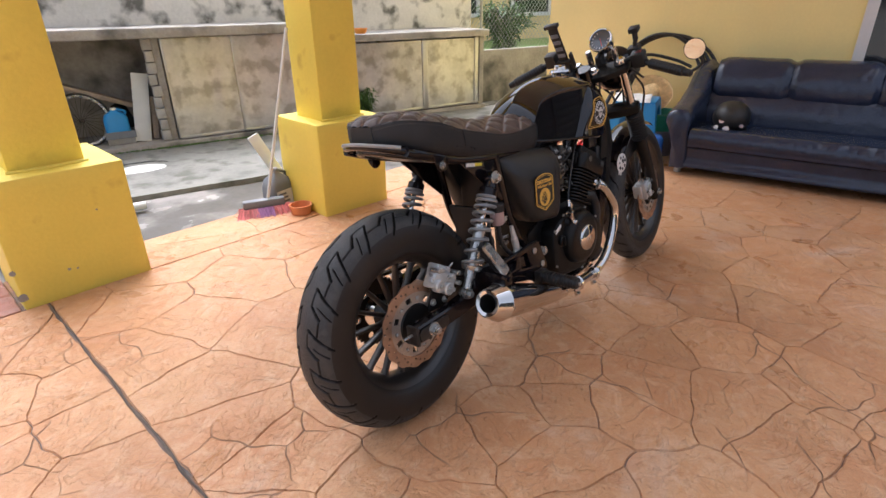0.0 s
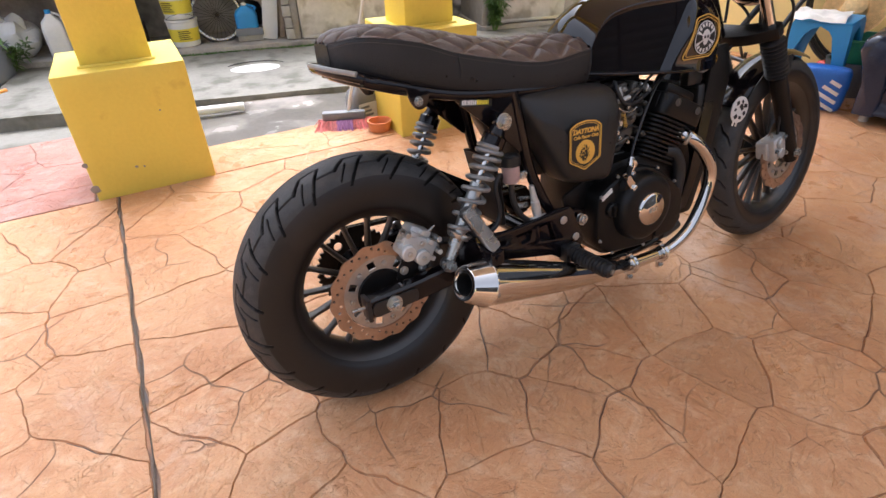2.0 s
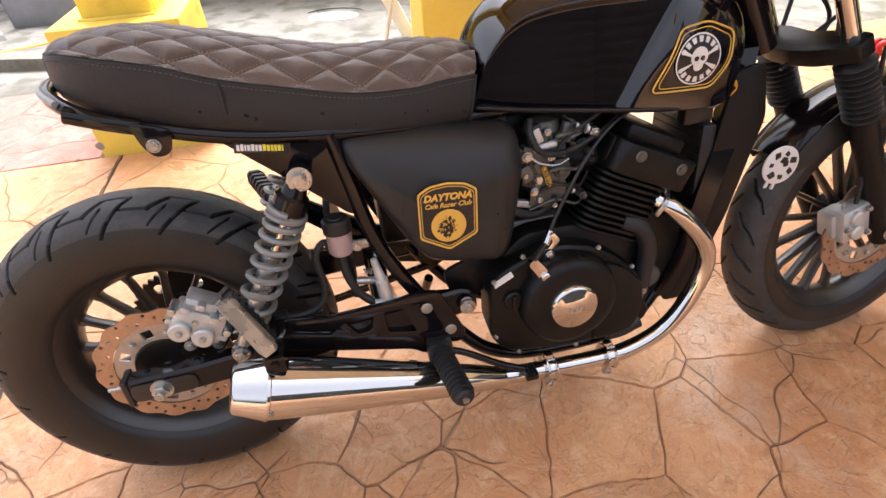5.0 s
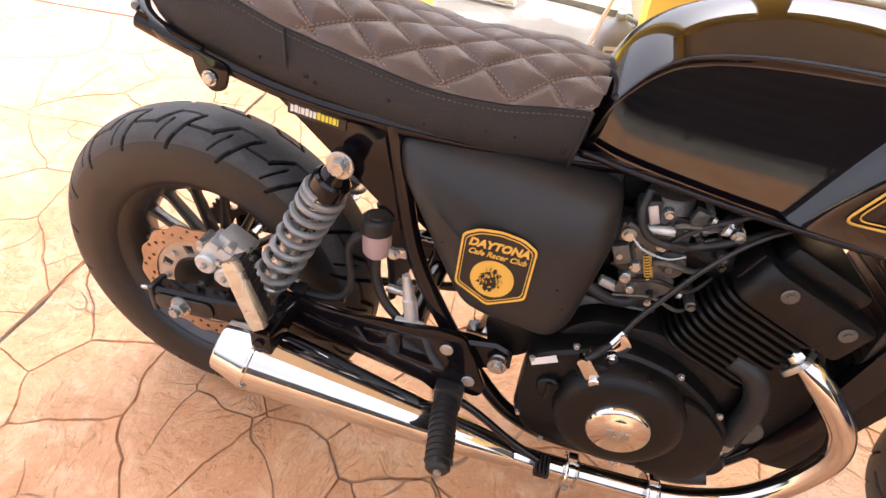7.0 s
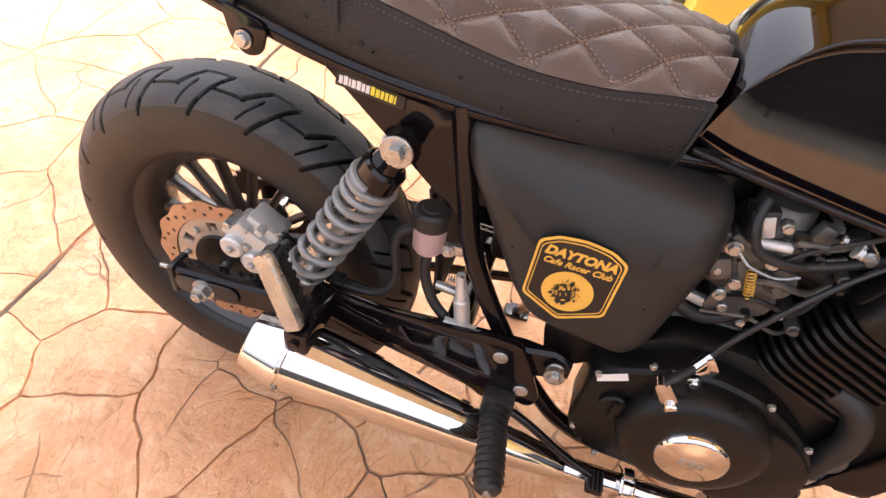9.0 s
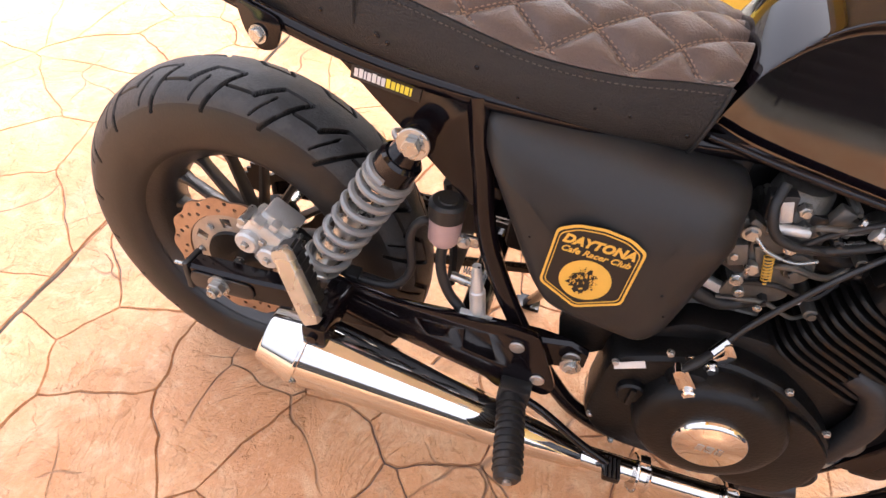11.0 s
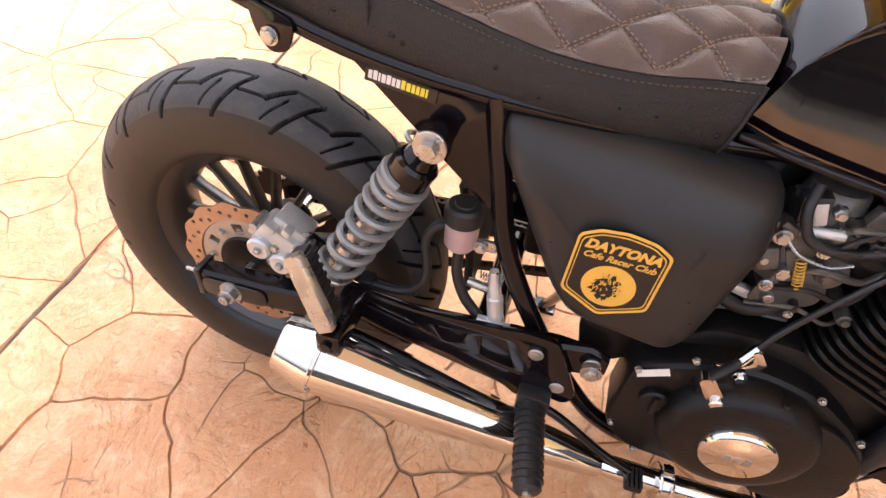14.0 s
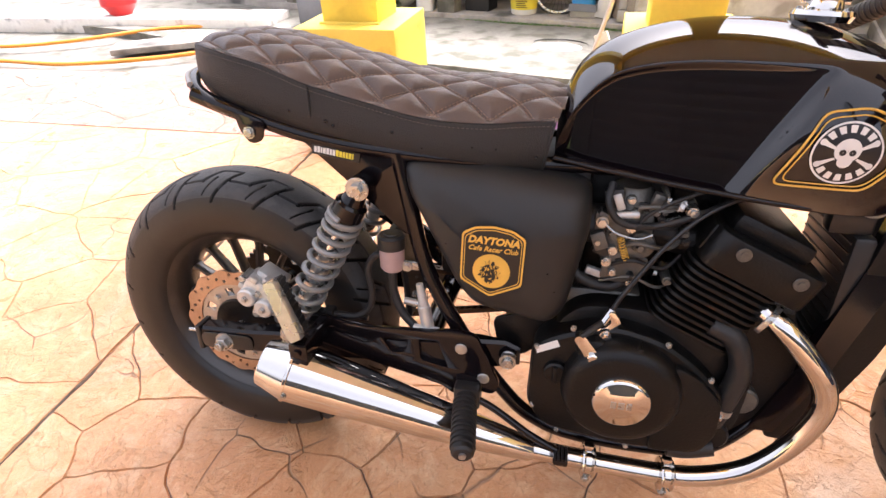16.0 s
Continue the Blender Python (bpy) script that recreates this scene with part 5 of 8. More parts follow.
def shock(side):
    top, low = Vector((0.307, -0.150 * side, 0.648)), Vector((0.145, -0.148 * side, 0.352))
    d = (low - top).normalized()
    at = lambda s: top + d * s
    L = (low - top).length
    body = part("shock_absorber", cyl(at(0.030), at(0.062), 0.027, seg=28, bevel=0.004), M_BLACKGLOSS, bike, "black shock absorber with a grey coil spring")
    part("eye", moved(lathe([(0.008, -0.014), (0.017, -0.014), (0.019, -0.011), (0.019, 0.011), (0.017, 0.014), (0.008, 0.014)], 24, True), Matrix.Translation(top) @ Y_AXIS), M_BLACKGLOSS, body)
    part("top_bracket", cyl(at(0.008), at(0.036), 0.015, 0.022, seg=20), M_BLACKGLOSS, body)
    part("damper_tube", cyl(at(0.14), at(L - 0.045), 0.0165, seg=24), M_STEEL, body, "bare steel damper tube")
    part("damper_rod", cyl(at(0.06), at(0.15), 0.007, seg=14), M_CHROME, body)
    part("spring", helix(at(0.058), at(0.262), 0.0275, 0.0052, 8.6, tight=0.45), M_SPRING, body, "grey coil spring")
    part("spring_seat", cyl(at(0.258), at(0.272), 0.030, 0.026, seg=28, bevel=0.002), M_STEEL, body)
    part("lower_eye", moved(lathe([(0.006, -0.013), (0.015, -0.013), (0.017, 0), (0.015, 0.013), (0.006, 0.013)], 22, True), Matrix.Translation(low) @ Y_AXIS), M_STEEL, body)
    part("lower_fork", cyl(at(L - 0.05), at(L - 0.010), 0.013, 0.012, seg=16), M_STEEL, body)
    out = Vector((0, -0.012 * side, 0))
    part("top_bolt", join(cyl(top + out, top + out * 1.35, 0.019, seg=28, bevel=0.001), hexbolt(top, top + out * 1.35, 0.011, 0.009, 1.2)), M_STEEL, body)
    part("lower_bolt", hexbolt(low, low + out * 1.2, 0.0105, 0.008, 1.3), M_STEEL, body)
    part("stud", cyl(top - out * 0.5, top - out * 3.0, 0.013, seg=16), M_BLACKGLOSS, body)


shock(1)
shock(-1)

# frame
W1 = 0.122
for side in (1, -1):
    y = -W1 * side
    part("seat_rail", tube([(0.02, y, 0.775), (0.07, y, 0.757), (0.12, y, 0.742), (0.22, y, 0.716), (0.34, y, 0.700), (0.50, y * 0.9, 0.688), (0.66, y * 0.6, 0.680), (0.86, y * 0.35, 0.670), (1.06, y * 0.25, 0.715)], 0.0125, 14), M_BLACKGLOSS, bike)
    part("rear_down_tube", tube([(0.362, y, 0.700), (0.378, y, 0.62), (0.405, y, 0.50), (0.47, y, 0.37), (0.545, y, 0.262), (0.60, y * 0.95, 0.205), (0.68, y * 0.9, 0.172), (0.84, y * 0.85, 0.165), (0.92, y * 0.8, 0.185), (1.00, y * 0.7, 0.275)], 0.0135, 14), M_BLACKGLOSS, bike)
    part("front_down_tube", loft([[Vector((x + dx, yy + dy, z)) for dx, dy in ((-w, -0.012), (w, -0.012), (w, 0.012), (-w, 0.012))] for x, yy, z, w in ((0.985, y * 0.75, 0.24, 0.020), (1.03, y * 0.75, 0.36, 0.021), (1.085, y * 0.62, 0.55, 0.024), (1.13, y * 0.3, 0.72, 0.022))]), M_BLACKGLOSS, bike)
    gusset = part("frame_gusset", moved(plate([round_poly([(0.205, 0.712), (0.372, 0.697), (0.392, 0.565), (0.372, 0.563), (0.30, 0.628)], 0.006)], 0.005, 0.001), Matrix.Translation((0, y - 0.004 * side, 0))), M_BLACKGLOSS, bike)
    if side == 1:
        st = moved(plate([[(-0.040, -0.0085), (0.040, -0.0085), (0.040, 0.0085), (-0.040, 0.0085)]], 0.0008), pose(0.262, -0.1302, 0.6935, 0, 8.5, 0))
        s = part("sticker", st, M_DECAL, gusset, "small black sticker with white and yellow bars")
        xs, col = -0.036, 0
        for k in range(13):
            wdt = (0.0042, 0.0045, 0.0022, 0.0045, 0.0045, 0.0036, 0.0042, 0.0045, 0.0045, 0.0036, 0.0036, 0.0045, 0.0022)[k]
            bar = moved(box(xs, xs + wdt, -0.0006, 0.0, -0.0045, 0.0045 + (0.001 if k in (1, 4, 7) else 0)), pose(0.262, -0.1308, 0.6935, 0, 8.5, 0))
            part("bar", bar, M_WHITE if k < 7 else M_YPRINT, s)
            xs += wdt + 0.0013
part("rear_loop", tube([(0.11, -0.128, 0.748), (0.06, -0.127, 0.764), (0.018, -0.108, 0.780), (-0.016, -0.062, 0.792), (-0.027, 0, 0.797), (-0.016, 0.062, 0.792), (0.018, 0.108, 0.780), (0.06, 0.127, 0.764), (0.11, 0.128, 0.748)], 0.011, 14, 10), M_BLACKGLOSS, bike, "glossy black hoop round the seat tail")
part("tail_light_strip", tube([(0.012, -0.116, 0.788), (-0.022, -0.068, 0.798), (-0.034, 0, 0.802), (-0.022, 0.068, 0.798), (0.012, 0.116, 0.788)], 0.0052, 12, 10), M_GREYLED, bike, "frosted grey light strip round the tail hoop")
part("inner_loop", tube([(0.12, -0.110, 0.738), (0.065, -0.106, 0.754), (0.016, -0.06, 0.770), (0.004, 0, 0.775), (0.016, 0.06, 0.770), (0.065, 0.106, 0.754), (0.12, 0.110, 0.738)], 0.008, 12, 10), M_BLACKGLOSS, bike)
for side in (1, -1):
    lug = part("tail_lug", moved(plate([round_poly([(0.098, 0.757), (0.150, 0.740), (0.140, 0.708), (0.120, 0.704), (0.106, 0.722)], 0.012, 5)], 0.006, 0.001), Matrix.Translation((0, -0.137 * side, 0))), M_BLACKGLOSS, bike)
    part("lug_bolt", hexbolt((0.122, -0.13 * side, 0.722), (0.122, -0.141 * side, 0.722), 0.0075, 0.006, 1.35), M_STEEL, lug)
part("front_spine", tube([(0.60, 0, 0.70), (0.85, 0, 0.715), (1.10, 0, 0.77)], 0.02, 12), M_BLACKGLOSS, bike)
part("head_tube", cyl((1.105, 0, 0.885), (1.195, 0, 0.705), 0.030, seg=24), M_BLACKGLOSS, bike)

# seat: black sides, brown quilted top
SEAT_TOP = [(-0.013, 0.846), (0.01, 0.858), (0.045, 0.864), (0.10, 0.864), (0.19, 0.848), (0.28, 0.826), (0.35, 0.809), (0.42, 0.798), (0.50, 0.797), (0.56, 0.793), (0.615, 0.780)]
SEAT_SEAM = [(-0.013, 0.838), (0.015, 0.846), (0.05, 0.845), (0.15, 0.823), (0.22, 0.797), (0.32, 0.771), (0.41, 0.751), (0.49, 0.746), (0.56, 0.750), (0.615, 0.752)]
SEAT_LOW = [(-0.013, 0.790), (0.01, 0.784), (0.05, 0.770), (0.117, 0.748), (0.21, 0.720), (0.365, 0.685), (0.50, 0.674), (0.615, 0.676)]


def pull(x, f):
    """The front end of the seat is rounded: its sides stand further back."""
    return x - 0.019 * ramp(0.50, 0.616, x) * f


def seat_width(x):
    round_end = math.sqrt(max(0.0, 1 - ((0.115 - x) / 0.1285) ** 2)) if x < 0.115 else 1.0
    return max(0.04, soft_interp(x, [(-0.05, 0.130), (0.1, 0.132), (0.3, 0.130), (0.45, 0.126), (0.62, 0.112)]) * round_end ** 0.85)


def seat_xs(n):
    return [-0.0125 + 0.628 * (i / n) ** 1.35 for i in range(n + 1)]


def quilt(x, y):
    pa, pb = x / 0.084 + y / 0.058, x / 0.084 - y / 0.058
    d = min(abs(pa - round(pa)), abs(pb - round(pb))) * 0.048
    return d


def seat_top():
    n, m = 260, 120
    verts, faces = [], []
    for x in seat_xs(n):
        w, zc, zs = seat_width(x), soft_interp(x, SEAT_TOP), soft_interp(x, SEAT_SEAM)
        zs = min(zs, zc - 0.004)
        for j in range(m + 1):
            v = -1 + 2 * j / m
            y = w * math.copysign(abs(v) ** 0.9, v)
            z = zs + (zc - zs) * (1 - abs(v) ** 2.6)
            edge = min(1, (1 - abs(v)) / 0.10)
            puff = 1 - math.exp(-(quilt(x, y) / 0.0075) ** 1.2)
            z += 0.0100 * (puff - 0.6) * edge + 0.003 * (1 - edge)
            verts.append((pull(x, abs(v) ** 2.5), y, z))
    k = m + 1
    for i in range(n):
        for j in range(m):
            faces.append((i * k + j, (i + 1) * k + j, (i + 1) * k + j + 1, i * k + j + 1))
    me = bpy.data.meshes.new("seat_top")
    me.from_pydata(verts, [], faces)
    return me


def seat_z(x, y):
    w, zc, zs = seat_width(x), soft_interp(x, SEAT_TOP), soft_interp(x, SEAT_SEAM)
    v = min(1, (abs(y) / w)) ** (1 / 0.9)
    edge = min(1, (1 - v) / 0.10)
    puff = 1 - math.exp(-(quilt(x, y) / 0.0075) ** 1.2)
    return min(zs, zc - 0.004) + (zc - min(zs, zc - 0.004)) * (1 - v ** 2.6) + 0.0100 * (puff - 0.6) * edge + 0.003 * (1 - edge)


def seat_section(x):
    """The black side band, from the seam down to the pan; the front end leans back."""
    zs, zl, w = soft_interp(x, SEAT_SEAM), soft_interp(x, SEAT_LOW), seat_width(x)
    ring = [(-w + 0.004, zs + 0.004), (-w - 0.0006, zs + 0.0015), (-w - 0.003, 0.2 * zl + 0.8 * zs), (-w - 0.0045, 0.45 * zl + 0.55 * zs), (-w - 0.002, 0.75 * zl + 0.25 * zs), (-w + 0.004, 0.93 * zl + 0.07 * zs), (-w + 0.012, zl)]
    back = 0.014 * ramp(0.50, 0.616, x)
    return [Vector((pull(x, 1.0) - back * (zs - z) / (zs - zl), s * y, z)) for s, line in ((1, ring), (-1, ring[::-1])) for y, z in line]


seat = part("seat", loft([seat_section(x) for x in seat_xs(80)]), M_LEATHER, bike, "long seat with black vinyl sides and brown quilted top", angle=50)
part("front_piping", tube([seat_section(0.6155)[k] + Vector((0.001, -0.001, 0)) for k in range(1, 7)], 0.0022, 8, 3), M_LEATHER, seat)
part("quilted_top", seat_top(), M_BROWN, seat, "brown diamond-quilted vinyl seat top", angle=60)


def stitches(points, normal_up, size=(0.0040, 0.0014, 0.0011), gap=0.0058):
    """Thread dashes along a line of points."""
    bm = bmesh.new()
    acc = 0.0
    for a, b in zip(points, points[1:]):
        acc += (b - a).length
        if acc >= gap:
            acc = 0.0
            d = (b - a).normalized()
            side = d.cross(normal_up).normalized()
            up = side.cross(d)
            c = b + up * size[2] * 0.3
            vs = []
            for sx, sy, sz in ((-1, -1, 0), (1, -1, 0), (1, 1, 0), (-1, 1, 0), (-0.7, -0.5, 1), (0.7, -0.5, 1), (0.7, 0.5, 1), (-0.7, 0.5, 1)):
                vs.append(bm.verts.new(c + d * sx * size[0] / 2 + side * sy * size[1] / 2 + up * sz * size[2]))
            for f in ((0, 1, 5, 4), (1, 2, 6, 5), (2, 3, 7, 6), (3, 0, 4, 7), (4, 5, 6, 7)):
                bm.faces.new([vs[i] for i in f])
    return bm


quilt_stitch = bmesh.new()
for sgn in (1, -1):
    for k in range(-4, 14):
        for off in (-0.0022, 0.0022):
            line = []
            for i in range(400):
                y = -0.14 + 0.28 * i / 399
                x = 0.084 * (k - sgn * y / 0.058) + off * 1.3
                if -0.005 < x < 0.612 and abs(y) < seat_width(x) * 0.97:
                    line.append(Vector((pull(x, min(1, abs(y) / seat_width(x)) ** 2.8), y, seat_z(x, y))))
            if len(line) > 3:
                join(quilt_stitch, stitches(line, Vector((0, 0, 1))))
tagged(part("quilt_stitching", quilt_stitch, M_THREAD, seat), kind="stuff")
edge_stitch = bmesh.new()
for side in (1, -1):
    for dz, dy in ((0.004, -0.004), (-0.005, 0.0015)):
        line = [Vector((pull(x, 1.0), -side * (seat_width(x) + dy), soft_interp(x, SEAT_SEAM) + dz)) for x in seat_xs(700)]
        join(edge_stitch, stitches(line, Vector((0, -side, 0.3))))
    part("side_seam", tube([(0.226, -side * (seat_width(0.226) + 0.0012), soft_interp(0.226, SEAT_SEAM)), (0.228, -side * (seat_width(0.226) + 0.0048), 0.765), (0.226, -side * (seat_width(0.226) - 0.004), 0.728)], 0.0022, 8), M_LEATHER, seat)
tagged(part("edge_stitching", edge_stitch, M_GREYTHREAD, seat), kind="stuff")
part("seat_pan", loft([[Vector((pull(x, 1.0), y, z)) for y, z in ((-seat_width(x) + 0.018, soft_interp(x, SEAT_LOW) - 0.012), (-seat_width(x) + 0.018, soft_interp(x, SEAT_LOW) + 0.004), (seat_width(x) - 0.018, soft_interp(x, SEAT_LOW) + 0.004), (seat_width(x) - 0.018, soft_interp(x, SEAT_LOW) - 0.012))] for x in seat_xs(24)]), M_DARK, seat)

# tank
TANK_TOP = [(0.600, 0.742), (0.612, 0.795), (0.635, 0.832), (0.68, 0.862), (0.756, 0.883), (0.83, 0.889), (0.92, 0.884), (0.98, 0.869), (1.04, 0.842), (1.085, 0.808), (1.105, 0.775)]
TANK_LOW = [(0.600, 0.696), (0.70, 0.683), (0.90, 0.660), (1.02, 0.652), (1.07, 0.668), (1.105, 0.730)]
TANK_W = [(0.600, 0.100), (0.64, 0.112), (0.72, 0.126), (0.82, 0.140), (0.92, 0.150), (1.00, 0.147), (1.06, 0.122), (1.09, 0.085), (1.105, 0.040)]


KNEE_ROOF = [(0.595, 0.696), (0.610, 0.742), (0.625, 0.773), (0.657, 0.809), (0.692, 0.828), (0.764, 0.840), (0.88, 0.842), (1.12, 0.842)]


def tank_point(x, f):
    """f runs from the right lower edge (0) over the top (0.5) to the left (1)."""
    s, g = (-1, f * 2) if f <= 0.5 else (1, (1 - f) * 2)
    zt, zb, w = soft_interp(x, TANK_TOP), soft_interp(x, TANK_LOW), soft_interp(x, TANK_W)
    a = g * math.pi / 2
    y = w * math.cos(a) ** 0.62
    z = zb + (zt - zb) * math.sin(a) ** 0.80
    y *= 1 - 0.10 * (1 - ramp(0.0, 0.25, g))
    roof = soft_interp(x, KNEE_ROOF)
    if z > roof and zt - roof > 0.004:                     # flat shoulder from the knee edge up to the crown
        b = math.asin(min(1.0, ((roof - zb) / (zt - zb)) ** 1.25))
        y += (w * math.cos(b) ** 0.62 * (1 - (z - roof) / (zt - roof)) ** 0.72 - y) * 0.85 * ramp(1.06, 0.98, x)
    ahead = 0.862 + 0.54 * (z - 0.680)                     # front edge of the flat knee panel slants
    inside = ramp(0.0, 0.012, roof - z) * ramp(0.0, 0.022, ahead - x)
    y += (min(y, w - 0.029 - 0.030 * (z - 0.69)) - y) * inside
    return Vector((x, s * y, z))


tank_xs = [0.600 + 0.505 * (0.5 - 0.5 * math.cos(math.pi * i / 160)) for i in range(161)]
tank_bm = loft([[tank_point(x, j / 160) for j in range(161)] for x in tank_xs])
tank = part("fuel_tank", tank_bm, M_TANK, bike, "glossy black fuel tank with knee dents", angle=60)
part("tank_skirt", tube([(0.60, -0.098, 0.697), (0.70, -0.112, 0.683), (0.90, -0.132, 0.661), (1.02, -0.122, 0.653), (1.07, -0.10, 0.668)], 0.0045, 10), M_BLACKGLOSS, tank)
part("filler_cap", moved(join(lathe([(0, 0.020), (0.020, 0.020), (0.022, 0.017), (0.024, 0.008), (0.038, 0.006), (0.040, 0), (0.036, -0.008), (0, -0.008)], 40), box(-0.030, 0.030, -0.006, 0.006, 0.014, 0.026, 0.002)), pose(0.940, 0, 0.890, 0, 3, 0)), M_CHROME, tank, "chrome fuel filler cap")
for k in range(8):
    a = math.tau * k / 8
    part("cap_bolt", moved(cyl((0.031 * math.cos(a), 0.031 * math.sin(a), 0.004), (0.031 * math.cos(a), 0.031 * math.sin(a), 0.010), 0.004, seg=10), pose(0.940, 0, 0.890, 0, 3, 0)), M_CHROME, tank)


def on_tank(u, v):
    """A point of the tank's right side by height and length, just proud of the paint."""
    lo, hi = 0.0, 0.5
    for _ in range(24):
        mid = (lo + hi) / 2
        if tank_point(u, mid).z < v:
            lo = mid
        else:
            hi = mid
    p = tank_point(u, lo)
    n = (tank_point(u + 0.002, lo) - tank_point(u - 0.002, lo)).cross(tank_point(u, lo + 0.004) - tank_point(u, lo - 0.004)).normalized()
    return p + n * (0.0020 if n.y < 0 else -0.0020)


def badge_ring(pts, r, material, name, parent):
    dense = []
    for (xa, za), (xb, zb) in zip(pts, pts[1:] + pts[:1]):
        k = max(1, round(math.hypot(xb - xa, zb - za) / 0.004))
        dense += [(xa + (xb - xa) * i / k, za + (zb - za) * i / k) for i in range(k)]
    part(name, tube([on_tank(x, z) for x, z in dense], r, 6, 1, closed=True, straight=True), material, parent)


for inset, r in ((0.0, 0.0016), (0.007, 0.0009)):
    outline = [(0.886 + inset * 1.3, 0.690 + inset * 0.8), (0.926 + inset * 0.5, 0.786 - inset), (0.975, 0.792 - inset), (1.030 - inset, 0.770 - inset), (1.022 - inset, 0.722), (0.994 - inset * 0.5, 0.688 + inset * 0.8)]
    badge_ring(round_poly(outline, 0.012, 4), r, M_GOLD, "gold_line", tank)


def tank_disc(cx, cz, r0, r1, material, name, parent, lift=0.0, a0=0.0, a1=math.tau, n=48):
    bm = bmesh.new()
    rows = []
    for i in range(n + 1):
        a = a0 + (a1 - a0) * i / n
        rows.append([bm.verts.new(on_tank(cx + r * math.cos(a), cz + r * math.sin(a)) + Vector((0, -lift, 0))) for r in (r0, (r0 + r1) / 2, r1)])
    for p, q in zip(rows, rows[1:]):
        for k in range(2):
            bm.faces.new((p[k], p[k + 1], q[k + 1], q[k]))
    return part(name, bm, material, parent)


badge = tank_disc(0.959, 0.737, 0.0005, 0.040, M_DECAL, "round_badge", tank, 0.0004)
badge["label"] = "round black and white emblem on the tank"
tank_disc(0.959, 0.737, 0.0375, 0.040, M_WHITE, "badge_rim", badge, 0.0010)
for k in range(16):
    if k in (0, 1, 7, 8, 9, 15):
        continue
    a = math.tau * k / 16
    tank_disc(0.959, 0.737, 0.0265, 0.0355, M_WHITE, "bar", badge, 0.0010, a - 0.13, a + 0.10, 4)
tank_disc(0.959, 0.7415, 0.0005, 0.0150, M_WHITE, "centre_shape", badge, 0.0010, n=24)
tank_disc(0.959, 0.7275, 0.0005, 0.0085, M_WHITE, "centre_shape", badge, 0.0010, n=16)
for a in (0.45, 2.69, 3.60, 5.82):
    tank_disc(0.959, 0.737, 0.0135, 0.0340, M_WHITE, "bar", badge, 0.0010, a - 0.10, a + 0.10, 4)
    tank_disc(0.959 + 0.0325 * math.cos(a), 0.737 + 0.0325 * math.sin(a), 0.0003, 0.0042, M_WHITE, "bar", badge, 0.0012, n=10)
for dx, dz in ((-0.005, 0.002), (0.005, 0.002)):
    tank_disc(0.959 + dx * 1.1, 0.737 + dz, 0.0005, 0.0040, M_DECAL, "dot", badge, 0.0016, n=14)

# side cover
COVER = [(0.368, 0.688), (0.384, 0.697), (0.520, 0.692), (0.648, 0.668), (0.662, 0.655), (0.664, 0.60), (0.640, 0.465), (0.620, 0.437), (0.52, 0.450), (0.486, 0.462), (0.462, 0.492), (0.374, 0.655)]


def cover_bm(side):
    base = round_poly(COVER, 0.022, 5)
    cx, cz = 0.525, 0.575
    rings = []
    for inset, y in ((0.004, -0.085), (0.0, -0.090), (0.0, -0.132), (0.004, -0.152), (0.011, -0.164), (0.022, -0.172), (0.040, -0.1755), (0.070, -0.178)):
        ring = []
        for x, z in base:
            d = Vector((x - cx, 0, z - cz))
            p = Vector((cx, 0, cz)) + d * (1 - inset / d.length)
            top = max(0.0, p.z - 0.605)
            yy = y + (0.42 * top if y < -0.10 else 0) + 0.03 * max(0, 0.48 - p.x) + 0.10 * max(0, p.x - 0.60)
            ring.append(Vector((p.x, yy * side, p.z)))
        rings.append(ring)
    return loft(rings)


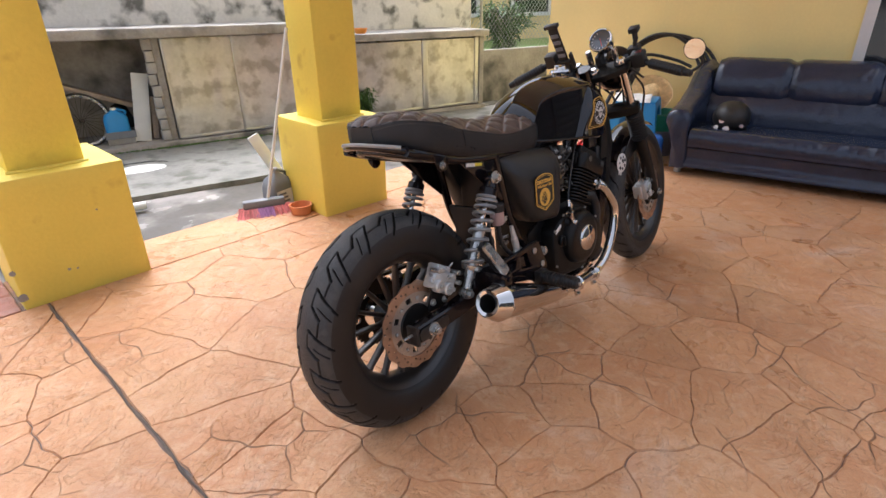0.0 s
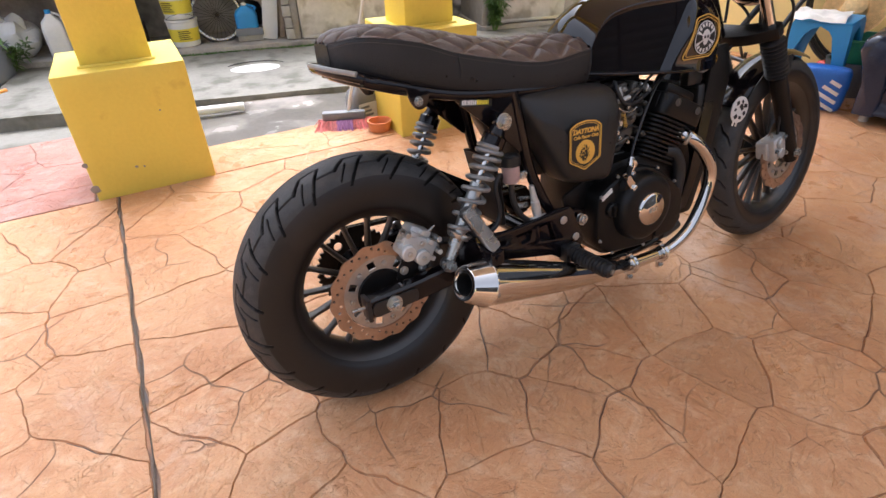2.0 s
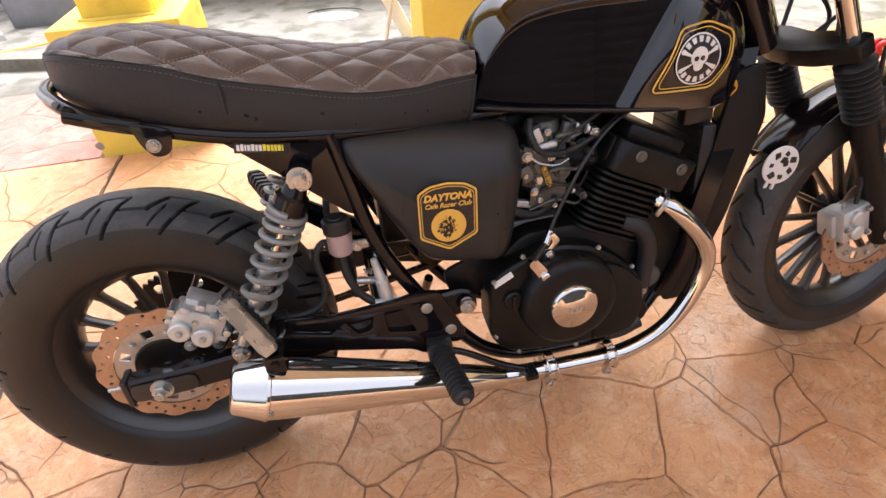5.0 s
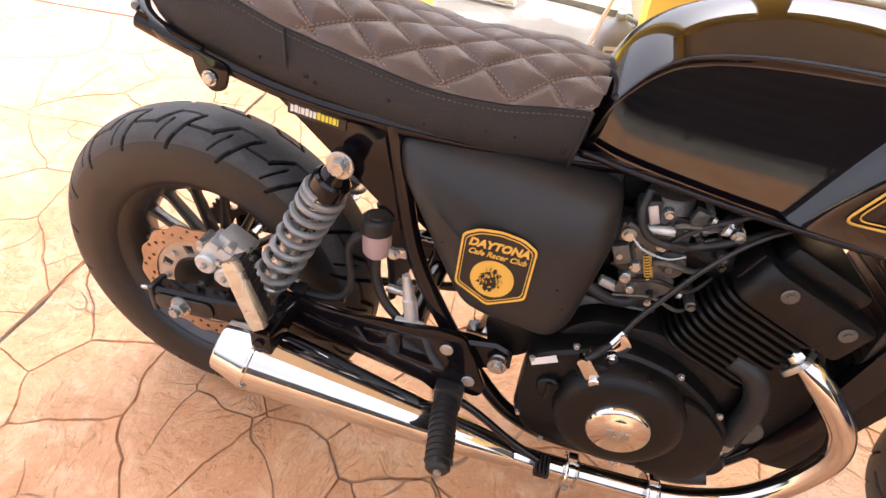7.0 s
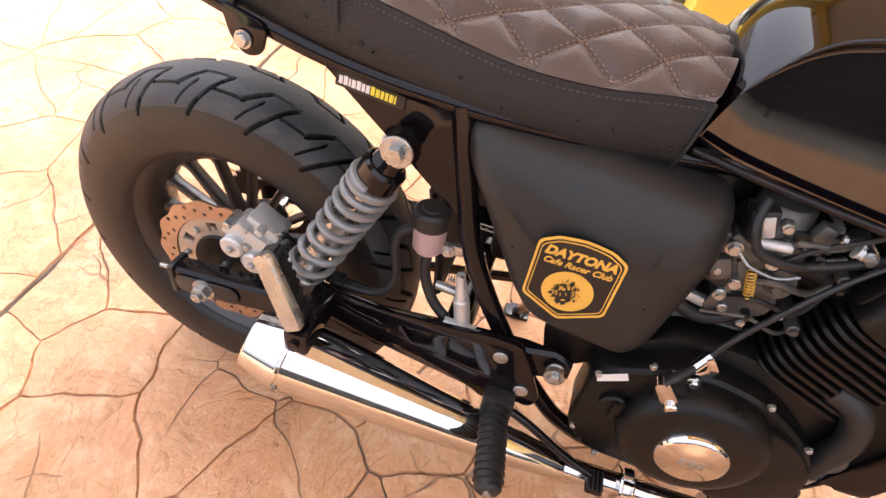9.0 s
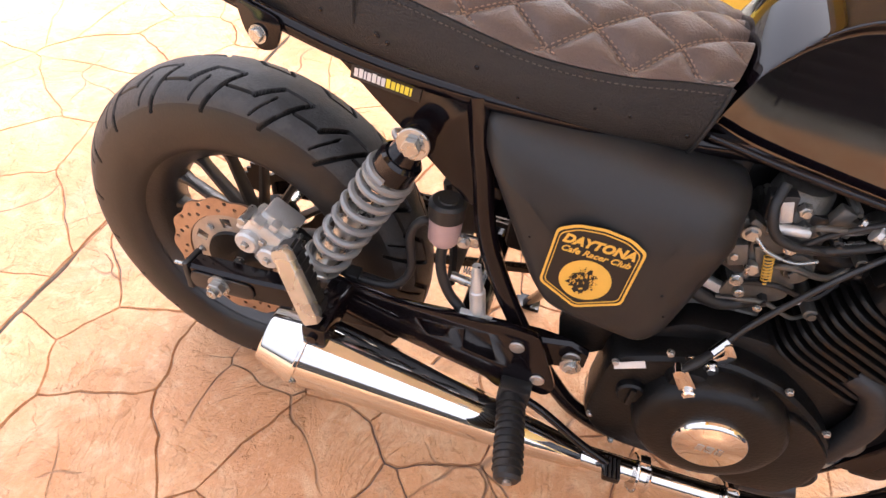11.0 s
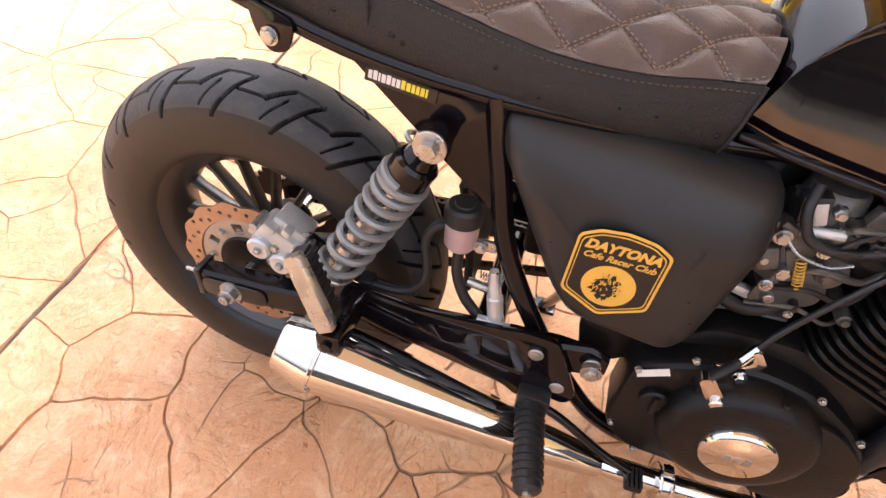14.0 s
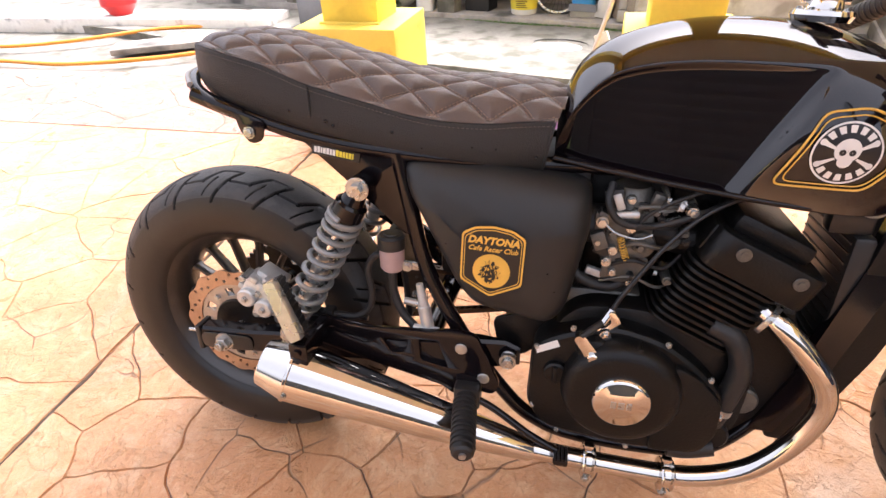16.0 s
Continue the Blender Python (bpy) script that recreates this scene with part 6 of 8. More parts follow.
for side in (1, -1):
    cover = part("side_cover", cover_bm(side), M_SATIN, bike, "satin black side cover with a gold shield emblem" if side == 1 else "plain satin black side cover", angle=50)
    if side == 1:
        EMB = pose(0.523, -0.1800, 0.553, -1, 2, -1) @ Matrix.Scale(0.96, 4)
        shield = [(-0.050, 0.046), (-0.030, 0.058), (0.0, 0.062), (0.030, 0.058), (0.050, 0.046), (0.050, -0.036), (0.0, -0.062), (-0.050, -0.036)]
        e = part("shield_emblem", moved(plate([round_poly(shield, 0.006)], 0.0008), EMB), M_DECAL, cover, "shield emblem with gold border and gold letters")
        for s0, s1 in ((1.0, 0.945), (0.90, 0.88)):
            part("border", moved(plate([round_poly([(x * s0, z * s0) for x, z in shield], 0.006), round_poly([(x * s1, z * s1) for x, z in shield], 0.006)], 0.0008), EMB @ Matrix.Translation((0, -0.0008, 0))), M_GOLD, e)
        part("letters", moved(lettering("DAYTONA", 0.0165, 0.0005, 0.25, bold=0.045), EMB @ Matrix.Translation((0, -0.0008, 0.036)) @ Matrix.Scale(1.0, 4)), M_GOLD, e)
        part("letters", moved(lettering("Cafe Racer Club", 0.0118, 0.0004, 0.3, bold=0.02), EMB @ Matrix.Translation((0, -0.0008, 0.022))), M_GOLD, e)
        part("gold_disc", moved(plate([circle(0, -0.016, 0.030, 40)], 0.0008), EMB @ Matrix.Translation((0, -0.0006, 0))), M_GOLD, e)
        sil = EMB @ Matrix.Translation((0, -0.0014, 0))
        marks = random.Random(12)
        blob = [(marks.uniform(0.010, 0.021) * math.cos(a) - 0.002, marks.uniform(0.011, 0.024) * math.sin(a) - 0.018) for a in np.linspace(0, math.tau, 44)[:-1]]
        part("dark_shape", moved(plate([blob], 0.0006), sil), M_DECAL, e)
        for k in range(40):
            a, r = marks.uniform(0, math.tau), 0.017 * math.sqrt(marks.random())
            w, h = marks.uniform(0.0004, 0.0011), marks.uniform(0.0010, 0.0030)
            part("gold_mark", moved(plate([[(-w, -h), (w, -h * 0.4), (w * 0.6, h), (-w * 0.7, h * 0.6)]], 0.0006), EMB @ Matrix.Translation((0, -0.0021, 0)) @ pose(r * math.cos(a) - 0.002, 0, r * math.sin(a) - 0.018, 0, marks.uniform(-60, 60), 0)), M_GOLD, e)

# water drops left on the cover and the seat side
drops = random.Random(31)
drop_me = to_mesh("water_drop", moved(lathe([(0.0021, 0.0), (0.0018, 0.0006), (0.0009, 0.0011), (0.0, 0.0012)], 10), pose(0, 0, 0, 90)), M_BLACKGLOSS)
for k in range(16):
    d = new("water_drop", drop_me)
    d.parent = bike
    if k < 7:
        x = drops.uniform(0.40, 0.62)
        d.matrix_basis = pose(x, -0.1772 + 0.10 * max(0, x - 0.60), drops.uniform(0.50, 0.60)) @ Matrix.Scale(drops.uniform(0.6, 1.3), 4)
    else:
        x = drops.uniform(0.09, 0.58)
        zl, zs = soft_interp(x, SEAT_LOW), soft_interp(x, SEAT_SEAM)
        d.matrix_basis = pose(x, -seat_width(x) - 0.0042, zl + (zs - zl) * drops.uniform(0.35, 0.62)) @ Matrix.Scale(drops.uniform(0.7, 1.4), 4)

# exhaust
pipe_pts = [(0.930, -0.120, 0.486), (0.955, -0.140, 0.470), (0.990, -0.148, 0.436), (1.028, -0.150, 0.385), (1.038, -0.150, 0.330), (1.012, -0.150, 0.255), (0.965, -0.151, 0.195), (0.900, -0.153, 0.163), (0.83, -0.157, 0.157), (0.70, -0.166, 0.168), (0.58, -0.176, 0.186), (0.47, -0.186, 0.210)]
exhaust = part("exhaust", tube(pipe_pts, 0.0175, 24, 12), M_CHROME, bike, "polished chrome exhaust pipe with a megaphone silencer")
m_rear, m_front = Vector((0.160, -0.231, 0.333)), Vector((0.60, -0.1745, 0.180))
md = (m_front - m_rear)
ml = md.length
sil_prof = [(0.026, -0.026), (0.029, -0.027), (0.036, -0.028), (0.040, -0.025), (0.0525, 0.022), (0.0545, 0.0235), (0.0545, 0.0275), (0.0525, 0.029), (0.0515, 0.06), (0.0465, 0.16), (0.039, 0.28), (0.030, 0.39), (0.0215, ml), (0.018, ml + 0.01)]
part("silencer", moved(lathe(sil_prof, 64), frame_to(m_rear, m_front)), M_CHROME, exhaust, "tapered chrome silencer")
part("silencer_bore", moved(lathe([(0.0262, -0.027), (0.025, 0.02), (0.024, 0.10), (0, 0.10)], 40), frame_to(m_rear, m_front)), M_DARK, exhaust, "dark bore of the silencer")
part("silencer_screw", hexbolt((0.195, -0.255, 0.317), (0.191, -0.2775, 0.3135), 0.0045, 0.002), M_STEEL, exhaust)
for x, y, z, t in ((0.705, -0.1655, 0.1675, 1), (0.838, -0.1565, 0.157, 1)):
    ring = moved(lathe([(0.0178, -0.010), (0.0270, -0.011), (0.0285, -0.0085), (0.0235, -0.005), (0.0235, 0.005), (0.0285, 0.0085), (0.0270, 0.011), (0.0178, 0.010)], 32, True), frame_to((x, y, z), (x + 0.1, y + 0.007, z - 0.006)))
    clamp = part("pipe_clamp", ring, M_CHROME, exhaust, "chrome pipe clamp")
    part("clamp_lug", box(x - 0.008, x + 0.008, y - 0.006, y + 0.004, z - 0.046, z - 0.016, 0.002), M_CHROME, clamp)
    part("clamp_lug", box(x - 0.008, x + 0.008, y - 0.004, y + 0.010, z + 0.016, z + 0.036, 0.002), M_CHROME, clamp)
    part("clamp_bolt", hexbolt((x, y, z - 0.034), (x, y - 0.008, z - 0.034), 0.005, 0.005), M_STEEL, clamp)
part("exhaust_flange", moved(plate([round_poly([(-0.034, -0.020), (0.034, -0.020), (0.034, 0.020), (-0.034, 0.020)], 0.014), circle(0, 0, 0.017, 24)], 0.008, 0.001), frame_to((0.940, -0.126, 0.480), (1.01, -0.17, 0.44)) @ pose(0, 0, 0, 90)), M_STEEL, exhaust)

# engine
engine = part("engine", join(moved(plate([round_poly([(0.632, 0.245), (0.650, 0.210), (0.86, 0.195), (0.93, 0.25), (0.935, 0.36), (0.89, 0.42), (0.76, 0.455), (0.67, 0.452), (0.638, 0.42), (0.632, 0.36)], 0.025)], 0.25, 0.012), Matrix.Identity(4))), M_ENGINE, bike, "black painted twin cylinder engine")
case = round_poly([(0.588, 0.268), (0.62, 0.222), (0.76, 0.205), (0.87, 0.215), (0.905, 0.27), (0.90, 0.34), (0.86, 0.385), (0.80, 0.43), (0.72, 0.452), (0.645, 0.43), (0.592, 0.40)], 0.03)
part("clutch_case", loft([[Vector((0.745 + (x - 0.745) * s, y, 0.33 + (z - 0.33) * s)) for x, z in case] for s, y in ((0.985, -0.09), (1.0, -0.148), (0.975, -0.156), (0.93, -0.160))]), M_ENGINE, engine, angle=30)
cc = Vector((0.738, 0, 0.338))
part("clutch_dome", moved(lathe([(0.096, -0.150), (0.0945, -0.172), (0.0905, -0.186), (0.083, -0.1930), (0.072, -0.1958), (0.060, -0.1965), (0.052, -0.197), (0, -0.198)][::-1], 56), Matrix.Translation(cc) @ pose(0, 0, 0, 90) @ Matrix.Scale(-1, 4, (0, 0, 1))), M_ENGINE, engine)
disc_cap = part("clutch_cap", moved(lathe([(0, 0.010), (0.028, 0.010), (0.030, 0.0085), (0.040, 0.0085), (0.044, 0.006), (0.046, 0.0), (0.046, -0.006)], 48), Matrix.Translation((cc.x, -0.199, cc.z)) @ pose(0, 0, 0, 90)), M_CHROME, engine, "round polished cover plate with a worn mark")
for k, (dx, w) in enumerate(((-0.012, 0.008), (0, 0.009), (0.012, 0.008))):
    part("bar", moved(plate([[(dx - w / 2, -0.006), (dx + w / 2, -0.006), (dx + w / 2, 0.006), (dx - w / 2, 0.006)]], 0.0008), Matrix.Translation((cc.x, -0.2095, cc.z))), M_STEEL, disc_cap)
for x, z in ((0.60, 0.27), (0.60, 0.395), (0.655, 0.438), (0.80, 0.428), (0.872, 0.372), (0.898, 0.30), (0.865, 0.222), (0.765, 0.21), (0.645, 0.222)):
    part("case_bolt", hexbolt((x, -0.14, z), (x, -0.157, z), 0.0042, 0.004, 1.15), M_STEEL, engine)
part("oil_filler", join(cyl((0.633, -0.15, 0.353), (0.633, -0.172, 0.353), 0.019, seg=24, bevel=0.003), box(0.629, 0.637, -0.178, -0.170, 0.337, 0.369, 0.002)), M_ENGINE, engine)
part("white_label", moved(plate([[(-0.02, -0.006), (0.02, -0.004), (0.02, 0.009), (-0.018, 0.006)]], 0.001), pose(0.617, -0.1612, 0.397, 0, -25, 0)), M_WHITE, engine)
for x, z, lean, h in ((0.662, 0.372, 24, 0.030), (0.722, 0.398, -16, 0.026), (0.757, 0.412, -4, 0.020)):
    part("case_web", moved(box(-0.0045, 0.0045, -0.186, -0.150, -h, h, 0.004), pose(x, 0, z, 0, lean, 0)), M_ENGINE, engine)
part("case_step", moved(plate([round_poly([(0.800, 0.225), (0.872, 0.232), (0.892, 0.275), (0.888, 0.335), (0.850, 0.375), (0.812, 0.395)], 0.016)], 0.020, 0.005), Matrix.Translation((0, -0.163, 0))), M_ENGINE, engine)
boss = moved(lathe([(0.030, 0.0), (0.024, 0.016), (0.016, 0.020), (0.0, 0.020)], 28), pose(0.690, -0.158, 0.404, 90))
part("clutch_boss", boss, M_ENGINE, engine)
part("clutch_lever", join(moved(plate([round_poly([(-0.010, -0.012), (0.010, -0.012), (0.008, 0.042), (-0.008, 0.042)], 0.005)], 0.005, 0.001), pose(0.688, -0.183, 0.405, 0, -35, 0)), cyl((0.688, -0.178, 0.405), (0.688, -0.192, 0.405), 0.009, seg=18, bevel=0.002), cyl((0.664, -0.176, 0.438), (0.664, -0.190, 0.438), 0.007, seg=12)), M_CHROME, engine, "chrome clutch release lever")
part("cable_bracket", join(moved(plate([round_poly([(0.676, 0.428), (0.714, 0.434), (0.725, 0.458), (0.712, 0.476), (0.705, 0.472), (0.712, 0.456), (0.704, 0.445), (0.674, 0.438)], 0.004)], 0.004, 0.0006), Matrix.Translation((0, -0.156, 0))), hexbolt((0.704, -0.150, 0.434), (0.704, -0.162, 0.434), 0.006, 0.005), cyl((0.698, -0.156, 0.452), (0.711, -0.148, 0.474), 0.0075, seg=12)), M_CHROME, engine)
part("clutch_cable", tube([(0.662, -0.186, 0.440), (0.680, -0.172, 0.446), (0.704, -0.152, 0.462), (0.726, -0.141, 0.504), (0.781, -0.128, 0.590), (0.84, -0.108, 0.640), (0.92, -0.085, 0.665), (1.07, -0.06, 0.70)], [0.0024, 0.004, 0.0040, 0.0040, 0.0036, 0.0033, 0.0031, 0.0031], 10), M_DARK, bike)
part("cable_boot", tube([(0.666, -0.184, 0.441), (0.680, -0.172, 0.446), (0.698, -0.157, 0.455)], [0.004, 0.0065, 0.005], 12, 8), M_HOSE, bike)

AX, DX = Vector((0.42, 0, 0.907)).normalized(), Vector((0.907, 0, -0.42)).normalized()


def slab(c, la, ld, hw, bevel):
    """A block of the inclined cylinder: centre, half sizes along the bore, along the bike and across."""
    b = box(-ld, ld, -hw, hw, -la, la, bevel, 2)
    m = Matrix((( DX.x, 0, AX.x, c.x), (DX.y, 1, AX.y, c.y), (DX.z, 0, AX.z, c.z), (0, 0, 0, 1)))
    return moved(b, m)


def round_slab(c, la, ld, hw, r, bevel):
    """A block of the cylinder with rounded corners seen along the bore."""
    b = plate([round_poly([(-ld, -hw), (ld, -hw), (ld, hw), (-ld, hw)], r, 6)], 2 * la, bevel)
    return moved(b, Matrix(((DX.x, AX.x, 0, c.x), (0, 0, 1, c.y), (DX.z, AX.z, 0, c.z), (0, 0, 0, 1))))


cyl0 = Vector((0.834, 0, 0.436))
part("cylinder", slab(cyl0 + AX * 0.050, 0.075, 0.058, 0.108, 0.012), M_ENGINE, engine)
for k in range(10):
    part("fin", round_slab(cyl0 + AX * (0.0118 * k), 0.0030, 0.072, 0.139, 0.034, 0.0014), M_ENGINE, engine)
hc = cyl0 + AX * 0.142 + DX * 0.016
head = part("cylinder_head", round_slab(hc, 0.029, 0.080, 0.142, 0.022, 0.005), M_ENGINE, engine, "black cylinder head")
part("valve_cover", slab(hc + AX * 0.042 - DX * 0.006, 0.016, 0.062, 0.118, 0.010), M_ENGINE, head)
part("head_corner", slab(hc + AX * 0.004 - DX * 0.078, 0.025, 0.012, 0.120, 0.009), M_ENGINE, head)
for s in (-0.043, 0.047):
    p = hc + AX * 0.012 + DX * s + Vector((0, -0.1470, 0))
    part("head_bolt", join(cyl(p, p + Vector((0, -0.003, 0)), 0.0105, seg=24, bevel=0.001), cyl(p, p + Vector((0, -0.005, 0)), 0.0055, seg=6)), M_CARB, head)
part("crankcase_top", box(0.62, 0.76, -0.085, 0.10, 0.42, 0.472, 0.01), M_CARB, engine, "grubby alloy upper crankcase")
part("water_hose", tube([(0.862, -0.125, 0.455), (0.895, -0.135, 0.440), (0.915, -0.138, 0.390), (0.908, -0.138, 0.330), (0.895, -0.138, 0.275)], 0.0175, 18), M_HOSE, bike, "thick black rubber coolant hose")
part("hose_clamp", moved(lathe([(0.0175, -0.006), (0.0195, -0.006), (0.0195, 0.006), (0.0175, 0.006)], 24, True), frame_to((0.902, -0.138, 0.305), (0.895, -0.138, 0.275))), M_STEEL, bike)
part("water_pump", join(cyl((0.895, -0.10, 0.250), (0.895, -0.150, 0.250), 0.030, seg=24, bevel=0.004), cyl((0.80, -0.150, 0.222), (0.885, -0.150, 0.230), 0.014, seg=16)), M_ENGINE, engine)
part("hose_lower", tube([(0.83, -0.158, 0.222), (0.86, -0.158, 0.224), (0.90, -0.155, 0.235)], 0.016, 16), M_HOSE, bike)
part("engine_front", loft([[Vector((x, y, z)) for x, y in ((0.90, -0.10), (x1, -0.095), (x1 + 0.006, -0.08), (x1 + 0.006, 0.08), (x1, 0.095), (0.90, 0.10))] for x1, z in ((0.940, 0.20), (0.985, 0.25), (1.010, 0.33), (1.010, 0.40), (0.985, 0.47))]), M_ENGINE, engine)
part("pump_cover", cyl((0.940, -0.09, 0.305), (0.940, -0.118, 0.305), 0.026, seg=28, bevel=0.004), M_CARB, engine)

# carburettor
carb = part("carburettor", box(0.655, 0.725, -0.105, -0.03, 0.545, 0.625, 0.010), M_CARB, bike, "grubby bare alloy carburettor")
carb.location.x = 0.033
part("float_bowl", box(0.660, 0.720, -0.100, -0.035, 0.500, 0.548, 0.010), M_CARB, carb)
part("throttle_wheel", moved(join(lathe([(0.0, 0.012), (0.010, 0.012), (0.012, 0.006), (0.021, 0.006), (0.023, 0), (0.0, 0)], 32), hexbolt((0, 0, 0), (0, 0, 0.010), 0.006, 0.005)), pose(0.708, -0.105, 0.570, 90)), M_CARB, carb)
part("carb_top", cyl((0.69, -0.068, 0.62), (0.69, -0.068, 0.655), 0.034, 0.030, seg=28, bevel=0.004), M_CARB, carb)
part("intake_boot", cyl((0.60, -0.068, 0.585), (0.66, -0.068, 0.585), 0.032, seg=24), M_HOSE, carb)
part("intake_manifold", cyl((0.72, -0.068, 0.585), (0.80, -0.068, 0.565), 0.027, seg=24), M_ENGINE, carb)
for i, (a, b, r) in enumerate((((0.66, -0.108, 0.615), (0.70, -0.112, 0.622), 0.006), ((0.725, -0.10, 0.625), (0.765, -0.098, 0.640), 0.0075), ((0.73, -0.105, 0.605), (0.76, -0.10, 0.615), 0.006), ((0.668, -0.105, 0.56), (0.668, -0.118, 0.56), 0.008), ((0.672, -0.105, 0.52), (0.672, -0.115, 0.52), 0.006))):
    part("carb_fitting", cyl(a, b, r, seg=6 if i % 2 else 14, bevel=0.001), M_STEEL if i else M_CAST, carb)
part("carb_spring", helix((0.676, -0.115, 0.585), (0.690, -0.113, 0.545), 0.005, 0.0009, 9, 6, 12), M_GOLD, carb)
for a, b, r, mt in (((0.648, -0.10, 0.605), (0.648, -0.112, 0.605), 0.009, M_STEEL), ((0.70, -0.10, 0.652), (0.735, -0.112, 0.648), 0.0055, M_STEEL), ((0.735, -0.11, 0.645), (0.752, -0.114, 0.640), 0.008, M_CAST), ((0.690, -0.103, 0.600), (0.690, -0.116, 0.600), 0.007, M_STEEL), ((0.715, -0.10, 0.53), (0.735, -0.105, 0.525), 0.006, M_STEEL), ((0.645, -0.095, 0.57), (0.645, -0.110, 0.57), 0.006, M_STEEL), ((0.70, -0.10, 0.505), (0.70, -0.112, 0.505), 0.005, M_STEEL)):
    part("carb_screw", hexbolt(a, b, r * 0.8, r * 0.6, 1.3), mt, carb)
rc = random.Random(5)
for k in range(16):
    x, z, d = rc.uniform(0.645, 0.730), rc.uniform(0.505, 0.650), rc.uniform(0.100, 0.114)
    w, h = rc.uniform(0.005, 0.014), rc.uniform(0.004, 0.016)
    part("carb_lug", moved(box(-w, w, -d, -0.09, -h, h, 0.002), pose(x, 0, z, 0, rc.uniform(-30, 30), 0)), (M_CARB, M_CARB, M_DARK, M_CAST)[k % 4], carb)
part("carb_linkage", tube([(0.652, -0.118, 0.605), (0.67, -0.121, 0.592), (0.700, -0.119, 0.585), (0.722, -0.116, 0.592)], 0.0022, 8), M_STEEL, carb)
for k in range(16):
    x, z, r = rc.uniform(0.650, 0.775), rc.uniform(0.495, 0.650), rc.uniform(0.004, 0.011)
    y = -rc.uniform(0.098, 0.116)
    knob = cyl((x, -0.06, z), (x, y, z), r, r * 0.85, seg=6 if k % 3 == 0 else 16, bevel=0.001)
    part("carb_boss", join(knob, cyl((x, y, z), (x, y - 0.004, z), r * 0.5, seg=10)), (M_CARB, M_DARK, M_CARB, M_STEEL)[k % 4], carb)
for k in range(5):
    z = 0.50 + 0.03 * k
    part("carb_pipe", tube([(0.655 + 0.012 * k, -0.104, z), (0.700, -0.116 - 0.002 * k, z + 0.018), (0.745, -0.108, z + 0.004 * k), (0.775, -0.085, z + 0.02)], 0.0028 + 0.0006 * (k % 3), 8), M_HOSE if k % 2 else M_CARB, carb)
part("throttle_cable", tube([(0.725, -0.112, 0.585), (0.745, -0.118, 0.625), (0.79, -0.112, 0.652), (0.86, -0.085, 0.668), (0.95, -0.07, 0.672)], 0.0032, 10), M_HOSE, bike)
part("carb_plate", moved(plate([round_poly([(0.655, 0.505), (0.690, 0.500), (0.722, 0.520), (0.725, 0.545), (0.69, 0.555), (0.66, 0.545)], 0.008)], 0.006, 0.001), Matrix.Translation((0, -0.102, 0))), M_CARB, carb)
part("fuel_hose", tube([(0.690, -0.10, 0.665), (0.686, -0.118, 0.640), (0.705, -0.122, 0.612), (0.75, -0.115, 0.605), (0.82, -0.10, 0.625), (0.88, -0.08, 0.655)], 0.0055, 12), M_HOSE, bike)
part("drain_hose", tube([(0.64, -0.09, 0.53), (0.655, -0.105, 0.505), (0.70, -0.10, 0.488), (0.74, -0.09, 0.505)], 0.009, 12), M_HOSE, bike)

# rear brake reservoir, hoses, master cylinder
res = part("brake_reservoir", moved(lathe([(0, -0.042), (0.017, -0.042), (0.021, -0.036), (0.0215, 0.0), (0, 0.0)], 32), pose(0.345, -0.125, 0.535)), M_SMOKE, bike, "smoky pink brake fluid reservoir with black cap")
part("cap", moved(lathe([(0.0, 0.026), (0.012, 0.026), (0.013, 0.024), (0.020, 0.024), (0.024, 0.020), (0.024, 0.0), (0, 0.0)], 28), pose(0.345, -0.125, 0.535)), M_SATIN, res)
part("reservoir_bracket", join(box(0.36, 0.392, -0.128, -0.122, 0.495, 0.512, 0.002), hexbolt((0.372, -0.12, 0.503), (0.372, -0.13, 0.503), 0.006, 0.005)), M_STEEL, res)
part("reservoir_hose", tube([(0.345, -0.125, 0.495), (0.346, -0.128, 0.45), (0.362, -0.132, 0.41), (0.385, -0.135, 0.385)], 0.0075, 12), M_HOSE, bike)
part("brake_hose", tube([(0.335, -0.112, 0.49), (0.318, -0.120, 0.515), (0.300, -0.125, 0.49), (0.305, -0.13, 0.43), (0.280, -0.135, 0.395), (0.22, -0.135, 0.392), (0.15, -0.125, 0.405)], 0.0062, 12), M_HOSE, bike)
part("master_cylinder", join(cyl((0.412, -0.14, 0.375), (0.402, -0.138, 0.435), 0.011, seg=18, bevel=0.002), cyl((0.402, -0.138, 0.435), (0.395, -0.136, 0.475), 0.009, 0.006, seg=14), cyl((0.385, -0.146, 0.39), (0.43, -0.146, 0.388), 0.008, seg=6)), M_CAST, bike, "rear brake master cylinder")
part("brake_switch", join(cyl((0.36, -0.115, 0.425), (0.395, -0.115, 0.420), 0.007, seg=12), helix((0.375, -0.112, 0.44), (0.405, -0.112, 0.437), 0.005, 0.0009, 8, 6, 12)), M_STEEL, bike)
part("hose_clip", box(0.212, 0.232, -0.146, -0.122, 0.382, 0.402, 0.003), M_HOSE, bike)

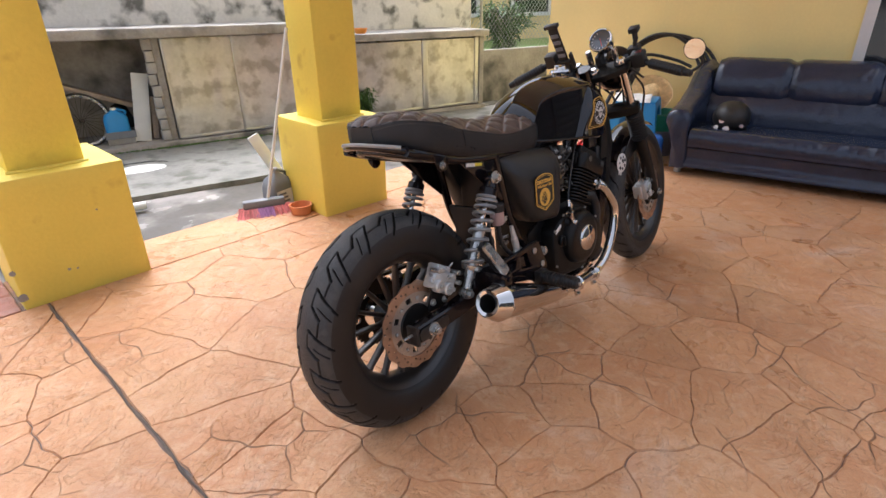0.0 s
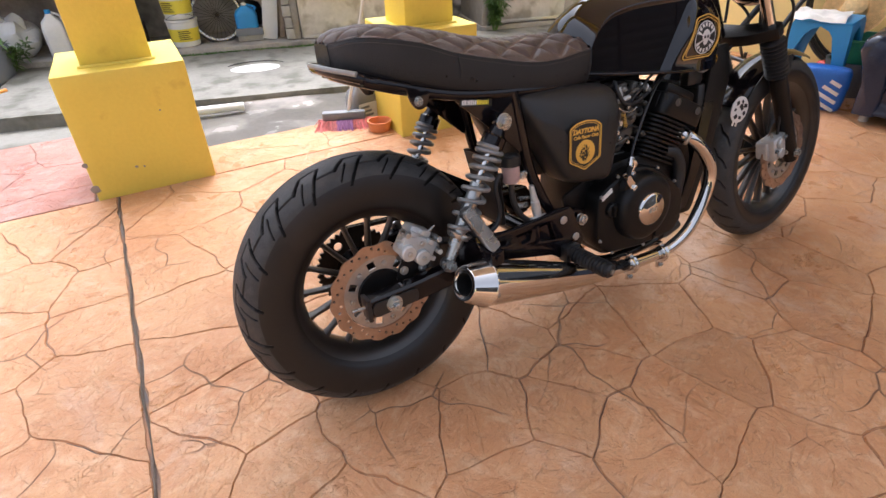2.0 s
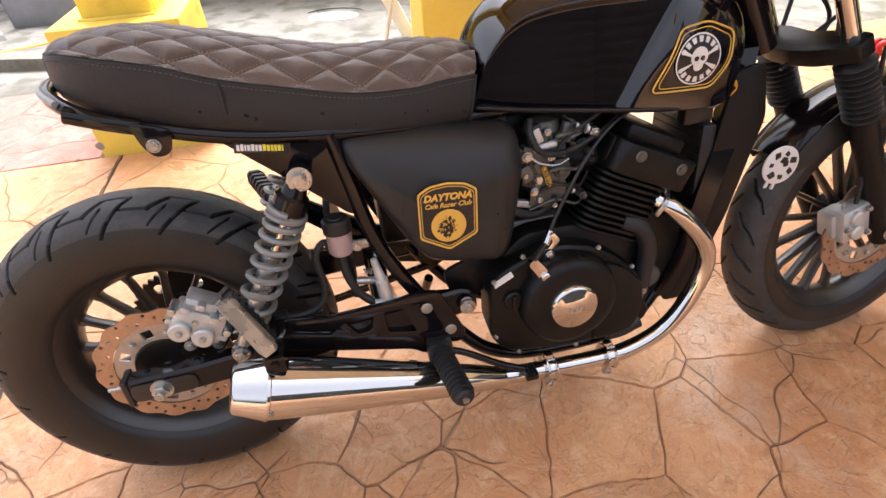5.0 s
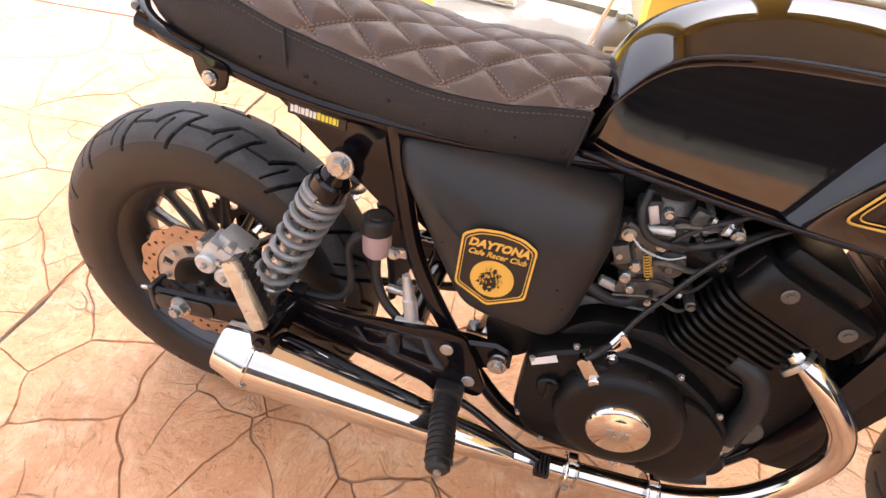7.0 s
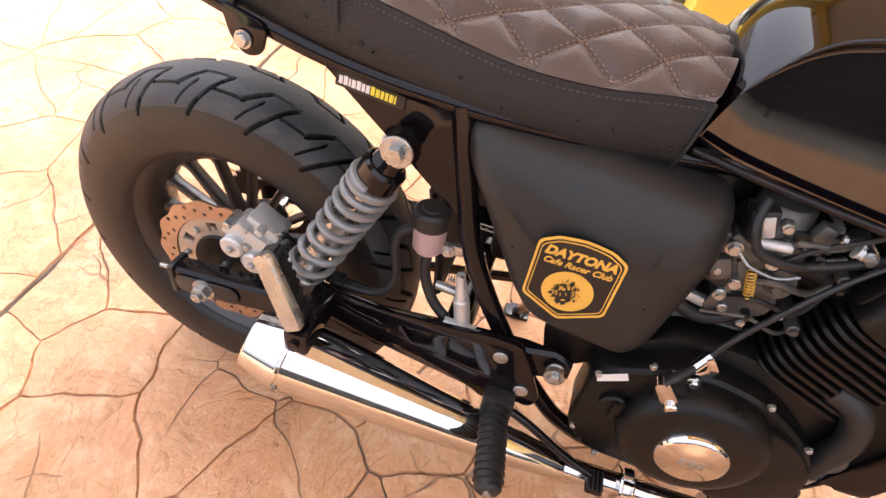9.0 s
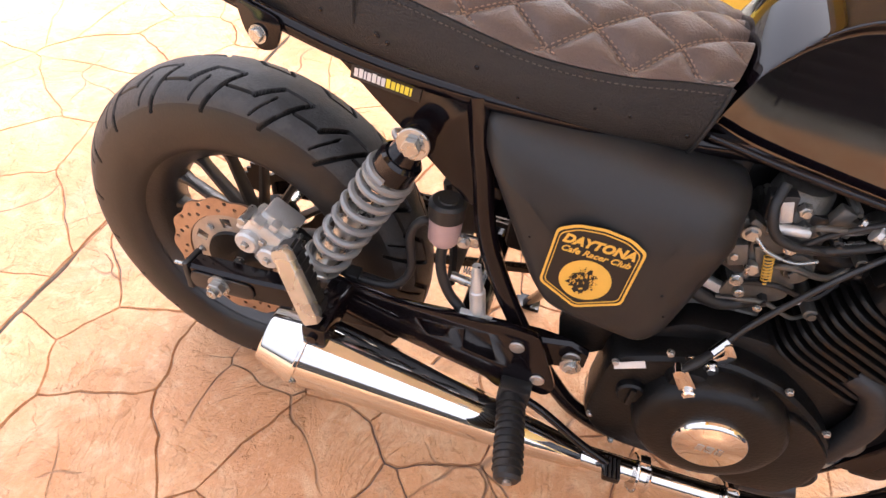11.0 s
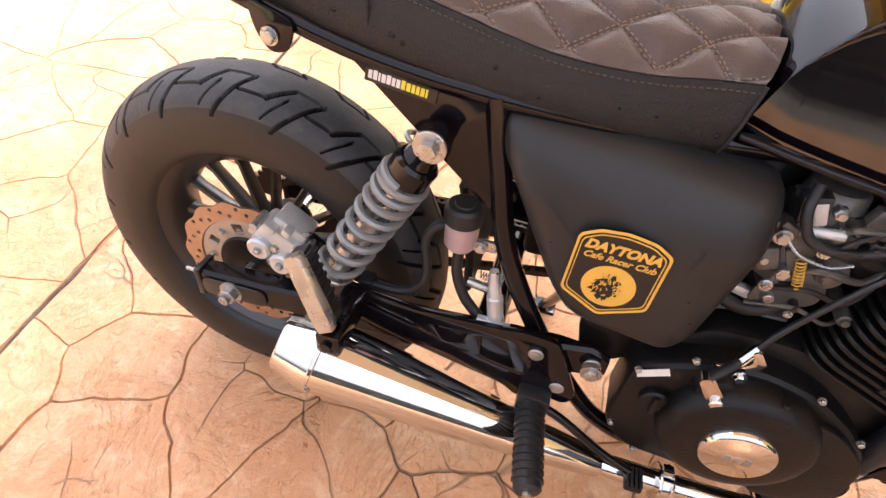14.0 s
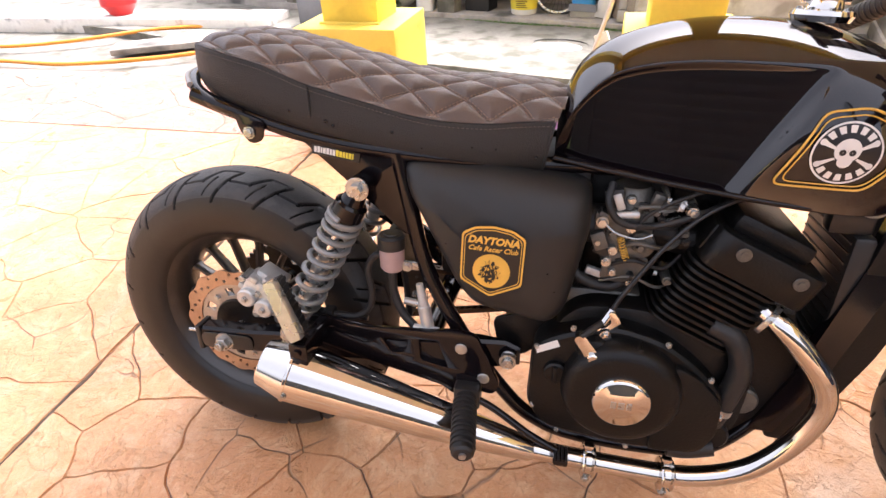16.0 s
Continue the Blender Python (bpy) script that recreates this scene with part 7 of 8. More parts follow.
# rearset plate with cut-outs, pegs and pedal
rear_loops = [round_poly([(0.455, 0.402), (0.497, 0.398), (0.540, 0.300), (0.530, 0.280), (0.505, 0.285), (0.462, 0.268), (0.440, 0.285), (0.30, 0.318), (0.205, 0.345), (0.175, 0.350), (0.170, 0.392), (0.195, 0.402), (0.30, 0.388), (0.42, 0.395)], 0.010, 4),
              round_poly([(0.225, 0.372), (0.300, 0.352), (0.315, 0.362), (0.230, 0.384)], 0.006), round_poly([(0.325, 0.372), (0.380, 0.374), (0.372, 0.345), (0.345, 0.340)], 0.006), round_poly([(0.395, 0.378), (0.432, 0.380), (0.452, 0.322), (0.398, 0.333)], 0.006)]
rearset = part("footrest_plate", moved(plate(rear_loops, 0.010, 0.002), Matrix.Translation((0, -0.155, 0))), M_BLACKGLOSS, bike, "glossy black footrest plate with cut-outs")
for x, z in ((0.473, 0.370), (0.513, 0.313)):
    part("plate_bolt", join(cyl((x, -0.160, z), (x, -0.1635, z), 0.0105, seg=24, bevel=0.001), cyl((x, -0.163, z), (x, -0.1645, z), 0.005, seg=6)), M_STEEL, rearset)
P0, PD = Vector((0.164, -0.222, 0.500)), Vector((0.050, -0.022, -0.092))
PW = Vector((0.80, 0.05, 0.44)).normalized()
peg = part("passenger_peg", loft([[P0 + PD * s + PW * a * w + Vector((0, b, 0)) for a, b in ((-1, -0.003), (-0.8, -0.007), (0.8, -0.007), (1, -0.003), (1, 0.004), (-1, 0.004))] for s, w in ((0, 0.010), (0.06, 0.014), (0.9, 0.0155), (1.0, 0.012))]), M_STEEL, bike, "folded passenger footrest, bare alloy and ribbed rubber")
part("peg_rubber", loft([[P0 + PD * s + PW * a * w + Vector((0, b, 0)) for a, b in ((-1, 0.005), (1, 0.005), (0.9, 0.024), (-0.9, 0.024))] for s, w in ((0.04, 0.012), (0.5, 0.014), (0.95, 0.014))]), M_HOSE, peg)
for k in range(8):
    part("rib", loft([[P0 + PD * (0.08 + 0.11 * k + ds) + PW * a * 0.0155 + Vector((0, b, 0)) for a, b in ((-1, 0.006), (1, 0.006), (0.9, 0.026), (-0.9, 0.026))] for ds in (0.0, 0.05)]), M_HOSE, peg)
part("peg_hinge", join(box(0.198, 0.232, -0.252, -0.158, 0.366, 0.402, 0.005), cyl((0.215, -0.258, 0.386), (0.215, -0.155, 0.386), 0.007)), M_BLACKGLOSS, peg)
left_peg = part("passenger_peg", loft([[Vector((0.222 - 0.046 * q, 0.145 + 0.092 * q, 0.490 + 0.034 * q)) + Vector((a * w, 0, b * w)) for a, b in ((-1, -0.5), (-0.6, -1), (0.6, -1), (1, -0.5), (1, 0.5), (0.6, 1), (-0.6, 1), (-1, 0.5))] for q, w in ((0, 0.011), (0.1, 0.015), (0.94, 0.016), (1.0, 0.012))]), M_HOSE, bike, "ribbed black passenger footrest on the far side")
for k in range(7):
    q = 0.12 + 0.12 * k
    part("rib", loft([[Vector((0.222 - 0.046 * g, 0.145 + 0.092 * g, 0.490 + 0.034 * g)) + Vector((a * 0.0185, 0, b * 0.0185)) for a, b in ((-1, -0.5), (-0.6, -1), (0.6, -1), (1, -0.5), (1, 0.5), (0.6, 1), (-0.6, 1), (-1, 0.5))] for g in (q, q + 0.05)]), M_HOSE, left_peg)
part("footrest_plate", moved(plate([round_poly([(0.455, 0.402), (0.497, 0.398), (0.540, 0.300), (0.505, 0.285), (0.440, 0.300), (0.255, 0.45), (0.215, 0.475), (0.215, 0.505), (0.245, 0.510), (0.30, 0.470), (0.42, 0.395)], 0.010, 4)], 0.010, 0.002), Matrix.Translation((0, 0.150, 0))), M_BLACKGLOSS, bike)
rp0, rp1 = Vector((0.484, -0.172, 0.283)), Vector((0.503, -0.298, 0.270))
rider = part("rider_peg", cyl(rp0, rp1, 0.0175, 0.0185, seg=24, bevel=0.004), M_HOSE, bike, "black ribbed rubber rider footrest")
for k in range(10):
    p = rp0.lerp(rp1, 0.16 + 0.08 * k)
    part("rib", moved(lathe([(0.0180, -0.0028), (0.0212, -0.0018), (0.0212, 0.0018), (0.0180, 0.0028)], 20, True), frame_to(p, rp1 + (rp1 - rp0))), M_HOSE, rider)
part("peg_tip", cyl(rp1, rp1 + (rp1 - rp0).normalized() * 0.004, 0.006, seg=12), M_STEEL, rider)
part("peg_bracket", join(box(0.464, 0.510, -0.184, -0.150, 0.258, 0.302, 0.005), cyl((0.489, -0.185, 0.280), (0.489, -0.150, 0.280), 0.007)), M_DARK, rider)
part("brake_pedal", join(tube([(0.470, -0.168, 0.285), (0.53, -0.172, 0.262), (0.60, -0.178, 0.218), (0.655, -0.182, 0.192)], 0.0065, 12), box(0.644, 0.670, -0.206, -0.172, 0.182, 0.196, 0.004)), M_BLACKGLOSS, bike, "black rear brake pedal")
part("pedal_tip", join(*[box(0.645 + 0.0065 * k, 0.649 + 0.0065 * k, -0.205, -0.173, 0.1955, 0.2000, 0.001) for k in range(4)]), M_HOSE, bike)
part("engine_mount", moved(plate([round_poly([(0.52, 0.40), (0.62, 0.44), (0.62, 0.375), (0.575, 0.335), (0.535, 0.330)], 0.012)], 0.010, 0.002), Matrix.Translation((0, -0.10, 0))), M_ENGINE, bike)
part("inner_box", box(0.42, 0.66, -0.085, 0.085, 0.47, 0.685, 0.01), M_ENGINE, bike)
# filler blocks added for darkness behind the carburettor, hiding the bright floor
part("air_box", join(box(0.655, 0.79, -0.028, 0.095, 0.47, 0.655, 0.012), box(0.79, 0.87, -0.020, 0.080, 0.58, 0.665, 0.010)), M_ENGINE, bike, "added dark filler block behind the carburettor")
part("splash_guard", loft([[Vector((x, y, z)) for x, y in ((x0 - 0.004, -0.072), (x0 + 0.002, -0.078), (x0 + 0.008, -0.072), (x0 + 0.008, 0.05), (x0 - 0.004, 0.05))] for x0, z in ((0.352, 0.365), (0.350, 0.42), (0.343, 0.48), (0.328, 0.545))]), M_SATIN, bike, "black plastic splash guard ahead of the rear wheel")
part("side_stand", join(tube([(0.52, 0.12, 0.25), (0.50, 0.20, 0.12), (0.485, 0.25, 0.045)], 0.011, 12), box(0.455, 0.515, 0.235, 0.285, 0.032, 0.042, 0.003)), M_BLACKGLOSS, bike)

# front end, turned to the left
RAKE, STEER = 27.0, 5.0
axle0 = Vector((1.486, -0.030, 0.306))
u_ax = Vector((-math.sin(radians(RAKE)), 0, math.cos(radians(RAKE))))
f_ax = Vector((math.cos(radians(RAKE)), 0, math.sin(radians(RAKE))))
OFFSET = 0.055
pivot0 = axle0 - f_ax * OFFSET
turn = Matrix.Translation(pivot0) @ Matrix.Rotation(radians(STEER), 4, u_ax) @ Matrix.Translation(-pivot0)
FORK = turn @ Matrix(((f_ax.x, 0, u_ax.x, axle0.x), (f_ax.y, 1, u_ax.y, axle0.y), (f_ax.z, 0, u_ax.z, axle0.z), (0, 0, 0, 1)))  # x ahead, y left, z up the legs, from the axle
UPRIGHT = turn @ Matrix.Translation(axle0)                    # level axes at the axle, turned with the bars
FRONT_CUTS = [(0.10, 0.050, 0.45, 0.036, 0.0018, 0.0020), (0.45, 0.036, 0.62, 0.020, 0.0022, 0.0020), (0.62, 0.020, 0.95, 0.006, 0.0020, 0.0014)]
front_wheel = wheel("front_wheel", bike, UPRIGHT, 0.313, 0.104, 0.228, 18, 0.075, FRONT_CUTS, 900, 70, 0.2)
brake_disc(front_wheel, -0.066, 0.128, M_DISCEDGE)
LEG = 0.088
for side in (1, -1):
    y = -LEG * side
    leg = part("fork_leg", moved(join(cyl((0, y, 0.0), (0, y, 0.30), 0.024, 0.026, seg=24, bevel=0.004), cyl((0, y, -0.035), (0, y, 0.02), 0.021, 0.024, seg=24, bevel=0.004)), FORK), M_ENGINE, bike, "black fork leg with rubber gaiter")
    part("stanchion", moved(cyl((0, y, 0.28), (0, y, 0.665), 0.0165, seg=20), FORK), M_CHROME, leg, "chrome fork tube")
    g = []
    for k in range(10):
        g += [(0.024, 0.300 + 0.0125 * k), (0.033, 0.305 + 0.0125 * k), (0.034, 0.308 + 0.0125 * k)]
    part("gaiter", moved(lathe([(0.020, 0.295)] + g + [(0.022, 0.428), (0.0165, 0.43)], 28), FORK @ Matrix.Translation((0, y, 0))), M_HOSE, leg, "black concertina rubber gaiter")
part("front_axle", moved(join(cyl((0, -0.115, 0), (0, 0.115, 0), 0.009), hexbolt((0, 0, 0), (0, -0.112, 0), 0.011, 0.009)), FORK), M_STEEL, front_wheel.parent)
for z, th, name in ((0.455, 0.034, "lower_yoke"), (0.640, 0.022, "upper_yoke")):
    loop = [round_poly([(-0.085, -LEG - 0.026), (-0.03, -LEG - 0.030), (0.028, -LEG - 0.026), (0.030, -LEG + 0.03), (0.012, 0.0), (0.030, LEG - 0.03), (0.028, LEG + 0.026), (-0.03, LEG + 0.030), (-0.035, LEG + 0.026), (-0.075, 0.05), (-0.085, 0.0), (-0.075, -0.05), (-0.035, -LEG - 0.026)][1:], 0.012)]
    squeeze = 0.62 if name == "lower_yoke" else 1.0
    part(name, moved(moved(plate(loop, th, 0.003), pose(0, 0, 0, -90)), FORK @ Matrix.Translation((0, 0, z)) @ Matrix.Diagonal((squeeze, 1, 1, 1))), M_ENGINE, bike)
part("stem_nut", moved(join(cyl((-OFFSET, 0, 0.64), (-OFFSET, 0, 0.665), 0.019, seg=6, bevel=0.002), cyl((-OFFSET, 0, 0.66), (-OFFSET, 0, 0.675), 0.012, seg=20, bevel=0.002)), FORK), M_CHROME, bike)
for side in (1, -1):
    part("fork_cap", moved(cyl((0, -LEG * side, 0.648), (0, -LEG * side, 0.675), 0.019, 0.017, seg=6, bevel=0.003), FORK), M_CHROME, bike)

# front mudguard hugging the tyre
fend = []
for a in np.linspace(1.13, 2.50, 30):
    ring = []
    for r, y in ((0.300 + 0.006, -0.060), (0.300 + 0.016, -0.054), (0.326, -0.03), (0.329, 0.0), (0.326, 0.03), (0.316, 0.054), (0.306, 0.060), (0.313, 0.050), (0.322, 0.0), (0.313, -0.050)):
        ring.append(Vector((math.cos(a) * r, y * 0.9, math.sin(a) * r)))
    fend.append(ring)
guard = part("front_mudguard", moved(loft(fend), UPRIGHT), M_BLACKGLOSS, bike, "short glossy black front mudguard")
for side in (1, -1):
    part("mudguard_stay", moved(moved(plate([[(0.312 * math.cos(a), 0.312 * math.sin(a)) for a in np.linspace(1.55, 2.50, 14)] + [(r * math.cos(a), r * math.sin(a)) for a, r in ((2.52, 0.285), (2.40, 0.262), (2.20, 0.245), (1.95, 0.238), (1.70, 0.240), (1.56, 0.255))]], 0.003, 0.0008), Matrix.Translation((0, -0.056 * side, 0))), UPRIGHT), M_SATIN, guard)
STICKER = Matrix.Translation((1.205, -0.104, 0.501))
fb = part("round_sticker", moved(plate([circle(0, 0, 0.038, 40)], 0.004, 0.0008), STICKER), M_WHITE, guard, "round white sticker with dark marks")
for k, (r, size) in enumerate(((0.026, 0.0070), (0.024, 0.0050), (0.025, 0.0065), (0.023, 0.0045), (0.026, 0.0075), (0.024, 0.0055), (0.025, 0.0060), (0.010, 0.0060), (0.011, 0.0070))):
    a = math.tau * k / 7 + 0.3
    part("bar", moved(plate([round_poly([(-size, -size * 0.7), (size, -size * 0.9), (size * 0.8, size * 0.8), (-size * 0.9, size)], size * 0.3)], 0.0012), STICKER @ pose(r * math.cos(a), -0.0028, r * math.sin(a), 0, 37 * k, 0)), M_DECAL, fb)
for dx in (-0.010, 0.006):
    part("sticker_tab", moved(box(dx - 0.003, dx + 0.003, -0.002, 0.002, -0.050, -0.035, 0.001), STICKER @ pose(0, 0, 0, 0, 18, 0)), M_WHITE, fb)

# front caliper behind the leg
FC = UPRIGHT @ pose(-0.085, -0.072, 0.035, 0, -15, 0)
fcal = part("front_caliper", moved(box(-0.035, 0.035, -0.028, 0.018, -0.040, 0.040, 0.008), FC), M_CAST, bike, "bare aluminium front brake caliper")
for dz in (-0.018, 0.018):
    part("piston_cap", moved(cyl((-0.006, -0.024, dz), (-0.006, -0.038, dz), 0.0165, seg=24, bevel=0.003), FC), M_CAST, fcal)
part("caliper_lug", moved(join(cyl((0.035, -0.018, 0.030), (0.060, -0.018, 0.052), 0.008, seg=12), cyl((0.03, -0.012, -0.03), (0.055, -0.012, -0.015), 0.008, seg=12)), FC), M_STEEL, fcal)
part("caliper_bridge", moved(box(-0.022, 0.026, -0.010, 0.030, -0.030, 0.030, 0.006), FC @ Matrix.Translation((-0.022, 0, 0))), M_CAST, fcal)
for dx, dz in ((0.022, 0.030), (0.022, -0.030), (-0.030, 0.0)):
    part("caliper_bolt", moved(hexbolt((dx, -0.02, dz), (dx, -0.031, dz), 0.006, 0.005, 1.2), FC), M_STEEL, fcal)
part("bleed_nipple", moved(cyl((-0.018, -0.012, 0.038), (-0.024, -0.014, 0.062), 0.004, 0.003, seg=10), FC), M_STEEL, fcal)
indicator = part("front_indicator", join(cyl((1.060, -0.03, 0.660), (1.060, -0.090, 0.660), 0.009, seg=14), cyl((1.046, -0.078, 0.654), (1.036, -0.092, 0.650), 0.017, 0.019, seg=24, bevel=0.004)), M_GREYLED, bike, "small round indicator with an amber lens")
part("amber_lens", cyl((1.060, -0.084, 0.668), (1.066, -0.104, 0.672), 0.020, 0.017, seg=26, bevel=0.005), M_AMBER, indicator, "amber lens")
part("front_brake_hose", moved(tube([(-0.085, -0.085, 0.075), (-0.10, -0.09, 0.16), (-0.14, -0.085, 0.26), (-0.20, -0.06, 0.38), (-0.22, -0.06, 0.50)], 0.0045, 10), UPRIGHT), M_HOSE, bike)

# handlebars, controls, dial, mirror
BAR = FORK @ Matrix.Translation((0.0, 0, 0.640))
for side in (1, -1):
    y = -side
    up = 0.045 if side == 1 else 0.095
    bar = part("clip_on_bar", moved(join(tube([(0.0, y * 0.10, 0.0), (-0.010, y * 0.135, up * 0.7), (-0.040, y * 0.21, up - 0.028), (-0.085, y * 0.335, up - 0.055)], 0.011, 16), moved(lathe([(0.017, -0.018), (0.025, -0.018), (0.025, 0.018), (0.017, 0.018)], 24, True), Matrix.Translation((0, y * LEG, 0)))), BAR), M_SATIN, bike, "black clip-on handlebar with rubber grip")
    a, b = Vector((-0.040, y * 0.21, up - 0.028)), Vector((-0.085, y * 0.335, up - 0.055))
    part("grip", moved(cyl(a, b, 0.0175, 0.017, seg=24, bevel=0.003), BAR), M_HOSE, bar, "diamond-ribbed black rubber grip")
    for k in range(11):
        p = a.lerp(b, 0.08 + 0.08 * k)
        part("grip_rib", moved(lathe([(0.0172, -0.002), (0.0188, 0.0), (0.0172, 0.002)], 20), BAR @ frame_to(p, b * 2 - a)), M_HOSE, bar)
    part("bar_end", moved(cyl(b, b + (b - a).normalized() * 0.030, 0.0135, 0.012, seg=20, bevel=0.003), BAR), M_SATIN, bar)
    part("switch_box", moved(box(-0.022, 0.022, min(y * 0.145, y * 0.195), max(y * 0.145, y * 0.195), -0.030, 0.026, 0.007), BAR @ Matrix.Translation((-0.028, 0, up - 0.008))), M_SATIN, bar)
    if side == 1:
        part("red_switch", moved(box(-0.014, 0.012, -0.187, -0.158, 0.014, 0.026, 0.004), BAR @ Matrix.Translation((-0.026, 0, up - 0.008))), M_RED, bar, "red engine stop switch")
    part("lever", moved(tube([(0.0, y * 0.15, up - 0.020), (0.045, y * 0.19, up - 0.040), (0.030, y * 0.28, up - 0.070), (0.0, y * 0.335, up - 0.088)], 0.0055, 10, flat=0.6), BAR), M_SATIN, bar)
    if side == 1:
        part("lever_reservoir", moved(join(box(-0.002, 0.034, -0.165, -0.120, up - 0.010, up + 0.020, 0.005)), BAR), M_SATIN, bar)
mm = BAR @ Matrix.Translation((-0.090, -0.352, -0.015))
mirror = part("mirror", moved(tube([(0, 0, 0), (0.012, -0.030, 0.012), (0.014, -0.045, 0.030), (0.010, -0.040, 0.055)], 0.0055, 10), mm), M_SATIN, bike, "round bar-end mirror on a black arm")
MIR = mm @ pose(0.006, -0.030, 0.085, 0, 0, 0) @ look((0, 0, 0), (1.0, 0.10, -0.36)) @ Matrix.Scale(0.82, 4)
part("mirror_shell", moved(lathe([(0.0, -0.014), (0.030, -0.012), (0.041, -0.004), (0.0425, 0.004), (0.040, 0.005)], 40), MIR), M_SATIN, mirror)
part("mirror_glass", moved(lathe([(0.0, 0.0052), (0.0395, 0.0052), (0.0395, 0.002)], 40), MIR), M_MIRROR, mirror)
DIAL = FORK @ Matrix.Translation((0.045, -0.012, 0.735)) @ pose(0, 0, 0, 0, -38, 0) @ Matrix.Scale(1.1, 4)
dial = part("speedometer", moved(lathe([(0.0, -0.048), (0.026, -0.046), (0.037, -0.030), (0.041, 0.0), (0.0425, 0.006), (0.0405, 0.010), (0.0375, 0.009)], 44), DIAL), M_CHROME, bike, "round chrome-rimmed speedometer")
part("dial_face", moved(lathe([(0.0, 0.0055), (0.038, 0.0055), (0.038, 0.002)], 40), DIAL), M_LENS, dial)
for k in range(12):
    a = radians(-30 + 240 * k / 11)
    part("tick", moved(box(0.026, 0.033, -0.0007, 0.0007, 0.0058, 0.0066), DIAL @ Matrix.Rotation(a + radians(60), 4, "Z")), M_WHITE, dial)
part("needle", moved(box(-0.006, 0.024, -0.0009, 0.0009, 0.0060, 0.0070), DIAL @ Matrix.Rotation(radians(200), 4, "Z")), M_RED, dial)
part("dial_bracket", moved(box(0.0, 0.045, -0.012, 0.012, 0.645, 0.690, 0.004), FORK), M_SATIN, dial)
for y in (-0.052, 0.052):
    part("indicator_tower", moved(cyl((0.045, y, 0.640), (0.045, y, 0.700), 0.012, seg=18, bevel=0.003), FORK), M_CHROME, dial)
head_l = part("headlight", moved(moved(lathe([(0.0, -0.10), (0.035, -0.095), (0.070, -0.065), (0.084, -0.02), (0.087, 0.02), (0.084, 0.026), (0.078, 0.020)], 48), pose(0.135, 0, 0.565, 0, 90, 0)), FORK), M_BLACKGLOSS, bike, "round black headlight shell")
part("headlight_glass", moved(moved(lathe([(0.0, 0.034), (0.045, 0.031), (0.078, 0.020)], 40), pose(0.135, 0, 0.565, 0, 90, 0)), FORK), M_LENS, head_l)
for y in (-0.10, 0.10):
    part("headlight_bracket", moved(box(0.0, 0.13, y - 0.003, y + 0.003, 0.545, 0.585, 0.002), FORK), M_SATIN, head_l)
PH = BAR @ pose(-0.030, 0.115, 0.010, 0, -6, 0) @ Matrix.Scale(1.2, 4)
ph = part("phone_holder", moved(join(box(-0.004, 0.004, -0.016, 0.016, 0.0, 0.190, 0.003), box(-0.010, 0.006, -0.030, 0.030, 0.050, 0.062, 0.003), box(-0.012, 0.006, -0.034, -0.026, 0.03, 0.085, 0.003), box(-0.012, 0.006, 0.026, 0.034, 0.03, 0.085, 0.003), box(-0.010, 0.008, -0.024, 0.024, 0.182, 0.194, 0.003)), PH), M_SATIN, bike, "tall thin black phone holder clamped to the handlebar")
for k in range(4):
    part("grip_pad", moved(box(-0.007, -0.003, -0.013, 0.013, 0.075 + 0.024 * k, 0.088 + 0.024 * k, 0.002), PH), M_GREYPLASTIC, ph)
part("clamp", moved(cyl((0, -0.018, -0.004), (0, 0.018, -0.004), 0.018, seg=20, bevel=0.003), PH), M_SATIN, ph)
part("camera_mount", moved(join(tube([(0, -0.13, 0.0), (0.02, -0.14, 0.05), (0.03, -0.150, 0.085)], 0.008, 10), cyl((0.03, -0.150, 0.085), (0.035, -0.150, 0.115), 0.010, seg=14), box(0.018, 0.052, -0.168, -0.132, 0.112, 0.130, 0.003)), BAR), M_SATIN, bike, "small black ball mount on the handlebar")
for pts in ([(0.02, -0.14, 0.58), (0.08, -0.10, 0.55), (0.06, -0.02, 0.48), (-0.05, 0.0, 0.46)], [(0.02, 0.14, 0.58), (0.09, 0.10, 0.54), (0.05, 0.0, 0.47), (-0.07, 0.0, 0.44)], [(0.01, -0.12, 0.60), (0.05, -0.13, 0.50), (0.03, -0.11, 0.40), (0.01, -0.105, 0.30)], [(0.0, -0.16, 0.58), (0.06, -0.06, 0.62), (0.07, 0.03, 0.60), (-0.02, 0.03, 0.50)]):
    part("control_cable", moved(tube(pts, 0.0042, 8), FORK), M_HOSE, bike)
for side in (1, -1):
    part("radiator_shroud", moved(plate([round_poly([(1.000, 0.215), (1.048, 0.215), (1.115, 0.40), (1.160, 0.600), (1.138, 0.700), (1.085, 0.690), (1.045, 0.43)], 0.012)], 0.012, 0.002), Matrix.Translation((0, -0.082 * side, 0))), M_ENGINE, bike, "black side plate of the radiator")
rad = part("radiator", box(1.035, 1.065, -0.085, 0.085, 0.36, 0.60, 0.006), M_DARK, bike, "small black radiator ahead of the engine")
for k in range(14):
    part("radiator_fin", box(1.033, 1.067, -0.078, 0.078, 0.372 + 0.0165 * k, 0.375 + 0.0165 * k), M_ENGINE, rad)
part("horn", moved(lathe([(0, 0.02), (0.030, 0.018), (0.036, 0.006), (0.036, -0.006), (0.02, -0.02), (0, -0.02)], 28), pose(1.13, -0.05, 0.60, 90)), M_SATIN, bike)
part("ignition_coil", box(1.00, 1.06, -0.075, -0.045, 0.60, 0.645, 0.006), M_DARK, bike)

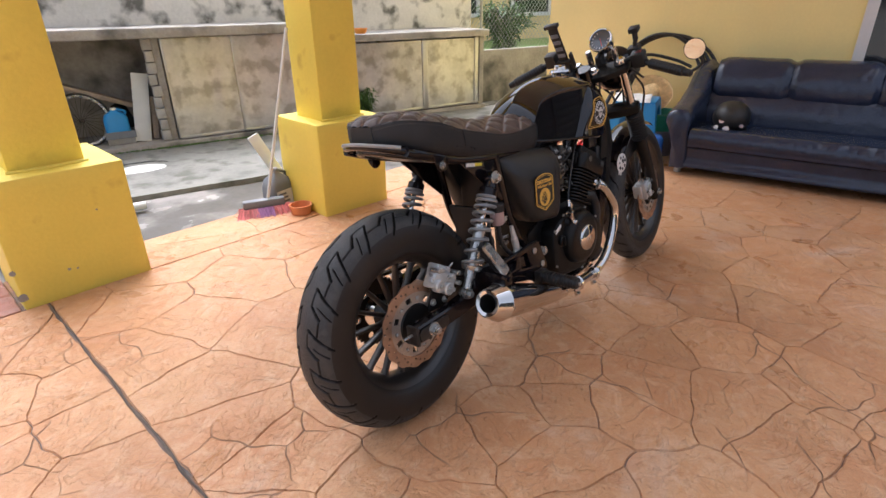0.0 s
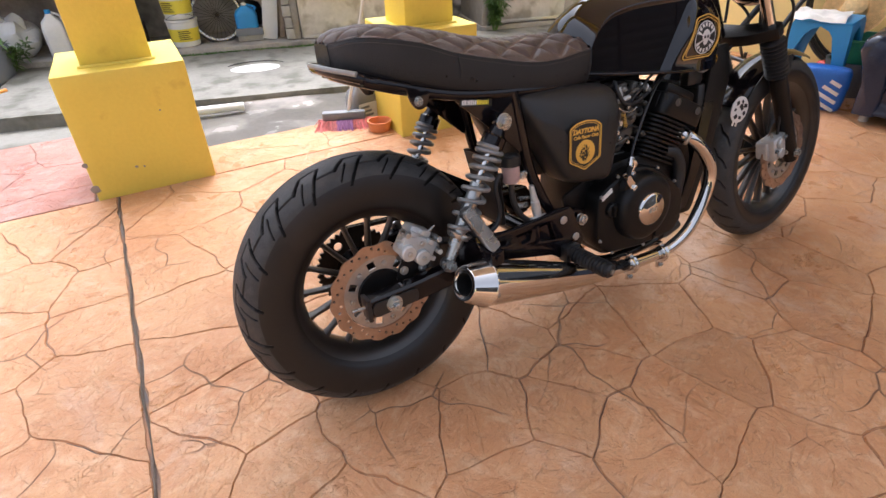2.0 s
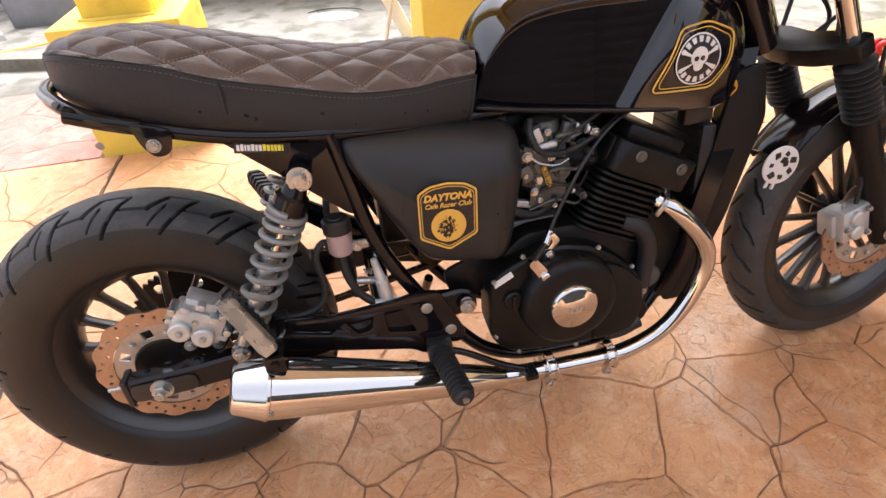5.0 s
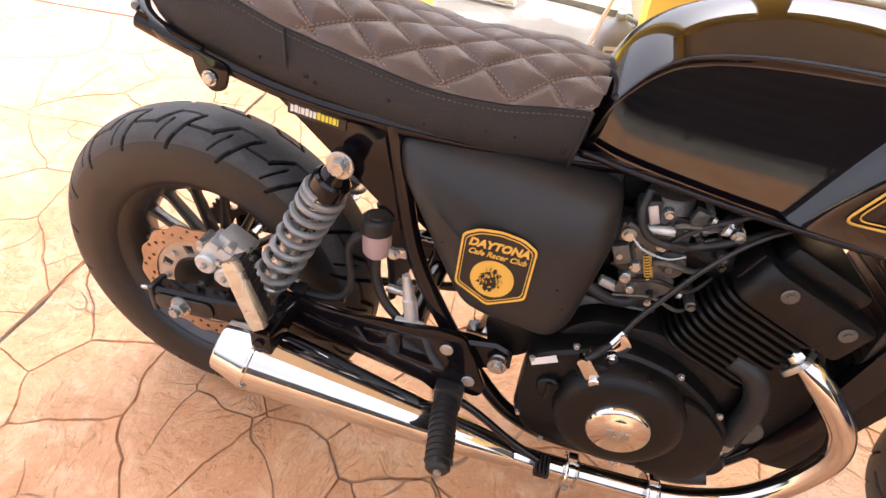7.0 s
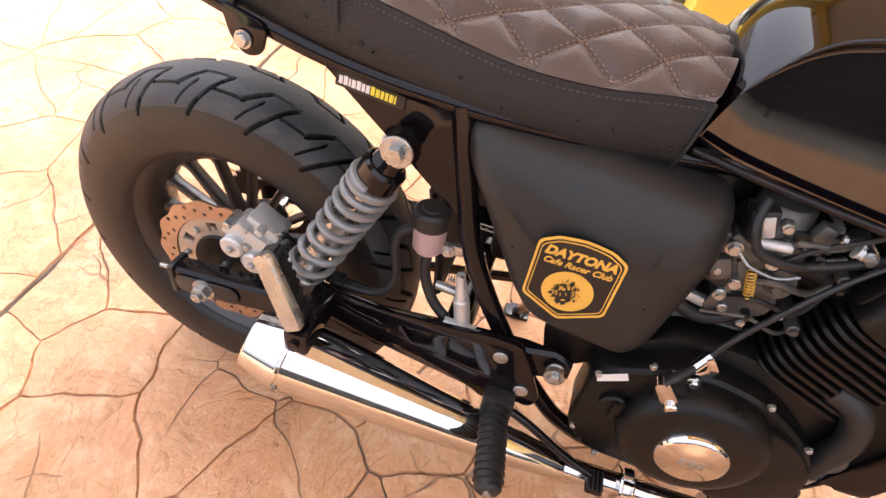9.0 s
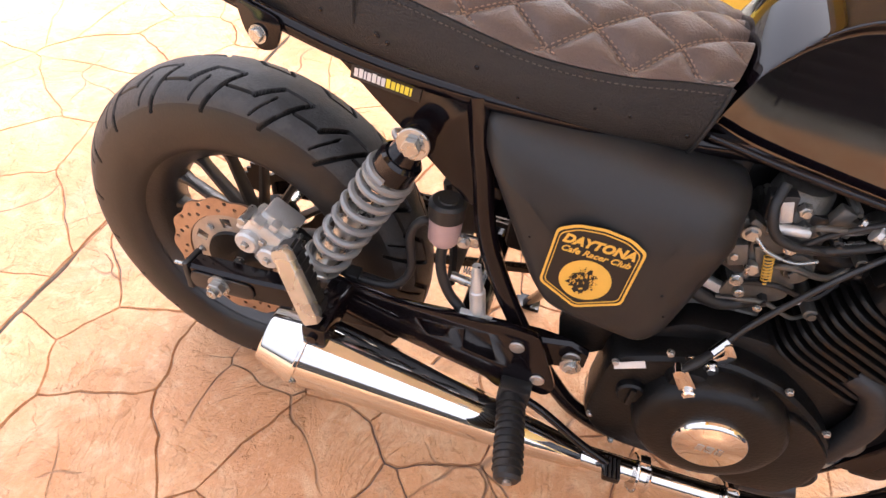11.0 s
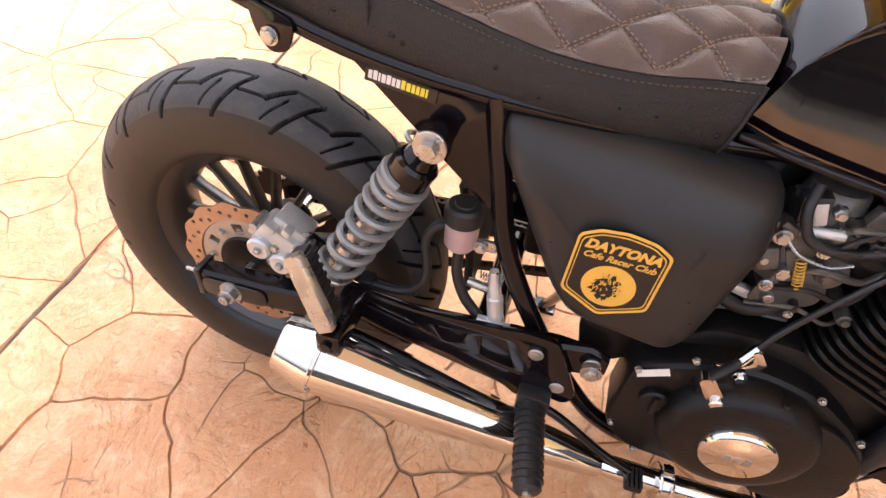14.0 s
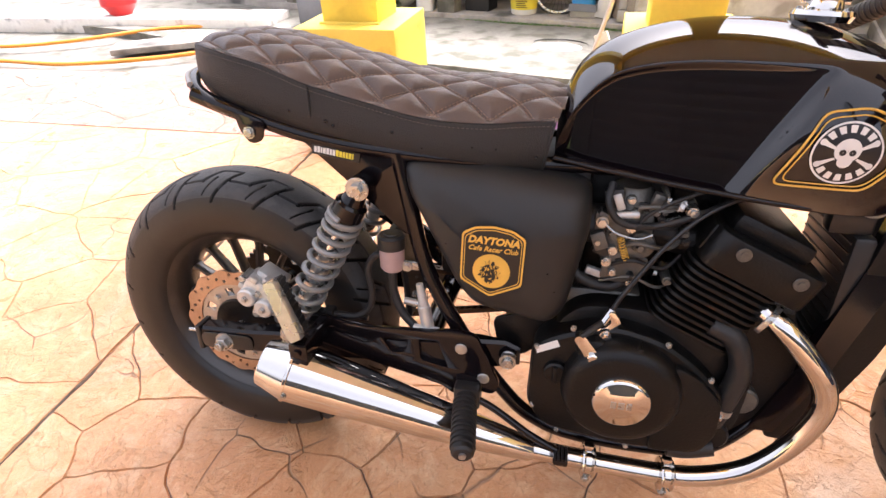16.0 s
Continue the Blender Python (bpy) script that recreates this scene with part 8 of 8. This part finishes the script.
# ---- stamped stones of the porch floor ----
STONE_SEEDS = [(0.385, -0.061), (0.462, -0.233), (0.83, -0.206), (1.274, 0.056), (0.597, -0.484), (0.827, -0.414), (-0.069, -0.155), (-0.379, 0.069), (0.194, -0.754), (1.389, -0.25), (-0.532, -0.252), (1.022, -0.301),
               (0.962, 0.072), (-0.032, 0.14), (-0.35, -0.645), (0.215, 0.036), (-0.495, -0.034), (-0.323, -0.162), (-0.261, -0.302), (0.174, -0.26), (0.583, -0.126), (0.059, -0.626), (1.235, -0.396), (1.7, 0.069),
               (1.647, -0.605), (1.352, -0.676), (1.466, 0.056), (1.237, -0.224), (0.194, 0.207), (0.671, -0.729), (0.153, -0.45), (0.953, -0.542), (0.437, -0.465), (0.544, 0.019), (1.681, -0.228), (0.333, -0.331)]
OUTER_SEEDS = [(-0.829, 1.344), (-1.235, -0.043), (-1.16, 0.176), (-1.643, 1.246), (-1.18, 1.049), (-1.565, 0.164), (-1.173, 0.458), (-1.321, 0.243), (-1.529, 0.905), (-0.595, 0.846), (-1.022, 1.264), (-0.595, 0.696),
               (-1.333, 1.036), (-1.297, 1.45), (-0.979, 0.266), (-1.02, 0.639), (-0.622, 1.196), (-1.036, 0.817), (-1.566, 0.588), (-0.936, 0.996), (-0.697, 0.333), (-0.879, 0.138)]


def stone_cells(x0, x1, y0, y1, fixed, spacing, seed, clear):
    r = random.Random(seed)
    pts = [p for p in fixed if x0 < p[0] < x1 and y0 < p[1] < y1]
    nx, ny = int((x1 - x0) / spacing), int((y1 - y0) / spacing)
    for i in range(nx + 1):
        for j in range(ny + 1):
            p = (x0 + (i + 0.5 * (j % 2) + r.uniform(-0.42, 0.42)) * spacing, y0 + (j + 0.3 + r.uniform(-0.42, 0.42)) * spacing)
            if x0 < p[0] < x1 and y0 < p[1] < y1 and not (clear[0] < p[0] < clear[1] and clear[2] < p[1] < clear[3]) and all((p[0] - q[0]) ** 2 + (p[1] - q[1]) ** 2 > (spacing * 0.55) ** 2 for q in pts):
                pts.append(p)
    out = []
    for p in pts:
        poly = [(x0, y0), (x1, y0), (x1, y1), (x0, y1)]
        near = sorted(pts, key=lambda q: (q[0] - p[0]) ** 2 + (q[1] - p[1]) ** 2)[1:24]
        for q in near:
            mx, my, dx, dy = (p[0] + q[0]) / 2, (p[1] + q[1]) / 2, q[0] - p[0], q[1] - p[1]
            side = [(a[0] - mx) * dx + (a[1] - my) * dy for a in poly]
            cut = []
            for k in range(len(poly)):
                a, b, sa, sb = poly[k], poly[(k + 1) % len(poly)], side[k], side[(k + 1) % len(poly)]
                if sa <= 0:
                    cut.append(a)
                if (sa < 0 < sb) or (sb < 0 < sa):
                    t = sa / (sa - sb)
                    cut.append((a[0] + (b[0] - a[0]) * t, a[1] + (b[1] - a[1]) * t))
            poly = cut
            if len(poly) < 3:
                break
        if len(poly) >= 3:
            out.append((p, poly))
    return out


def stone_verts(p, poly, bounds, gap):
    """A wavy rim for one stone and its sunk joint edge."""
    x0, x1, y0, y1 = bounds
    ring = []
    for k in range(len(poly)):
        a, b = Vector((*poly[k], 0)), Vector((*poly[(k + 1) % len(poly)], 0))
        n = max(1, int((b - a).length / 0.014))
        for i in range(n):
            q = a.lerp(b, i / n)
            w = noise.noise_vector(Vector((q.x * 6.5, q.y * 6.5, 1.0))) * 0.020 + noise.noise_vector(Vector((q.x * 17, q.y * 17, 5.0))) * 0.007 + noise.noise_vector(Vector((q.x * 60, q.y * 60, 7.0))) * 0.0025
            if x0 + 0.02 < q.x < x1 - 0.02:
                q.x += w.x
            else:
                q.x += (0.007 * noise.noise(Vector((q.y * 13, x0, 2.0))) - 0.002) * (1 if q.x < (x0 + x1) / 2 else -1)
            if y0 + 0.02 < q.y < y1 - 0.02:
                q.y += w.y
            ring.append(q)
    c = Vector((sum(q.x for q in ring), sum(q.y for q in ring), 0)) / len(ring)
    g = gap * (0.7 + 0.6 * (0.5 + 0.5 * noise.noise(c * 3)))
    wide = [g * max(0.12, 0.9 + 1.5 * noise.noise(Vector((q.x * 4.1, q.y * 4.1, 9.0)))) for q in ring]
    rim = [q + (c - q).normalized() * w for q, w in zip(ring, wide)]
    top = [q + (c - q).normalized() * (w * 1.4 + 0.0020) for q, w in zip(ring, wide)]
    lift = 0.0012 * noise.noise(c * 2.3)
    return [Vector((q.x, q.y, -0.0058)) for q in rim], [Vector((q.x, q.y, lift)) for q in top], c


def lay_stones(parent, bounds, fixed, spacing, material, near, limit, seed, clear=(0, 0, 0, 0), gap=0.0010):
    cells = []
    for p, poly in stone_cells(*bounds, fixed, spacing, seed, clear):
        cells.append(stone_verts(p, poly, bounds, gap))
    cells.sort(key=lambda s: (s[2] - Vector(near)).length)
    rest_v, rest_f = [], []
    for i, (rim, top, c) in enumerate(cells):
        n = len(rim)
        if i < limit:
            verts = [q - c for q in rim] + [q - c for q in top]
            faces = [(k, (k + 1) % n, n + (k + 1) % n, n + k) for k in range(n)] + [tuple(range(n, 2 * n))]
            me = bpy.data.meshes.new("stone")
            me.from_pydata(verts, [], faces)
            me.materials.append(material)
            ob = new("stone", me)
            ob.parent = parent
            ob.location = c
        else:
            o = len(rest_v)
            rest_v += rim + top
            rest_f += [(o + k, o + (k + 1) % n, o + n + (k + 1) % n, o + n + k) for k in range(n)] + [tuple(range(o + n, o + 2 * n))]
    if rest_v:
        me = bpy.data.meshes.new("far_stones")
        me.from_pydata(rest_v, [], rest_f)
        me.materials.append(material)
        ob = new("far_stones", me)
        ob.parent = parent
        tagged(ob, kind="stuff")


JOINT = -0.575
lay_stones(floor, (JOINT + 0.008, 5.2, -4.6, 1.583), STONE_SEEDS, 0.30, M_STONE, (0.4, 0.0, 0), 230, 4, (-0.60, 1.80, -0.83, 0.30))
lay_stones(floor, (-5.0, JOINT - 0.008, -4.6, 1.583), OUTER_SEEDS, 0.30, M_STONE, (-0.8, 0.4, 0), 70, 9, (-1.72, -0.55, -0.15, 1.52))
for ob_name, b, mt, sd in (("floor_edge", (-0.155, 4.2, 1.59, 1.965), M_STONE, 13), ("apron", (-6.5, -0.665, 1.592, 2.545), M_PINK, 17)):
    lay_stones(bpy.data.objects[ob_name], b, [], 0.32, mt, (-0.5, 1.7, 0), 40, sd)
structure("control_joint", moved(tube([(0.004 * math.sin(k * 1.7), -4.5 + 6.08 * k / 60, 0.001 * math.sin(k * 2.3)) for k in range(61)], [0.007, 0.010, 0.006, 0.011, 0.008, 0.012, 0.007, 0.010, 0.008], 6, 2, flat=0.5), pose(JOINT, 0, -0.0075)), M_CRACK, "rough mortar-filled control joint across the floor")
